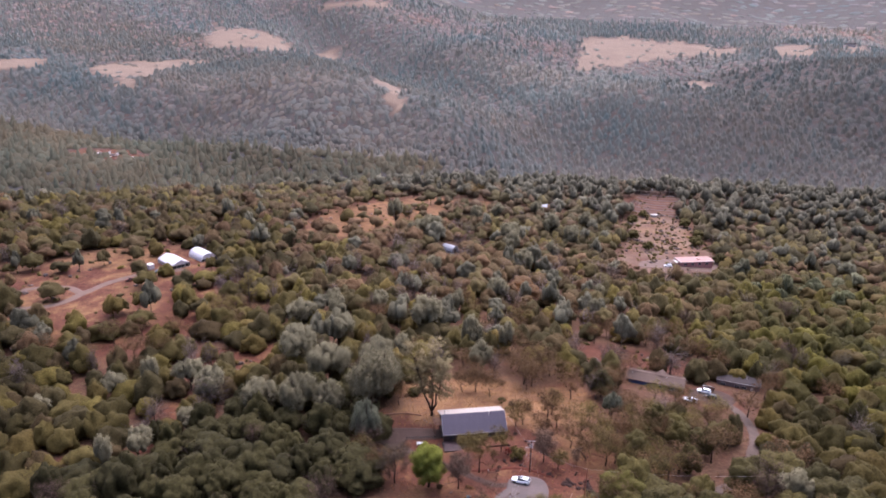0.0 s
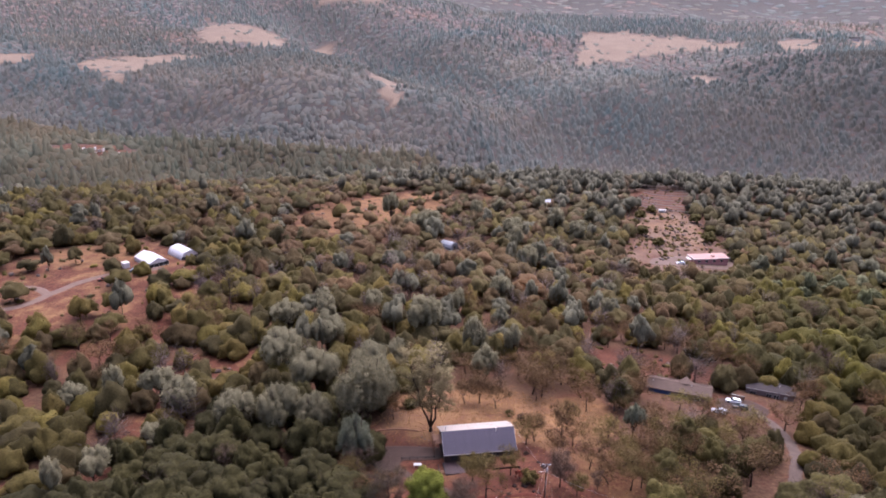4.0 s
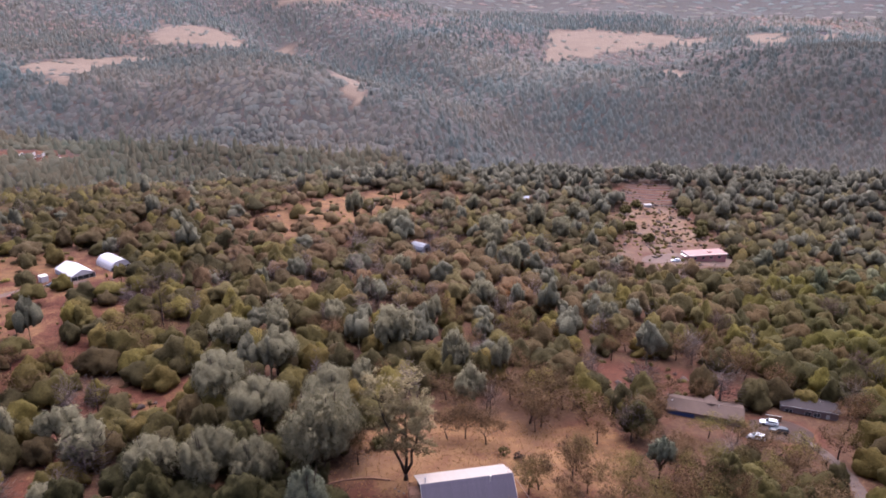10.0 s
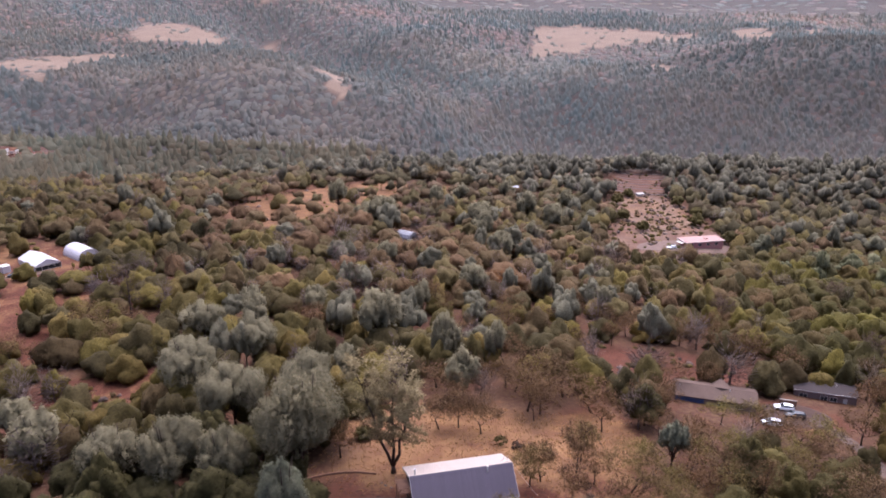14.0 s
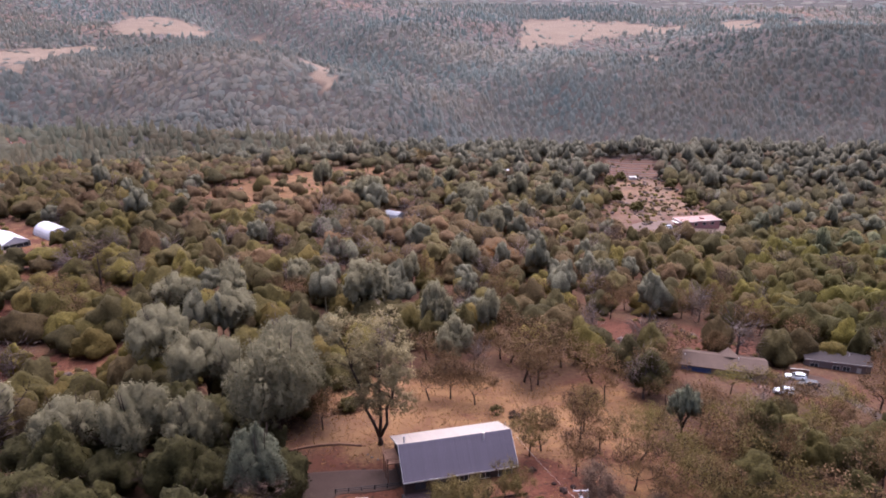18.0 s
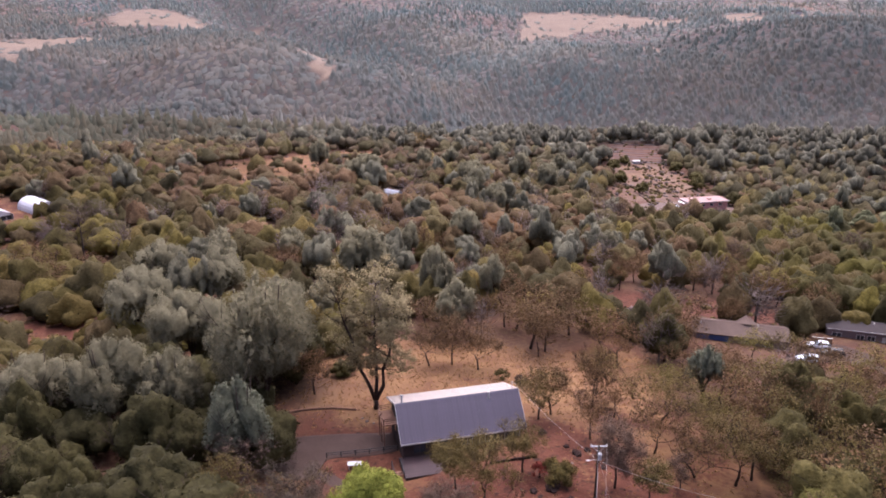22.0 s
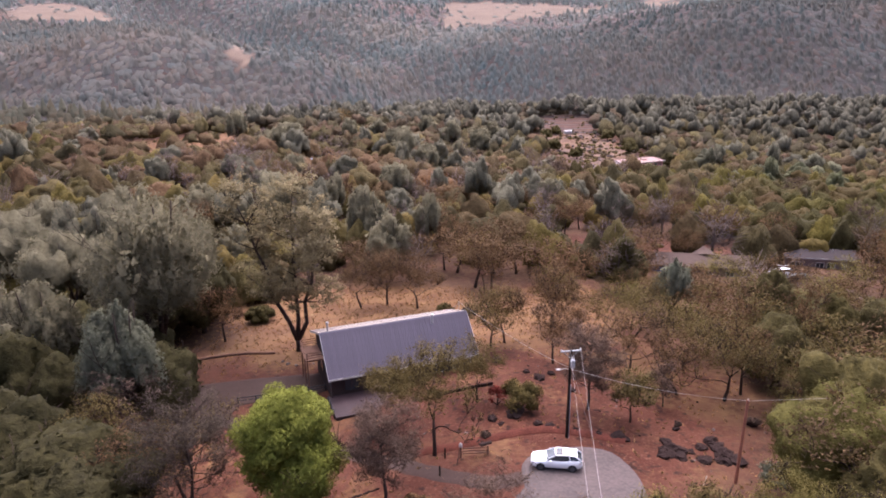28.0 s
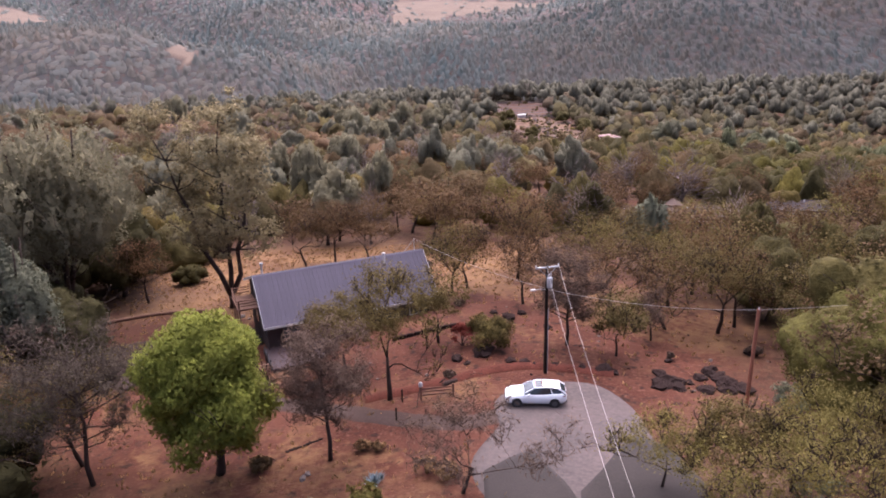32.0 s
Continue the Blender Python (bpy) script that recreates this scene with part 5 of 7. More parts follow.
def gable_bm(x0, x1, yf, zf, yb, zb, zr, base):
    bm = bmesh.new()
    sec = [(yf, base), (yf, zf), (0, zr), (yb, zb), (yb, base)]
    a = [bm.verts.new((x0, *p)) for p in sec]
    b = [bm.verts.new((x1, *p)) for p in sec]
    bm.faces.new(a[::-1])
    bm.faces.new(b)
    for i in range(5):
        j = (i + 1) % 5
        bm.faces.new((a[i], a[j], b[j], b[i]))
    bmesh.ops.recalc_face_normals(bm, faces=bm.faces)
    return bm


slope_f = (RZ - FZ) / -FE
slope_b = (RZ - BZ) / BE
wall = part("wall", gable_bm(0.5, L - 0.5, -3.5, RZ - 0.18 - 3.5 * slope_f, 5.7, RZ - 0.18 - 5.7 * slope_b, RZ - 0.18, -1.6), M_WALL_DARK, house, "dark brown board siding")
bm = bmesh.new()
for y0, z0, y1, z1 in ((FE, FZ, 0, RZ), (0, RZ, BE, BZ)):
    t = 0.14
    hull(bm, [(x, y, z + dz) for x in (0, L) for y, z in ((y0, z0), (y1, z1)) for dz in (-t, 0)])
roof = part("roof", bm, M_ROOF, house, "lavender-grey metal roof")
bm = boxes((0, L, FE - 0.05, FE - 0.003, FZ - 0.22, FZ - 0.02), (0, L, BE + 0.003, BE + 0.05, BZ - 0.22, BZ - 0.02))
part("fascia", bm, M_TRIM, house, "white eave trim")
bm = hull(bmesh.new(), [(x, y, z) for x in (-0.02, L + 0.02) for y, z in ((-0.16, RZ - 0.08), (0.16, RZ - 0.06), (0, RZ + 0.06))])
part("ridge_cap", bm, M_ROOF, house)
for x in (0.003, L - 0.003):
    s = -1 if x < 1 else 1
    bm = bmesh.new()
    for y0, z0, y1, z1 in ((FE, FZ, 0, RZ), (0, RZ, BE, BZ)):
        hull(bm, [(x + s * dx, y, z + dz) for dx in (0, 0.05) for y, z in ((y0, z0), (y1, z1)) for dz in (-0.2, 0.03)])
    part("barge_board", bm, M_TRIM, house)
# windows and doors of the front wall
for x, wd, z0, z1 in ((2.0, 1.6, 0.6, 1.9), (5.2, 2.4, 0.05, 2.1), (9.2, 1.4, 0.8, 1.9), (12.6, 1.6, 0.8, 1.9), (15.6, 2.2, 0.8, 1.95)):
    y = -3.5
    w = part("window", boxes((x, x + wd, y - 0.05, y - 0.02, z0, z1)), M_GLASS, house)
    # frames left of x = 6 are dark: the eave's shade put into colour
    part("window_frame", boxes((x - 0.07, x, y - 0.08, y - 0.003, z0 - 0.07, z1 + 0.07), (x + wd, x + wd + 0.07, y - 0.08, y - 0.003, z0 - 0.07, z1 + 0.07),
                               (x, x + wd, y - 0.08, y - 0.003, z1, z1 + 0.07), (x, x + wd, y - 0.08, y - 0.003, z0 - 0.07, z0), (x + wd / 2 - 0.03, x + wd / 2 + 0.03, y - 0.08, y - 0.051, z0, z1)), M_WALL_DARK if x < 6 else M_TRIM, w)
    w["label"] = "dark window, its frame darkened for the eave's shade" if x < 6 else "dark window with a white frame"
for y0 in (-2.6, 1.6):
    part("window", boxes((0.44, 0.47, y0, y0 + 1.3, 0.9, 2.1)), M_GLASS, house)
# flue on the back slope, and a roof vent
bm = tube(bmesh.new(), [(1.1, 0.5, RZ - 0.4), (1.1, 0.5, RZ + 0.85)], 0.11, 10)
tube(bm, [(1.1, 0.5, RZ + 0.85), (1.1, 0.5, RZ + 1.05)], 0.19, 10)
part("flue", bm, M_GALV, house, "pale metal flue pipe")
bm = tube(bmesh.new(), [(13.9, -0.7, RZ - 0.7), (13.9, -0.7, RZ + 0.35)], 0.13, 10)
tube(bm, [(13.9, -0.7, RZ + 0.35), (13.9, -0.7, RZ + 0.5)], 0.2, 10)
part("roof_vent", bm, M_TRIM, house, "white roof vent pipe")
# deck before the house
deck = part("deck", boxes((-0.1, L - 0.4, -8.4, -3.53, 0.02, 0.12), (-0.1, L - 0.4, -8.5, -8.4, -0.25, 0.16), (-0.2, -0.1, -8.5, -3.53, -0.25, 0.16)), M_DECK, house, "red-brown timber deck")
bmb = boxes((-0.1, L - 0.4, 0, 0.27, 0.124, 0.16), bevel=0.008)
meb = bpy.data.meshes.new("deck_board")
bmb.to_mesh(meb)
bmb.free()
meb.materials.append(M_DECK)
for i in range(16):
    o = new("deck_board", meb)
    o.parent = deck
    o.location = (0, -8.4 + i * 0.29, 0)
for x in (0.3, 4.9, 9.5, 14.1, 18.6):
    part("deck_post", boxes((x, x + 0.15, -8.3, -8.15, -1.6, 0.0)), M_WOOD, house)
    part("porch_post", boxes((x, x + 0.14, -4.0, -3.86, 0.16, FZ - 0.1)), M_WALL_DARK, house)
# steps and rail at the end of the deck
for i in range(4):
    part("step", boxes((-1.5, -0.25, -6.6 - i * 0.3, -6.3 - i * 0.3, -0.2 - i * 0.17, -0.14 - i * 0.17), bevel=0.01), M_WOOD, house)
bm = bmesh.new()
for a, b in (((-0.25, -4.8), (-0.25, -6.2)), ((-1.55, -5.2), (-1.55, -8.2)), ((-0.3, -6.3), (-0.3, -8.0))):
    tube(bm, [(*a, 1.0), (*b, 0.75)], 0.04, 5)
    tube(bm, [(*a, 0.55), (*b, 0.3)], 0.03, 5)
    for q in (a, b):
        tube(bm, [(*q, -1.0), (*q, 1.0)], 0.045, 5)
part("stair_rail", bm, M_BLACK, house, "dark stair rail")
# balcony at the gable end
bal = part("balcony", boxes((-1.7, 0.47, 0.6, 4.8, 2.9, 3.05), bevel=0.01), M_WOOD, house, "brown timber balcony on posts")
for x, y in ((-1.6, 0.7), (-1.6, 2.7), (-1.6, 4.65)):
    part("balcony_post", boxes((x, x + 0.14, y, y + 0.14, -1.8, 4.0)), M_WOOD, bal)
for z in (3.35, 3.65, 3.95):
    part("rail", boxes((-1.66, -1.6, 0.6, 4.8, z, z + 0.09), (-1.6, 0.47, 0.6, 0.66, z, z + 0.09), (-1.6, 0.47, 4.74, 4.8, z, z + 0.09)), M_WOOD, bal)

# ---------------------------------------------------------------- vehicles


def car(place, turn, paint, label, rack=True, group=""):
    """A small sport utility vehicle, 4.6 m long, nose to -x."""
    e = thing("car", place, label, "car", group, turn)
    st = [(-2.3, 0.66, 0.42, 0.74), (-2.2, 0.80, 0.33, 0.84), (-1.9, 0.89, 0.28, 0.92), (-1.2, 0.92, 0.28, 1.02), (-0.75, 0.92, 0.28, 1.07), (0.4, 0.93, 0.28, 1.08),
          (1.4, 0.93, 0.28, 1.14), (1.95, 0.90, 0.32, 1.16), (2.25, 0.82, 0.40, 1.10), (2.32, 0.70, 0.50, 0.95)]
    bm = bmesh.new()
    rings = []
    for x, hw, z0, z1 in st:
        zm = z0 + (z1 - z0) * 0.55
        half = [(hw * 0.86, z0), (hw, z0 + 0.14), (hw, zm), (hw * 0.97, z1 - 0.07), (hw * 0.86, z1), (0, z1 + 0.03)]
        ring = [(x, y, z) for y, z in half] + [(x, -y, z) for y, z in half[-2::-1]]
        rings.append([bm.verts.new(p) for p in ring])
    for a, b in zip(rings, rings[1:]):
        for k in range(len(a)):
            bm.faces.new((a[k], a[(k + 1) % len(a)], b[(k + 1) % len(a)], b[k]))
    bm.faces.new(rings[0])
    bm.faces.new(rings[-1][::-1])
    bmesh.ops.recalc_face_normals(bm, faces=bm.faces)
    for f in bm.faces:
        f.smooth = True
    part("body", bm, paint, e)
    # cabin: glass below, painted roof above
    cab = [(-0.95, 0.80, 1.04), (-0.15, 0.70, 1.50), (0.7, 0.70, 1.55), (1.72, 0.66, 1.49), (2.26, 0.74, 1.12)]
    bm = bmesh.new()
    rows = [[bm.verts.new(p) for p in ((x, w, z), (x, -w, z))] for x, w, z in cab]
    low = [[bm.verts.new(p) for p in ((x, 0.845, 1.05), (x, -0.845, 1.05))] for x, w, z in cab]
    for a, b, c, d in zip(rows, rows[1:], low, low[1:]):
        bm.faces.new((a[0], b[0], b[1], a[1]))
        bm.faces.new((c[0], d[0], b[0], a[0]))
        bm.faces.new((c[1], a[1], b[1], d[1]))
    bmesh.ops.remove_doubles(bm, verts=bm.verts, dist=0.02)
    bmesh.ops.recalc_face_normals(bm, faces=bm.faces)
    part("glazing", bm, M_GLASS, e, "dark tinted windows")
    bm = bmesh.new()
    hull(bm, [(x, s * w * 0.97, z + dz) for x, w, z in cab[1:4] for s in (-1, 1) for dz in (0.0, 0.035)] + [(1.86, s * 0.60, 1.46) for s in (-1, 1)])
    part("roof_panel", bm, paint, e)
    for s in (-1, 1):
        for (xa, wa, za), (xb, wb, zb), r in ((cab[0], cab[1], 0.035), (cab[3], cab[4], 0.06)):
            part("pillar", tube(bmesh.new(), [(xa, s * wa, za), (xb, s * wb, zb)], r, 5), paint, e)
        part("pillar", tube(bmesh.new(), [(0.35, s * 0.84, 1.06), (0.42, s * 0.70, 1.52)], 0.02, 4), M_BLACK, e)
        part("pillar", tube(bmesh.new(), [(1.25, s * 0.84, 1.1), (1.1, s * 0.70, 1.5)], 0.045, 4), paint, e)
    for x in (-1.42, 1.42):
        for s in (-1, 1):
            w = part("wheel", tube(bmesh.new(), [(x, s * 0.70, 0.35), (x, s * 0.925, 0.36)], 0.37, 18), M_BLACK, e, "black tyre")
            part("rim", tube(bmesh.new(), [(x, s * 0.90, 0.35), (x, s * 0.935, 0.35)], 0.22, 12), M_ALLOY, w, "dark alloy rim")
            part("wheel_arch", tube(bmesh.new(), [(x, s * 0.60, 0.38), (x, s * 0.934, 0.38)], 0.41, 18), M_BLACK, e)
    for s in (-1, 1):
        part("headlight", hull(bmesh.new(), [(-2.27, s * 0.45, 0.66), (-2.25, s * 0.76, 0.70), (-1.95, s * 0.90, 0.80), (-2.22, s * 0.78, 0.78), (-2.24, s * 0.48, 0.74), (-2.0, s * 0.85, 0.84)]), M_GLASS, e)
        part("tail_light", hull(bmesh.new(), [(2.33, s * 0.3, 0.9), (2.33, s * 0.3, 0.98), (2.2, s * 0.86, 0.9), (2.2, s * 0.86, 1.0), (1.98, s * 0.91, 0.98), (2.36, s * 0.5, 0.94)]), M_RUST, e)
        part("mirror", boxes((-0.62, -0.42, s * 1.0 - 0.1, s * 1.0 + 0.1, 1.04, 1.18), bevel=0.03), paint, e)
    part("grille", boxes((-2.335, -2.29, -0.4, 0.4, 0.45, 0.68), bevel=0.015), M_BLACK, e)
    part("bumper", boxes((2.27, 2.35, -0.72, 0.72, 0.38, 0.56), bevel=0.02), M_BLACK, e)
    if rack:
        part("sunroof", boxes((-0.05, 0.55, -0.48, 0.48, 1.575, 1.592), bevel=0.004), M_GLASS, e)
        for x in (-0.02, 0.5):
            part("roof_bar", tube(bmesh.new(), [(x, -0.62, 1.66), (x, 0.62, 1.66)], 0.03, 6), M_RUST, e, "reddish roof bar")
        for s in (-1, 1):
            part("roof_rail", tube(bmesh.new(), [(-0.2, s * 0.62, 1.52), (0.0, s * 0.62, 1.64), (1.0, s * 0.62, 1.64), (1.3, s * 0.62, 1.52)], 0.025, 5), M_BLACK, e)
    return e


car((-2.2, -0.2, gz(-2.2, -0.2) + 0.06), -8.3, M_PAINT, "white sport utility car on the gravel turning place")
M_SILVER = mat("silver_car_paint", (0.55, 0.56, 0.60), 0.3, 0.2, var=0.03)
M_DARKCAR = mat("black_car_paint", (0.02, 0.02, 0.025), 0.25, var=0.03)
for x, y, tn, pt, words in ((55.6, 80.4, -12, M_PAINT, "white sport utility car between the two low houses"), (56.8, 76.2, -10, M_DARKCAR, "black car parked beside a white one"),
                            (49.6, 70.6, -14, M_SILVER, "silver car half under a tree"), (75.5, 63.5, 20, M_SILVER, "silver car parked under oaks beside the lane"),
                            (63.8, 267.2, 8, M_PAINT, "white car in the dirt yard of the pink house"), (-196.5, 131, 30, M_RUST, "dusty red car on the dirt by the greenhouses"),
                            (-190.5, 144.5, 50, M_DARKCAR, "black car between the shed and a greenhouse")):
    car((x, y, gz(x, y) + 0.1), tn, pt, words, rack=False, group="parked cars of the neighbours")

# ---------------------------------------------------------------- poles and wires
pole = thing("utility_pole", (-0.3, 5.2, 0), "dark wooden utility pole with a crossarm and transformer", "utility pole", turn=8)
z0 = gz(-0.3, 5.2)
part("pole", tube(bmesh.new(), [(0, 0, z0 - 0.3), (0, 0, 9.2)], [0.17, 0.11], 10), M_POLE, pole)
part("crossarm", boxes((-1.0, 1.0, -0.07, 0.05, 9.0, 9.12), bevel=0.01), M_GALV, pole, "pale crossarm")
for x in (-0.95, 0.95):
    part("insulator", tube(bmesh.new(), [(x, 0, 9.1), (x, 0, 9.17), (x, 0, 9.24), (x, 0, 9.32)], [0.03, 0.07, 0.045, 0.05], 8), M_TRIM, pole)
    part("brace", tube(bmesh.new(), [(x * 0.75, -0.05, 9.02), (0, -0.1, 8.3)], 0.02, 4), M_GALV, pole)
tr = part("transformer", tube(bmesh.new(), [(0.1, -0.36, 7.45), (0.1, -0.36, 7.5), (0.1, -0.36, 8.25), (0.1, -0.36, 8.33)], [0.2, 0.235, 0.235, 0.16], 14), M_GALV, pole, "pale grey transformer can")
for dx in (-0.08, 0.1):
    part("bushing", tube(bmesh.new(), [(0.1 + dx, -0.36, 8.3), (0.1 + dx, -0.36, 8.6)], 0.04, 6), M_TRIM, tr)
part("lamp_arm", tube(bmesh.new(), [(0, 0, 7.15), (-0.6, -0.1, 7.3), (-1.15, -0.2, 7.3)], 0.03, 6), M_GALV, pole)
part("lamp_head", boxes((-1.45, -1.0, -0.3, -0.1, 7.24, 7.36), bevel=0.03), M_TRIM, pole, "pale street lamp head")
part("cable_guard", tube(bmesh.new(), [(0.14, -0.12, z0), (0.12, -0.1, 5.5)], 0.035, 6), M_GALV, pole)

p2 = thing("utility_pole", (13.9, -1.6, 0), "thin reddish wooden utility pole beside the black rocks", "utility pole")
z2 = gz(13.9, -1.6)
part("pole", tube(bmesh.new(), [(0, 0, z2 - 0.3), (0.15, 0, 7.45)], [0.16, 0.13], 8), M_POLE_RED, p2)
part("pin", tube(bmesh.new(), [(0.15, -0.15, 7.4), (0.15, 0.15, 7.4)], 0.03, 5), M_GALV, p2)
part("insulator", tube(bmesh.new(), [(0.15, 0, 7.45), (0.15, 0, 7.58)], 0.05, 6), M_TRIM, p2)


def wire(a, b, sag, label, r=0.010):
    a, b = Vector(a), Vector(b)
    pts = [a.lerp(b, t / 24) - Vector((0, 0, sag * 4 * (t / 24) * (1 - t / 24))) for t in range(25)]
    bm = tube(bmesh.new(), pts, r, 5)
    ob = part("wire", bm, M_WIRE)
    return tagged(ob, label, "wire", "overhead wires")


wire((-0.2, 5.15, 7.6), (2.2, 3.9, gz(2.2, 3.9)), 0.02, "thin guy wire from the pole to the ground", 0.008)
WE = (-8.0, -56.0, gz(-8, -56) + 8.9)
wire((-0.4, 5.05, 9.25), (WE[0] + 0.3, WE[1], WE[2]), 1.6, "pale overhead wire from the pole up the slope")
wire((0.64, 5.33, 9.3), (WE[0] + 0.9, WE[1], WE[2]), 1.6, "pale overhead wire from the pole up the slope")
wire((-0.2, 5.1, 7.2), (14.05, -1.6, 7.4), 0.5, "drooping service wire between the two poles", 0.014)
wire((14.05, -1.6, 7.4), (60, 6, 7.0), 0.9, "service wire that runs off over the oaks", 0.012)
HEND = Matrix.Translation((-27.05, 21.4, -2.9)) @ Matrix.Rotation(radians(HT), 4, "Z") @ Vector((L - 0.9, 0.2, RZ + 1.25))
wire((-0.4, 5.3, 7.25), HEND, 0.45, "service wire from the pole to the house", 0.014)
mast = part("service_mast", tube(bmesh.new(), [(L - 0.9, 0.2, RZ - 0.3), (L - 0.9, 0.2, RZ + 1.3)], 0.04, 6), M_GALV, house)
part("mast_stay", tube(bmesh.new(), [(L - 0.9, 0.2, RZ + 1.2), (L - 1.6, 1.4, RZ - 0.35)], 0.02, 5), M_GALV, mast)
p3 = thing("utility_pole", (WE[0], WE[1], 0), "dark wooden utility pole up the slope with a crossarm", "utility pole", turn=8)
part("pole", tube(bmesh.new(), [(0, 0, gz(WE[0], WE[1]) - 0.3), (0, 0, WE[2] - 0.1)], [0.17, 0.11], 10), M_POLE, p3)
part("crossarm", boxes((-1.0, 1.0, -0.07, 0.05, WE[2] - 0.3, WE[2] - 0.18), bevel=0.01), M_GALV, p3)

# ---------------------------------------------------------------- the neighbours' buildings


def low_house(place, turn, ln, dp, h, rise, roof_m, wall_m, label, windows=(), blue=None, over=0.4, dormer=None, name="low_house", door=None, gutters=True):
    """A long low gabled house; its front is towards -y."""
    e = thing(name, place, label, "house", turn=turn)
    part("wall", gable_bm(-ln / 2 + 0.3, ln / 2 - 0.3, -dp / 2 + over, h - 0.02, dp / 2 - over, h - 0.02, h + rise - 0.25, -2.0), wall_m, e)
    bm = bmesh.new()
    for s in (-1, 1):
        hull(bm, [(x, y, z + dz) for x in (-ln / 2, ln / 2) for y, z in ((s * dp / 2, h), (0, h + rise)) for dz in (-0.12, 0.06)])
    rf = part("roof", bm, roof_m, e)
    if gutters:
        part("fascia", boxes((-ln / 2, ln / 2, -dp / 2 - 0.06, -dp / 2 - 0.004, h - 0.16, h + 0.03), (-ln / 2, ln / 2, dp / 2 + 0.004, dp / 2 + 0.06, h - 0.16, h + 0.03)), M_TRIM if blue is None else roof_m, e)
        part("ridge_cap", hull(bmesh.new(), [(x, y, z) for x in (-ln / 2, ln / 2) for y, z in ((-0.2, h + rise + 0.03), (0.2, h + rise + 0.03), (0, h + rise + 0.1))]), roof_m, e)
    yw = -dp / 2 + over
    for x, w, z0, z1 in windows:
        g = part("window", boxes((x, x + w, yw - 0.05, yw - 0.02, z0, z1)), M_GLASS, e)
        part("window_frame", boxes((x - 0.1, x, yw - 0.09, yw - 0.003, z0 - 0.1, z1 + 0.1), (x + w, x + w + 0.1, yw - 0.09, yw - 0.003, z0 - 0.1, z1 + 0.1), (x, x + w, yw - 0.09, yw - 0.003, z1, z1 + 0.1),
                                   (x, x + w, yw - 0.09, yw - 0.003, z0 - 0.1, z0), (x + w / 2 - 0.04, x + w / 2 + 0.04, yw - 0.09, yw - 0.052, z0, z1)), M_TRIM, g)
    if blue:
        part("blue_wall", boxes((blue[0], blue[1], yw - 0.04, yw - 0.006, -1.5, h - 0.12)), M_BLUE, e, "deep blue wall panel")
    if dormer is not None:
        part("dormer", hull(bmesh.new(), [(dormer - 2.2, dp / 2 - 0.3, h + 0.15), (dormer + 2.2, dp / 2 - 0.3, h + 0.15), (dormer, dp / 2 - 0.1, h + rise + 0.45), (dormer, -0.9, h + rise + 0.35), (dormer - 2.2, 0, h + rise - 0.05), (dormer + 2.2, 0, h + rise - 0.05)]), roof_m, e)
    if door is not None:
        part("door", boxes((door, door + 0.95, yw - 0.06, yw - 0.01, -0.1, 2.0)), M_TRIM, e, "white door")
    part("roof_vent", tube(bmesh.new(), [(ln * 0.18, -0.8, h + rise - 0.4), (ln * 0.18, -0.8, h + rise + 0.35)], 0.12, 8), M_TRIM, e)
    part("roof_vent", tube(bmesh.new(), [(-ln * 0.42, -1.2, h + rise - 0.5), (-ln * 0.42, -1.2, h + rise + 0.1)], 0.12, 8), M_TRIM, e)
    return e


low_house((39.4, 82.5, -11.25), -11.1, 19.6, 8.8, 2.4, 1.35, M_ROOF_TAN, M_GREY_WALL, "long low brown house with a tan shingle roof and blue wall", windows=((1.0, 1.4, 0.8, 1.8), (5.0, 1.4, 0.8, 1.8)), blue=(-9.0, -2.4), dormer=1.6)
low_house((69.6, 93.5, -14.45), -11.5, 15.0, 7.6, 3.0, 1.0, M_ROOF_GREY, M_GREY_WALL, "grey-brown manufactured house with white-framed windows", windows=((-6.0, 1.8, 0.9, 2.0), (-1.0, 1.5, 0.9, 2.0), (1.2, 1.5, 0.9, 2.0)), door=4.2)
shed = thing("low_wall", (57.6, 83.6, gz(57.6, 83.6)), "short brown board fence beside the white car", "fence", turn=-10)
part("panel", boxes((-2.0, 2.0, -0.06, 0.06, -0.3, 1.5), bevel=0.02), M_WOOD, shed)
part("cap", boxes((-2.05, 2.05, -0.09, 0.09, 1.502, 1.57), bevel=0.02), M_TRIM, shed)

pink = thing("pink_house", (80.2, 278.6, -30.9), "low pink stucco house with a pale pink flat roof", "house", turn=19)
part("wall", boxes((-10.2, 10.2, -3.6, 3.6, -2.5, 3.0)), M_PINK_WALL, pink)
part("roof", hull(bmesh.new(), [(sx * 10.8, sy, z) for sx in (-1, 1) for sy, z in ((-4.2, 2.95), (-4.2, 3.15), (4.4, 3.2), (4.4, 3.4))]), M_PINK_ROOF, pink)
part("parapet", boxes((-10.85, 10.85, -4.32, -4.203, 2.8, 3.2), (-10.92, -10.803, -4.32, 4.4, 2.8, 3.3)), M_TRIM, pink)
for x in (-8.0, -3.5, 1.0, 5.5):
    g = part("window", boxes((x, x + 1.6, -3.66, -3.63, 0.9, 2.1)), M_GLASS, pink)
    part("window_frame", boxes((x - 0.1, x + 1.7, -3.65, -3.604, 0.8, 0.9), (x - 0.1, x + 1.7, -3.65, -3.604, 2.1, 2.2), (x - 0.1, x, -3.65, -3.604, 0.9, 2.1), (x + 1.6, x + 1.7, -3.65, -3.604, 0.9, 2.1)), M_TRIM, g)
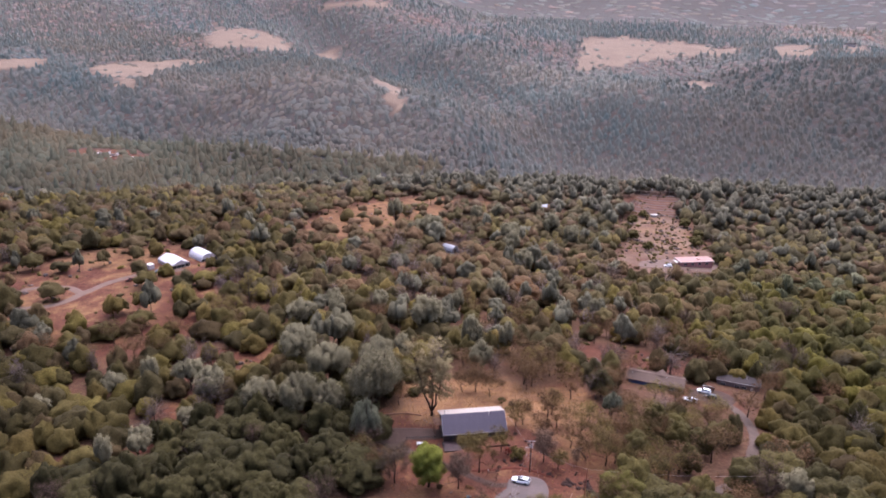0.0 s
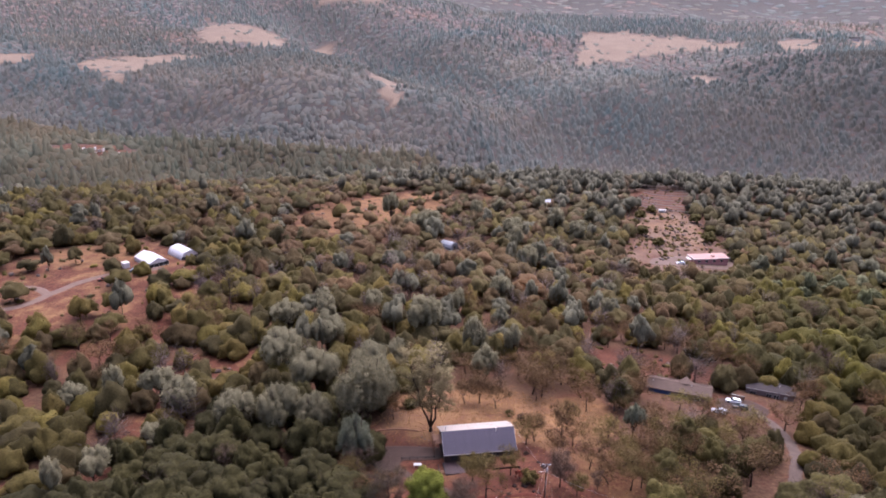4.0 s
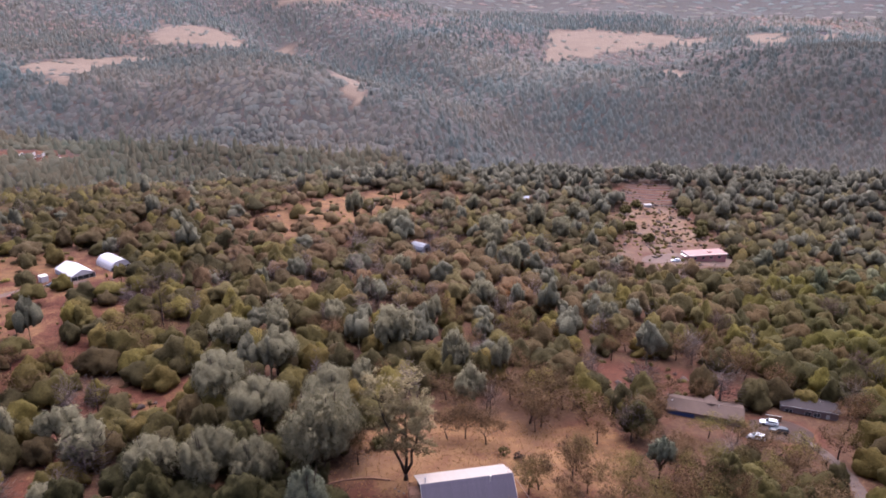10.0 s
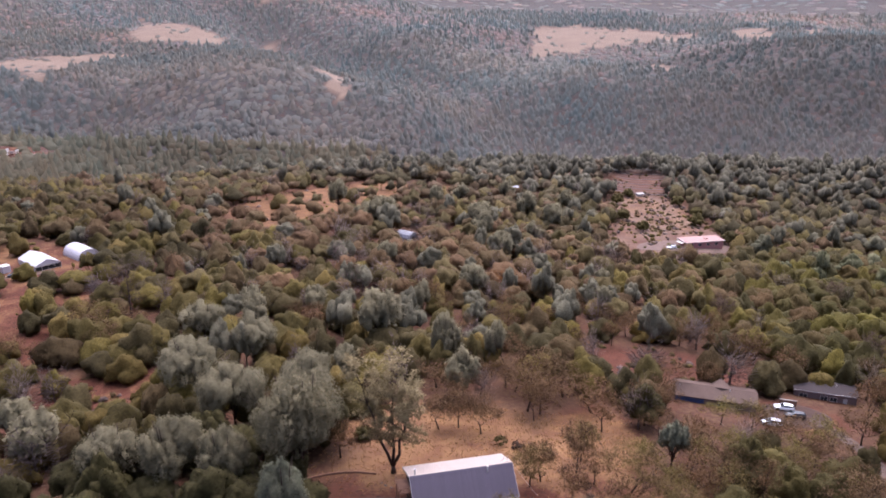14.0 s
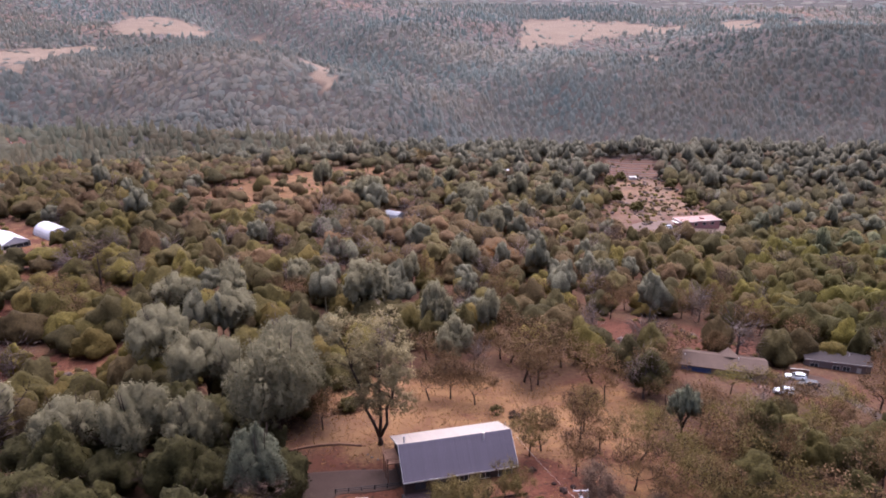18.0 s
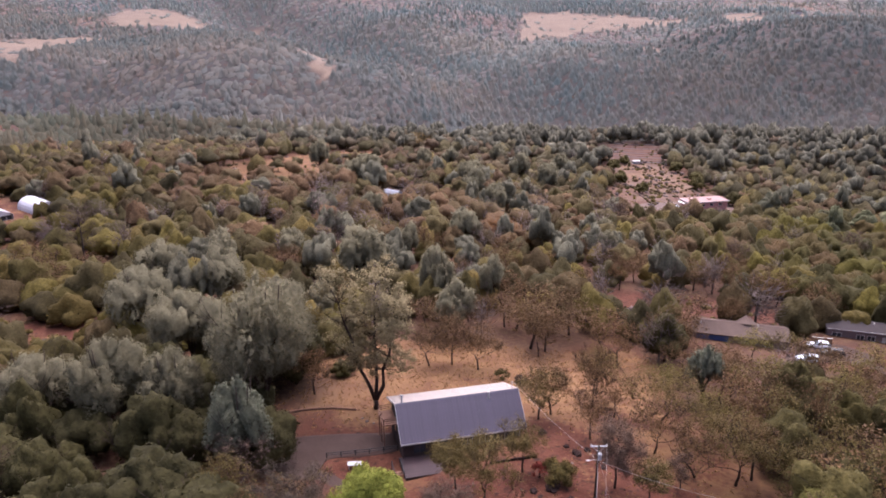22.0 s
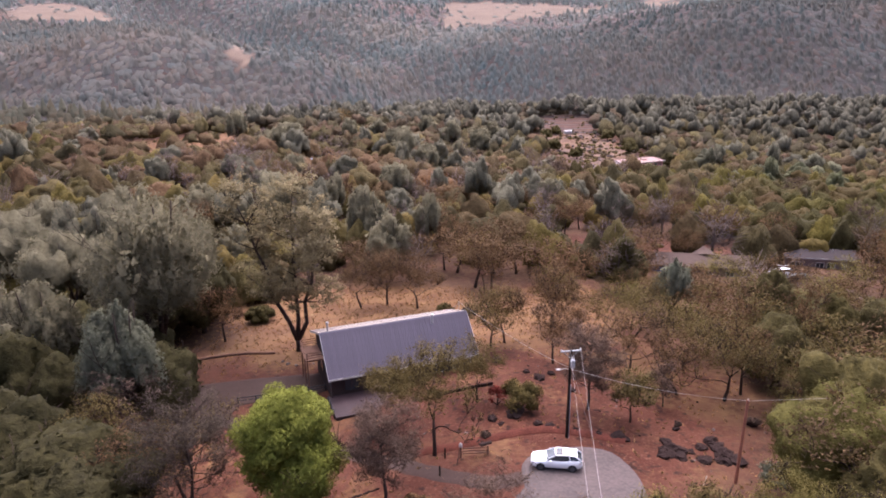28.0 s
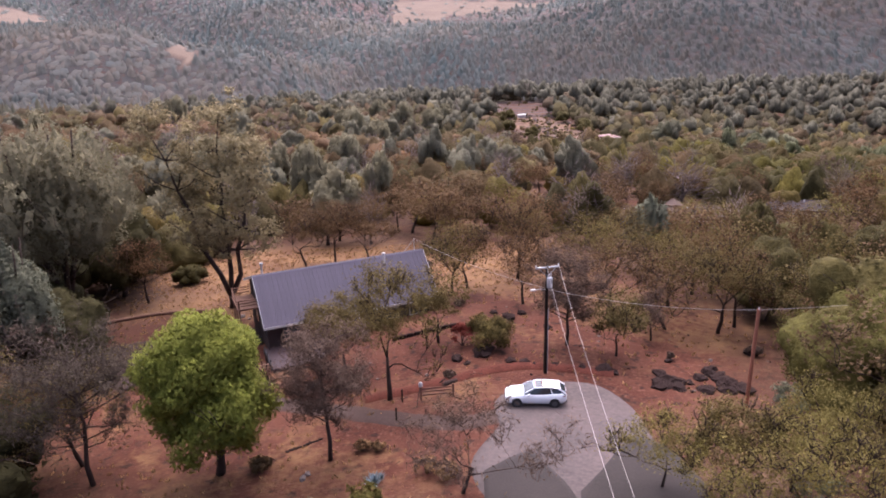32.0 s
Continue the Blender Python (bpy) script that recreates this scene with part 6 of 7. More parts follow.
part("roof_box", boxes((1.5, 3.2, -1.0, 0.6, 3.2, 3.75), bevel=0.05), M_PINK_ROOF, pink)
part("porch_roof", hull(bmesh.new(), [(x, y, z) for x in (-12.6, -10.95) for y in (-2.5, 2.5) for z in (2.3, 2.45)]), M_TRIM, pink)


def hoop_house(place, turn, ln, wd, h, peaked, label):
    """A sheeted greenhouse; its open end is towards +x."""
    e = thing("greenhouse", place, label, "greenhouse", "white greenhouses", turn)
    n = 12
    sec = []
    for k in range(n + 1):
        a = math.pi * k / n
        y, z = -math.cos(a) * wd / 2, math.sin(a) ** 0.8 * h
        if peaked:
            y = -wd / 2 + wd * k / n
            z = h * 0.52 + (h * 0.48) * (1 - abs(2 * k / n - 1)) if 0 < k < n else h * 0.5
        sec.append((y, z))
    sec = [(-wd / 2, -1.0)] + sec + [(wd / 2, -1.0)]
    bays = 5
    for b in range(bays):
        x0, x1 = -ln / 2 + ln * b / bays, -ln / 2 + ln * (b + 1) / bays - 0.04
        bm = bmesh.new()
        a = [bm.verts.new((x0, *p)) for p in sec]
        c = [bm.verts.new((x1, *p)) for p in sec]
        a2 = [bm.verts.new((x0, p[0] * 0.985, p[1] - 0.06)) for p in sec]
        c2 = [bm.verts.new((x1, p[0] * 0.985, p[1] - 0.06)) for p in sec]
        for i in range(len(sec) - 1):
            bm.faces.new((a[i], a[i + 1], c[i + 1], c[i]))
            bm.faces.new((a2[i], c2[i], c2[i + 1], a2[i + 1]))
            bm.faces.new((a[i], a2[i], a2[i + 1], a[i + 1]))
            bm.faces.new((c[i], c[i + 1], c2[i + 1], c2[i]))
        bmesh.ops.recalc_face_normals(bm, faces=bm.faces)
        part("sheeting", bm, M_WHITE, e)
    for b in range(bays + 1):
        x = -ln / 2 + ln * b / bays - 0.02
        part("hoop", tube(bmesh.new(), [(x, y * 1.004, z + 0.02) for y, z in sec], 0.05, 5), M_GALV, e)
    for x, s in ((-ln / 2 + 0.1, -1), (ln / 2 - 0.15, 1)):
        bm = bmesh.new()
        top = [bm.verts.new((x, y * 0.98, max(z - 0.08, 1.9 if s > 0 else -1))) for y, z in sec[1:-1]]
        if s < 0:
            top += [bm.verts.new((x, wd / 2 * 0.98, -1)), bm.verts.new((x, -wd / 2 * 0.98, -1))]
        bm.faces.new(top)
        part("end_wall", bm, M_WHITE, e)
    # black box set in for the shade inside the open end
    part("end_shade_sheet", boxes((ln / 2 - 0.6, ln / 2 - 0.5, -wd / 2 + 0.5, wd / 2 - 0.5, -0.6, 1.85)), M_BLACK, e, "dark open end, its shade a black sheet")
    part("end_rail", boxes((ln / 2 - 0.2, ln / 2 - 0.1, -wd / 2 + 0.2, wd / 2 - 0.2, 1.82, 1.94), (ln / 2 - 0.2, ln / 2 - 0.1, -wd / 2 + 0.2, wd / 2 - 0.2, 0.25, 0.33)), M_TRIM, e)
    for y in (-wd / 4, 0, wd / 4):
        part("end_post", boxes((ln / 2 - 0.2, ln / 2 - 0.1, y - 0.05, y + 0.05, -0.8, 1.8)), M_TRIM, e)
    return e


hoop_house((-190.0, 158.3, -11.6), -34, 15.5, 9.2, 4.3, True, "white sheeted greenhouse with a peaked roof")
hoop_house((-181.6, 172.0, -12.2), -34, 13.5, 8.6, 4.4, False, "white rounded hoop greenhouse with a dark open end, its shade a black sheet")
tank = thing("white_shed", (-197.2, 149.0, gz(-197, 149)), "small white box shed beside the greenhouses", "shed", turn=-34)
part("body", boxes((-1.6, 1.6, -1.3, 1.3, -0.5, 2.4), bevel=0.04), M_WHITE, tank)
part("lid", boxes((-1.7, 1.7, -1.4, 1.4, 2.402, 2.55), bevel=0.04), M_TRIM, tank)

hut = thing("tin_hut", (-63.5, 243.5, gz(-63.5, 243.5)), "blue-grey corrugated tin hut under the oaks", "shed", turn=-28)
bm = bmesh.new()
secs = [(-3.4, -1), (-3.4, 1.6), (-2.6, 3.0), (-1.2, 3.8), (0, 4.0), (1.2, 3.8), (2.6, 3.0), (3.4, 1.6), (3.4, -1)]
a = [bm.verts.new((-4, *p)) for p in secs]
c = [bm.verts.new((4, *p)) for p in secs]
for i in range(len(secs) - 1):
    bm.faces.new((a[i], a[i + 1], c[i + 1], c[i]))
bm.faces.new(a)
bm.faces.new(c[::-1])
bmesh.ops.recalc_face_normals(bm, faces=bm.faces)
part("shell", bm, M_TIN, hut)
for i in range(9):
    part("rib", tube(bmesh.new(), [(-4 + i, y * 1.01, z + 0.02) for y, z in secs], 0.04, 4), M_TIN, hut)
part("door", boxes((4.01, 4.06, -1.0, 1.0, -0.5, 2.1)), M_WALL_DARK, hut, "dark door")
low_house((-16.5, 379.5, gz(-16.5, 379.5)), 25, 8.5, 6.5, 2.6, 1.3, M_TIN, M_TRIM, "small pale shed with a tin roof in the trees", windows=((-2, 1.0, 0.9, 1.8),), name="shed", gutters=False)
low_house((66, 392, gz(66, 392)), 10, 5.0, 2.6, 1.6, 0.6, M_TRIM, M_TRIM, "small white trailer beside the dug ground", name="trailer", gutters=False)
for x, y, tn, ln in ((500, 1400, -20, 18), (545, 1415, 10, 14), (-520, 1110, 10, 12)):
    low_house((x, y, gz(x, y) + 0.5), tn, ln, 9, 3.5, 2.2, M_ROOF_GREY, M_TRIM, "far pale farm building by the stubble fields", name="farm_building", gutters=False)
# burnt ruin on the far spur
ruin = thing("ruin", (-500, 552, gz(-500, 552)), "pale broken walls of a ruined house on the spur", "ruin", turn=12)
for x0, x1, y0, y1, hh in ((-8, -7.5, -4, 5, 2.6), (-7.5, 4, 4.6, 5, 1.6), (4, 4.5, -4, 5, 3.4), (-3, 1, -4, -3.6, 1.2), (8, 12, -2, -1.5, 1.5), (13, 13.5, -2, 4, 2.2)):
    part("wall", boxes((x0, x1, y0, y1, -1.5, hh), bevel=0.05), M_CONC, ruin)
rb = random.Random(3)
for i in range(16):
    x, y, a = rb.uniform(-26, 30), rb.uniform(-12, 12), rb.uniform(0, 3.1)
    bm = boxes((-rb.uniform(1, 3.2), rb.uniform(1, 3.2), -rb.uniform(0.6, 1.8), rb.uniform(0.6, 1.8), 0.0, rb.uniform(0.15, 1.2)), bevel=0.05)
    o = part("debris", bm, (M_TIN, M_CONC, M_WOOD, M_RUST)[i % 4], ruin)
    o.matrix_local = pose(x, y, gz(-500 + x, 552 + y) - gz(-500, 552) + 0.05, rb.uniform(-14, 14), rb.uniform(-14, 14), math.degrees(a))
part("rubble", hull(bmesh.new(), [(-5, -2, 0), (2, -2, 0), (1, 2, 0), (-4, 2.4, 0), (-2, 0, 1.1), (-3.5, 0.6, 0.9)]), M_TIN, ruin)

# ---------------------------------------------------------------- yard things


def rock_mesh(seed, flat=0.55):
    r = np.random.default_rng(seed)
    bm = bmesh.new()
    bmesh.ops.create_icosphere(bm, subdivisions=2, radius=1.0)
    jag = r.uniform(-0.3, 0.3, len(bm.verts))
    ax = r.normal(size=(5, 3))
    for v in bm.verts:
        d = np.array(v.co)
        s = 1 + 0.16 * np.sin(3 * d @ ax[0] + 1) + 0.10 * np.sin(5 * d @ ax[1]) + 0.08 * np.sin(8 * d @ ax[2])
        for k in (3, 4):
            n = ax[k] / np.linalg.norm(ax[k])
            s = min(s, 0.72 / max(1e-3, d @ n)) if d @ n > 0.2 else s
        v.co = v.co * float(s + jag[v.index])
        v.co.z *= flat
    me = bpy.data.meshes.new("rock")
    bm.to_mesh(me)
    bm.free()
    return me


ROCKS = [rock_mesh(s) for s in range(6)]
ROCKS_PALE = [rock_mesh(s + 20) for s in range(4)]
for m in ROCKS:
    m.materials.append(M_ROCK)
for m in ROCKS_PALE:
    m.materials.append(M_STONE)


def rock(x, y, size, pale=False, label="", group="dark rocks of the yard", sink=0.25, k=0):
    pool = ROCKS_PALE if pale else ROCKS
    ob = new("rock", pool[k % len(pool)])
    r = random.Random(int(x * 131 + y * 71 + k))
    ob.matrix_world = pose(x, y, gz(x, y) + size * (0.65 - sink) * 0.6, 0, 0, r.uniform(0, 360)) @ Matrix.Diagonal((size * r.uniform(0.8, 1.3), size * r.uniform(0.7, 1.0), size * r.uniform(0.7, 1.0), 1))
    return tagged(ob, label or ("pale grey field stone on the red earth" if pale else "rough black volcanic rock on red earth"), "rock", group)


rock(-4.9, 10.0, 1.15, label="large smooth black boulder under a bush", k=1)
rock(-7.3, 9.3, 0.65, k=2)
rr = random.Random(5)
for i in range(26):          # the long outcrop
    f = rr.random()
    rock(8.6 + 6.8 * f + rr.uniform(-0.4, 0.4), 1.6 + 3.4 * rr.random() + 0.8 * f, rr.uniform(0.2, 0.75), k=i, sink=0.45)
for i in range(9):           # its upright dark ridge
    f = i / 8
    rock(14.3 + 1.3 * f, 6.2 - 3.8 * f + rr.uniform(-0.2, 0.2), rr.uniform(0.5, 0.8), k=i + 2, sink=0.3)
for x, y, s in ((3.0, 5.9, 0.5), (4.8, 5.4, 0.7), (5.6, 5.2, 0.5), (-0.9, 6.6, 0.45), (-2.7, 8.0, 0.5), (-1.7, 7.3, 0.6), (0.8, 6.3, 0.5), (-8.9, 4.9, 0.45), (-6.6, 8.3, 0.35), (20.4, 10.6, 0.7), (11.6, 8.4, 0.4),
                (-1.2, 19.0, 0.7), (0.4, 20.5, 0.6), (-2.4, 21.2, 0.5), (-3.0, 14.4, 0.35), (2.2, 16.0, 0.4)):
    rock(x, y, s, k=int(s * 100))
for i in range(11):          # a row of stones edging a bed
    rock(-20.9 + 0.23 * i, -2.6 + 0.11 * i + rr.uniform(-0.05, 0.05), rr.uniform(0.12, 0.2), k=i, group="row of edging stones", label="small dark edging stone in a row")
for x, y, s in ((-19.3, -7.0, 0.32), (-19.0, -6.4, 0.25), (-32.9, 29.5, 0.3), (-31.7, 28.9, 0.25), (-30.4, 30.1, 0.35), (-33.8, 30.4, 0.25), (-29.5, 29.2, 0.2), (-46.4, 24.4, 0.9), (-47.6, 24.8, 0.7),
                (-4.0, 11.8, 0.2), (-10.2, 7.0, 0.18), (-14.5, 8.0, 0.16), (6.8, 14.0, 0.2), (-2, 16.6, 0.25), (9.0, 18.0, 0.25), (15.8, 9.0, 0.22)):
    rock(x, y, s, True, k=int(s * 100) + 1, group="pale stones of the yard")
for i in range(60):
    x, y = rr.uniform(-22, 22), rr.uniform(-8, 26)
    if abs(x + 1) < 7.5 and y < 4.5 or (-28 < x < -4 and y > 11 + 0.36 * (x + 24)) or (x < -2 and y < 3):
        continue
    rock(x, y, rr.uniform(0.07, 0.17), rr.random() < 0.4, k=i, group="scattered small stones", label="small loose stone on the red earth")

# a thin white pipe stuck in the ground by the outcrop
tagged(part("marker_pipe", tube(bmesh.new(), [(10.5, -2.6, gz(10.5, -2.6) - 0.1), (10.85, -2.5, gz(10.5, -2.6) + 1.05)], 0.03, 6), M_TRIM), "thin white plastic pipe leaning out of the earth", "pipe")
# logs that edge the bank above the parking pad
LOGS = [(-48.6, 30.4), (-46.2, 31.9), (-43.2, 33.0), (-39.6, 33.6), (-35.6, 33.2)]
for i, (a, b) in enumerate(zip(LOGS, LOGS[1:])):
    bm = tube(bmesh.new(), [(x, y, gz(x, y) + 0.16) for x, y in (a, ((a[0] + b[0]) / 2, (a[1] + b[1]) / 2 + 0.05), (b[0] + 0.2, b[1]))], [0.24, 0.22, 0.2], 8)
    tagged(part("log", bm, M_WOOD), "weathered brown log edging the bank", "log", "edging logs")
# dark guard rail along the pad
rail = thing("guard_rail", (-36.7, 18.9, 0), "low dark timber guard rail beside the parking pad", "railing")
for i in range(6):
    f = i / 5
    x, y = 10.0 * f, 2.3 * f
    part("post", boxes((x - 0.07, x + 0.07, y - 0.07, y + 0.07, gz(-36.7 + x, 18.9 + y) - 0.2, gz(-36.7 + x, 18.9 + y) + 0.9)), M_BLACK, rail)
for dz in (0.45, 0.8):
    part("rail", tube(bmesh.new(), [(10.0 * f, 2.3 * f, gz(-36.7 + 10 * f, 18.9 + 2.3 * f) + dz) for f in (0, 0.25, 0.5, 0.75, 1)], 0.06, 5), M_BLACK, rail)
tb = thing("garden_table", (-32.1, 16.6, gz(-32.1, 16.6)), "pale grey garden table below the parking pad", "table", turn=10)
part("tabletop", boxes((-1.0, 1.0, -0.5, 0.5, 0.70, 0.75), bevel=0.01), M_GALV, tb)
for sx in (-0.8, 0.8):
    for sy in (-0.38, 0.38):
        part("leg", boxes((sx - 0.04, sx + 0.04, sy - 0.04, sy + 0.04, -0.1, 0.70)), M_GALV, tb)
# open timber gate by the drive
gate = thing("gate", (-10.9, 2.3, gz(-10.9, 2.3)), "open timber rail gate with a white-capped post", "gate", turn=4)
for x in (0, 2.6):
    p = part("gate_post", boxes((x - 0.08, x + 0.08, -0.08, 0.08, -0.3, 1.25), bevel=0.01), M_WOOD, gate)
    if x == 0:
        part("cap", tube(bmesh.new(), [(0, 0, 1.25), (0, 0, 1.5), (0, 0, 1.62)], [0.17, 0.16, 0.08], 8), M_TRIM, p, "white cap")
for z in (0.45, 0.75, 1.02):
    part("gate_rail", boxes((0.08, 2.52, -0.03, 0.03, z - 0.06, z + 0.06), bevel=0.01), M_WOOD, gate)
part("gate_brace", tube(bmesh.new(), [(-0.1, -0.1, 1.1), (-0.55, -1.3, -0.2)], 0.04, 5), M_TWIG, gate)
part("log_seat", tube(bmesh.new(), [(1.9, 0.3, 1.1), (3.0, 0.35, 1.35)], [0.2, 0.16], 8), M_TWIG, gate)
for x, y in ((-12.9, -0.5), (-12.4, 2.6)):
    t = tagged(part("post", tube(bmesh.new(), [(x, y, gz(x, y) - 0.2), (x, y, gz(x, y) + 1.1)], 0.07, 7), M_POLE), "short dark timber post beside the drive", "post", "posts by the drive")
# low dark wall below the house
for i in range(9):
    x, y = -12.8 + 0.72 * i, 16.6 + 0.17 * i
    bm = boxes((-0.34, 0.34, -0.14, 0.14, -0.3, 0.38), bevel=0.05)
    o = part("wall_block", bm, M_ROCK)
    o.matrix_world = pose(x, y, gz(x, y), 0, 0, 14)
    tagged(o, "dark stone block of a low garden wall", "stone block", "low garden wall")
# agaves
for ax, ay, s in ((-14.4, -9.0, 1.0), (-14.0, -8.4, 0.55)):
    ag = thing("agave", (ax, ay, gz(ax, ay)), "blue-grey agave rosette on the dry slope", "agave")
    for i in range(26):
        a, tilt = i * 2.4, 0.25 + 1.05 * i / 26
        d = Vector((math.cos(a) * math.sin(tilt), math.sin(a) * math.sin(tilt), math.cos(tilt)))
        sd = Vector((-math.sin(a), math.cos(a), 0))
        up = d.cross(sd)
        ln = s * (0.75 + 0.3 * (i % 3) / 3)
        part("leaf", hull(bmesh.new(), [sd * 0.06 * s, -sd * 0.06 * s, d * ln * 0.5 + sd * 0.075 * s, d * ln * 0.5 - sd * 0.075 * s, d * ln * 0.45 + up * 0.03, d * ln, up * 0.03]), M_AGAVE, ag)
# bushes
def bush(x, y, h, w, material, label, leaves=900, seed=0, name="bush", size=0.14):
    r = np.random.default_rng(seed + 5)
    c, rad = dome_lumps(r, 16, 0.22, 0.8, (0.22, 0.38))
    sc = np.array([w / 2, w / 2, h])
    v, f, nv = sprays(r, c * sc, rad * w / 2 * 0.9, leaves, size, shell=(0.4, 1.1))
    st = []
    e = thing(name, (x, y, gz(x, y)), label, "bush")
    bm = bmesh.new()
    for i in range(6):
        q = c[i] * sc
        tube(bm, [(0, 0, -0.1), (q[0] * 0.4, q[1] * 0.4, q[2] * 0.5), tuple(q)], [0.05, 0.035, 0.015], 4)
    part("stems", bm, M_TWIG, e)
    o = new("foliage", raw_mesh("foliage", v, f, material, normals=nv))
    o.parent = e
    return e


bush(-4.3, 11.9, 3.1, 5.6, leaf_mat("olive_and_rust_leaves", (0.118, 0.088, 0.028), (0.118, 0.088, 0.028), spread=0.3), "round olive and rust bush behind a black boulder", 6500, 1, size=0.12)
bush(-6.6, 12.7, 2.9, 2.6, M_RED_LEAF, "crimson-leaved shrub below the house", 1000, 2, size=0.1)
for i, (x, y, h, w, m, words) in enumerate([
        (20.5, 10.2, 1.4, 1.6, M_SPARSE, "dry leafless brown shrub"), (11.9, 8.8, 0.9, 0.9, M_SPARSE, "dry leafless brown shrub"), (-8.4, 5.6, 0.9, 1.3, M_SPARSE, "dry leafless brown shrub"),
        (-15.3, -4.2, 0.9, 1.4, M_STRAW, "tuft of dry straw-coloured brush"), (-14.2, -4.6, 0.8, 1.1, M_STRAW, "tuft of dry straw-coloured brush"), (-22.5, -4.6, 0.8, 2.2, M_OAK_BROWN, "low rusty shrub beside the bright pine"),
        (-15.0, -11.5, 1.6, 3.0, M_BUSH, "olive shrub at the road's edge"), (-18.5, -11.8, 1.2, 2.4, M_PINE, "grey-green low shrub on the slope"), (11.5, -16.0, 2.2, 3.6, M_PINE_BLUE, "pale grey-green shrub among the oaks"),
        (16.5, -2.8, 3.4, 3.6, M_PINE_BLUE, "pale grey-green shrub among the oaks"), (-11.0, -8.6, 1.3, 2.0, M_STRAW, "tuft of dry straw-coloured brush"), (-9.6, -9.4, 1.2, 1.8, M_STRAW, "tuft of dry straw-coloured brush"),
        (17.6, -8.0, 2.8, 4.2, M_BUSH, "olive shrub at the road's edge"), (20.5, -12.0, 3.0, 4.6, M_BUSH, "olive shrub at the road's edge"), (-5.8, 24.5, 1.0, 1.6, M_SPARSE, "dry leafless brown shrub"),
        (4.6, 27.0, 1.4, 1.8, M_SPARSE, "dry leafless brown shrub"), (-20.0, 8.2, 1.0, 1.8, M_SPARSE, "dry leafless brown shrub"), (-43.6, 3.0, 1.8, 3.4, M_LIVE, "dark green shrub beside the drive"),
        (-12.0, 47.0, 2.2, 3.4, M_LIVE, "dark green shrub behind the house"), (-8.8, 46.0, 1.6, 3.0, M_BARK, "dark brush heap behind the house")]):
    bush(x, y, h, w, m, words, 700 if w > 2 else 350, 10 + i)

# dry grass: uncountable tufts
rng = np.random.default_rng(77)
n = 15000
x = rng.uniform(-52, 34, n)
y = rng.uniform(-18, 66, n)
dens = 0.25 + 0.75 * np.clip(inside(x, y, (-24, 50, 36, 26, 5)) * 3, 0, 1) + 0.4 * np.clip(inside(x, y, RIGHT_SLOPE) * 3, 0, 1)
keep = rng.random(n) < dens * 0.8
for e in ((-16.5, 22.5, 12.5, 9.0, 20), (0, -5, 7.5, 9.5, 0), (-36, 20, 11, 7, 10), (-22, 6, 14, 2.6, 32), (-10, -1.6, 7, 2.6, 0)):
    keep &= ~(inside(x, y, e) > 0)
x, y = x[keep], y[keep]
n = len(x)
gzv = ground(x, y)
a = rng.uniform(0, math.tau, (n, 3))
hh = rng.uniform(0.12, 0.38, (n, 1))
tri = np.zeros((n, 3, 3, 3))
base = np.stack([x, y, gzv - 0.03], -1)
for k in range(3):
    dx = np.stack([np.cos(a[:, k]), np.sin(a[:, k]), 0 * a[:, k]], -1)
    off = rng.normal(size=(n, 3)) * 0.12 * (1, 1, 0)
    tri[:, k, 0] = base + off + dx * 0.10
    tri[:, k, 1] = base + off - dx * 0.10
    tri[:, k, 2] = base + off + np.stack([rng.normal(size=n) * 0.12, rng.normal(size=n) * 0.12, hh[:, 0]], -1)
me = raw_mesh("dry_grass", tri.reshape(-1, 3), np.arange(n * 9).reshape(-1, 3), M_STRAW)
tagged(new("dry_grass", me), "tufts of dry straw-coloured grass on the slope", "dry grass", kind="stuff")
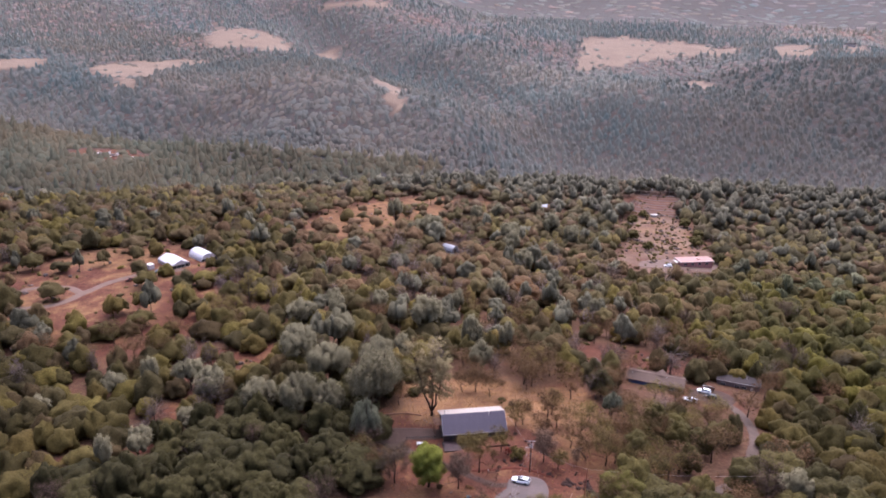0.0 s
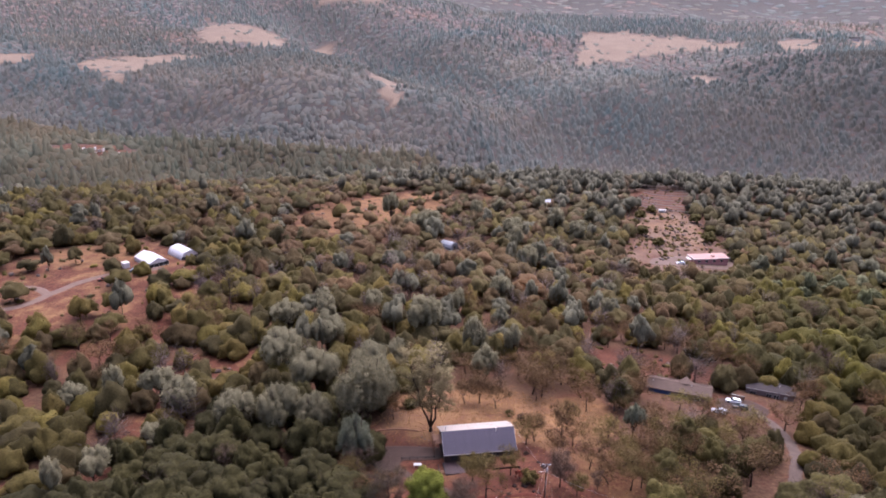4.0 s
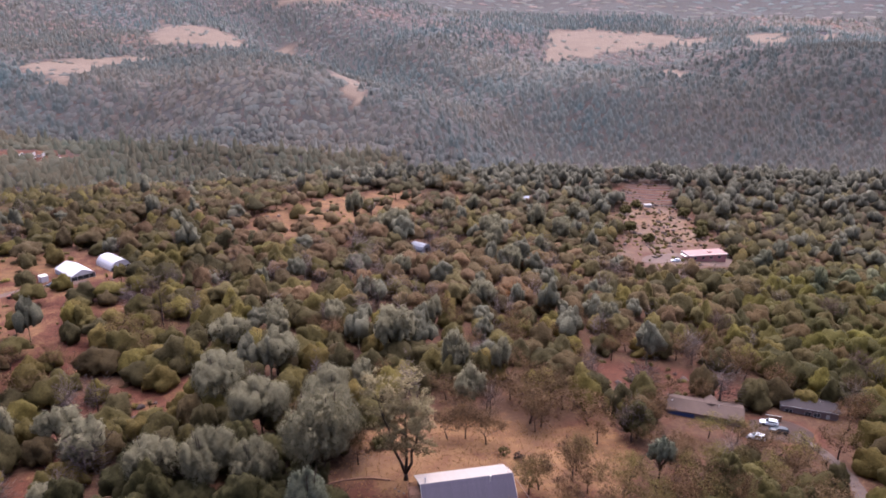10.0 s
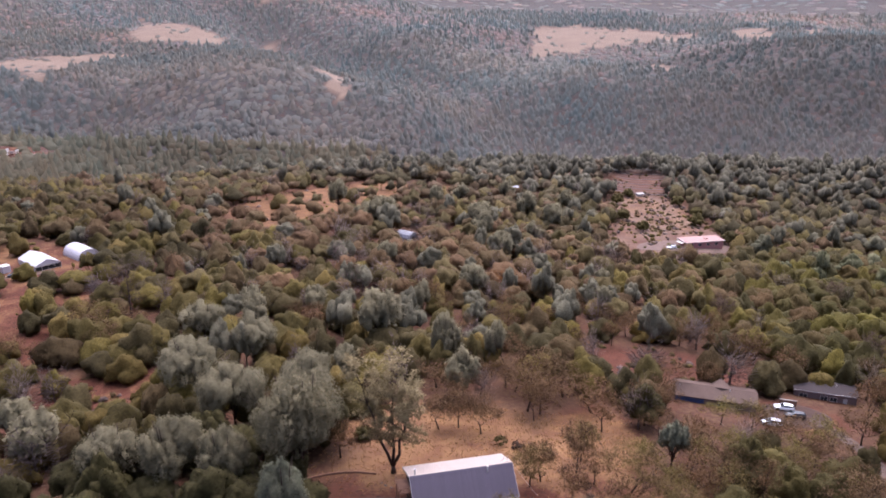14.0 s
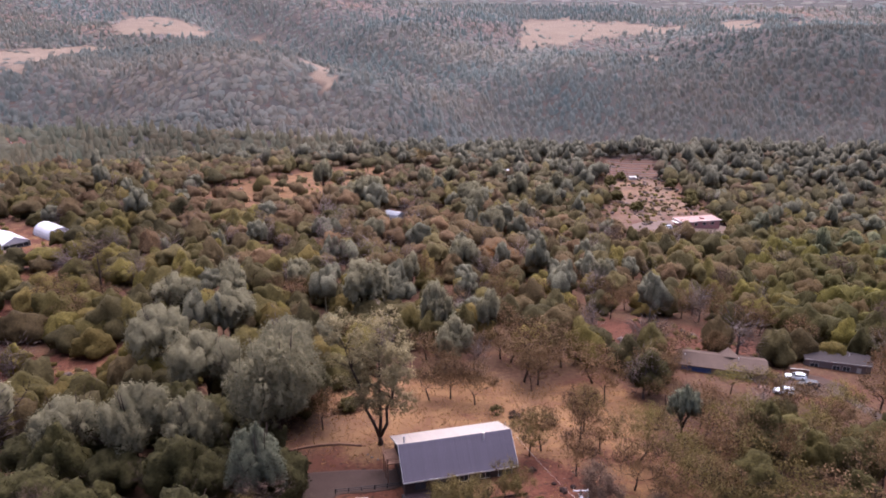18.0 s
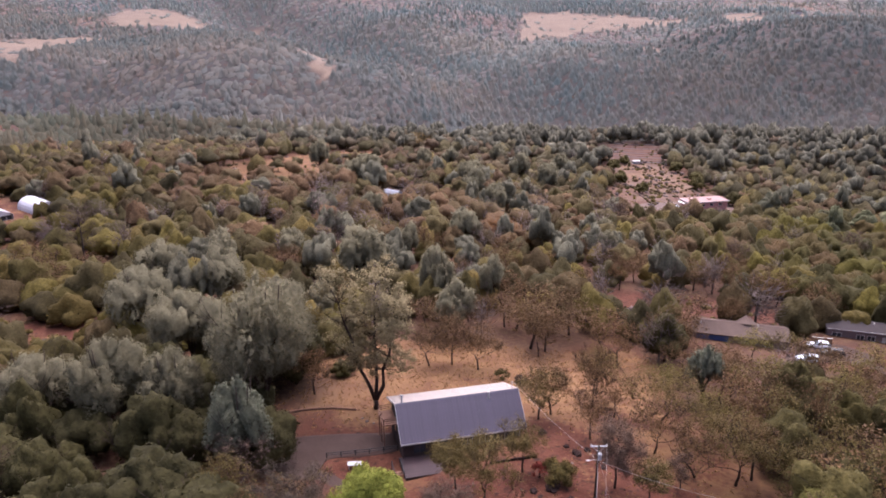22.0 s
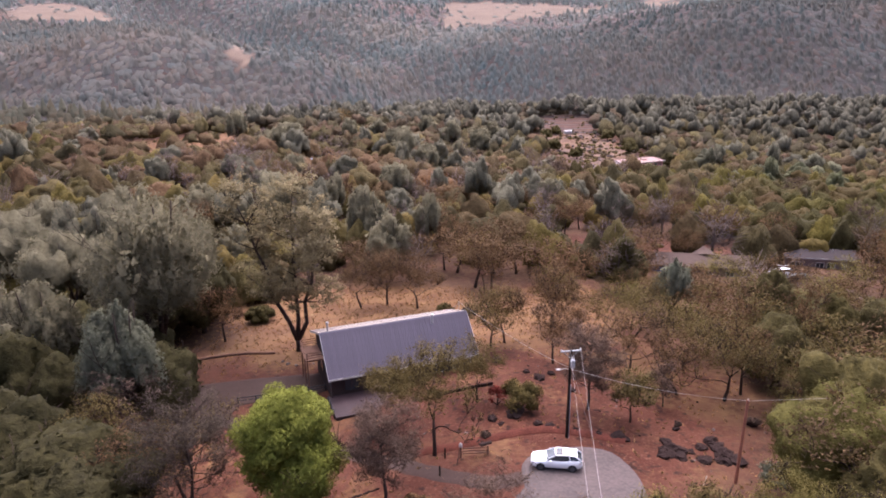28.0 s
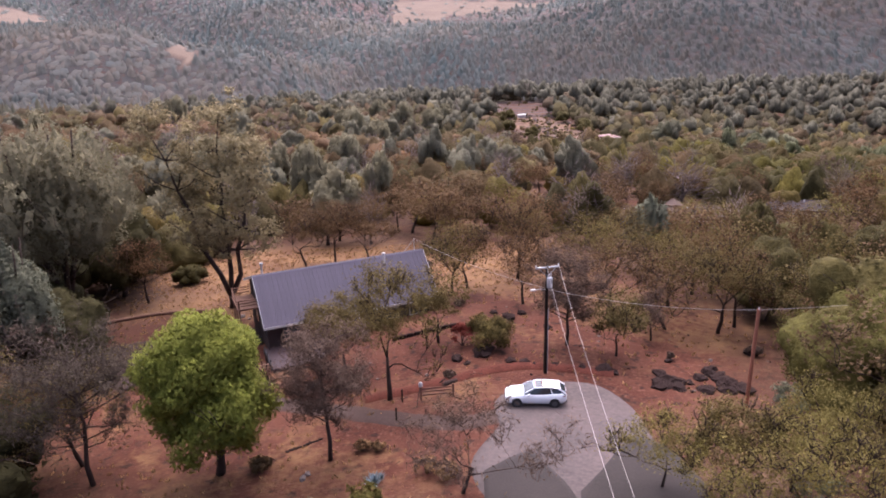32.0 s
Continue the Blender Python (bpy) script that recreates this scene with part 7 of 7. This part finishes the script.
# small brush on open ground far off
rng = np.random.default_rng(78)
xs2, ys2 = [], []
for e, n in ((GREENHOUSE_YARD, 130), (MEADOW, 120), (PINK_YARD, 240), (DUG_STRIP, 160), (QUARRY, 40), (LEFT_GLADE, 40), (LONG_YARD, 30)):
    r = np.sqrt(rng.random(n)) * 0.97
    t = rng.uniform(0, math.tau, n)
    c, s = math.cos(radians(e[4])), math.sin(radians(e[4]))
    xs2.append(e[0] + e[2] * r * np.cos(t) * c - e[3] * r * np.sin(t) * s)
    ys2.append(e[1] + e[2] * r * np.cos(t) * s + e[3] * r * np.sin(t) * c)
x, y = np.concatenate(xs2), np.concatenate(ys2)
keep = np.ones(len(x), bool)
for e in NO_TREES:
    keep &= ~(inside(x, y, e) > 0)
x, y = x[keep], y[keep]
n = len(x)
woods("brush", "low dry and green brush on the open ground", rng, [oak_soup(rng, 2, 24, 0.5) for _ in range(5)], x, y, rng.uniform(0.6, 2.2, n), rng.uniform(1.2, 4.0, n),
      np.where((rng.random(n) < 0.45)[:, None], shade(rng, LIVE_C, n), shade(rng, np.concatenate([BROWN_C, BARE_C]), n)))

# ---------------------------------------------------------------- roof panels, piece by piece
PW = L / 40


def panel_mesh(y0, z0, y1, z1, material):
    bm = bmesh.new()
    ln = math.hypot(y1 - y0, z1 - z0)
    ny, nz = -(z1 - z0) / ln, (y1 - y0) / ln
    prof = [(0.0, 0.006), (0.0, 0.045), (0.03, 0.045), (0.035, 0.008), (PW - 0.004, 0.008)]
    a = [bm.verts.new((x, y0 + ny * d, z0 + nz * d)) for x, d in prof]
    b = [bm.verts.new((x, y1 + ny * d, z1 + nz * d)) for x, d in prof]
    for i in range(len(prof) - 1):
        bm.faces.new((a[i], a[i + 1], b[i + 1], b[i]))
    bmesh.ops.recalc_face_normals(bm, faces=bm.faces)
    me = bpy.data.meshes.new("roof_sheet")
    bm.to_mesh(me)
    bm.free()
    me.materials.append(material)
    return me


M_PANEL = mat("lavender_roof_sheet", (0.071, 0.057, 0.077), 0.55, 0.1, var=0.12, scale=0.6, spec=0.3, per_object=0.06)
# paler copy for the back slope: its sunlight is put into the colour
M_PANEL_SUNLIT = mat("sunlit_cream_roof_sheet", (0.29, 0.235, 0.205), 0.5, 0.0, var=0.08, scale=0.6, spec=0.4, per_object=0.04)
for me in (panel_mesh(FE, FZ, -0.1, RZ - 0.1 * slope_f, M_PANEL), panel_mesh(0.1, RZ - 0.1 * slope_b, BE, BZ, M_PANEL_SUNLIT)):
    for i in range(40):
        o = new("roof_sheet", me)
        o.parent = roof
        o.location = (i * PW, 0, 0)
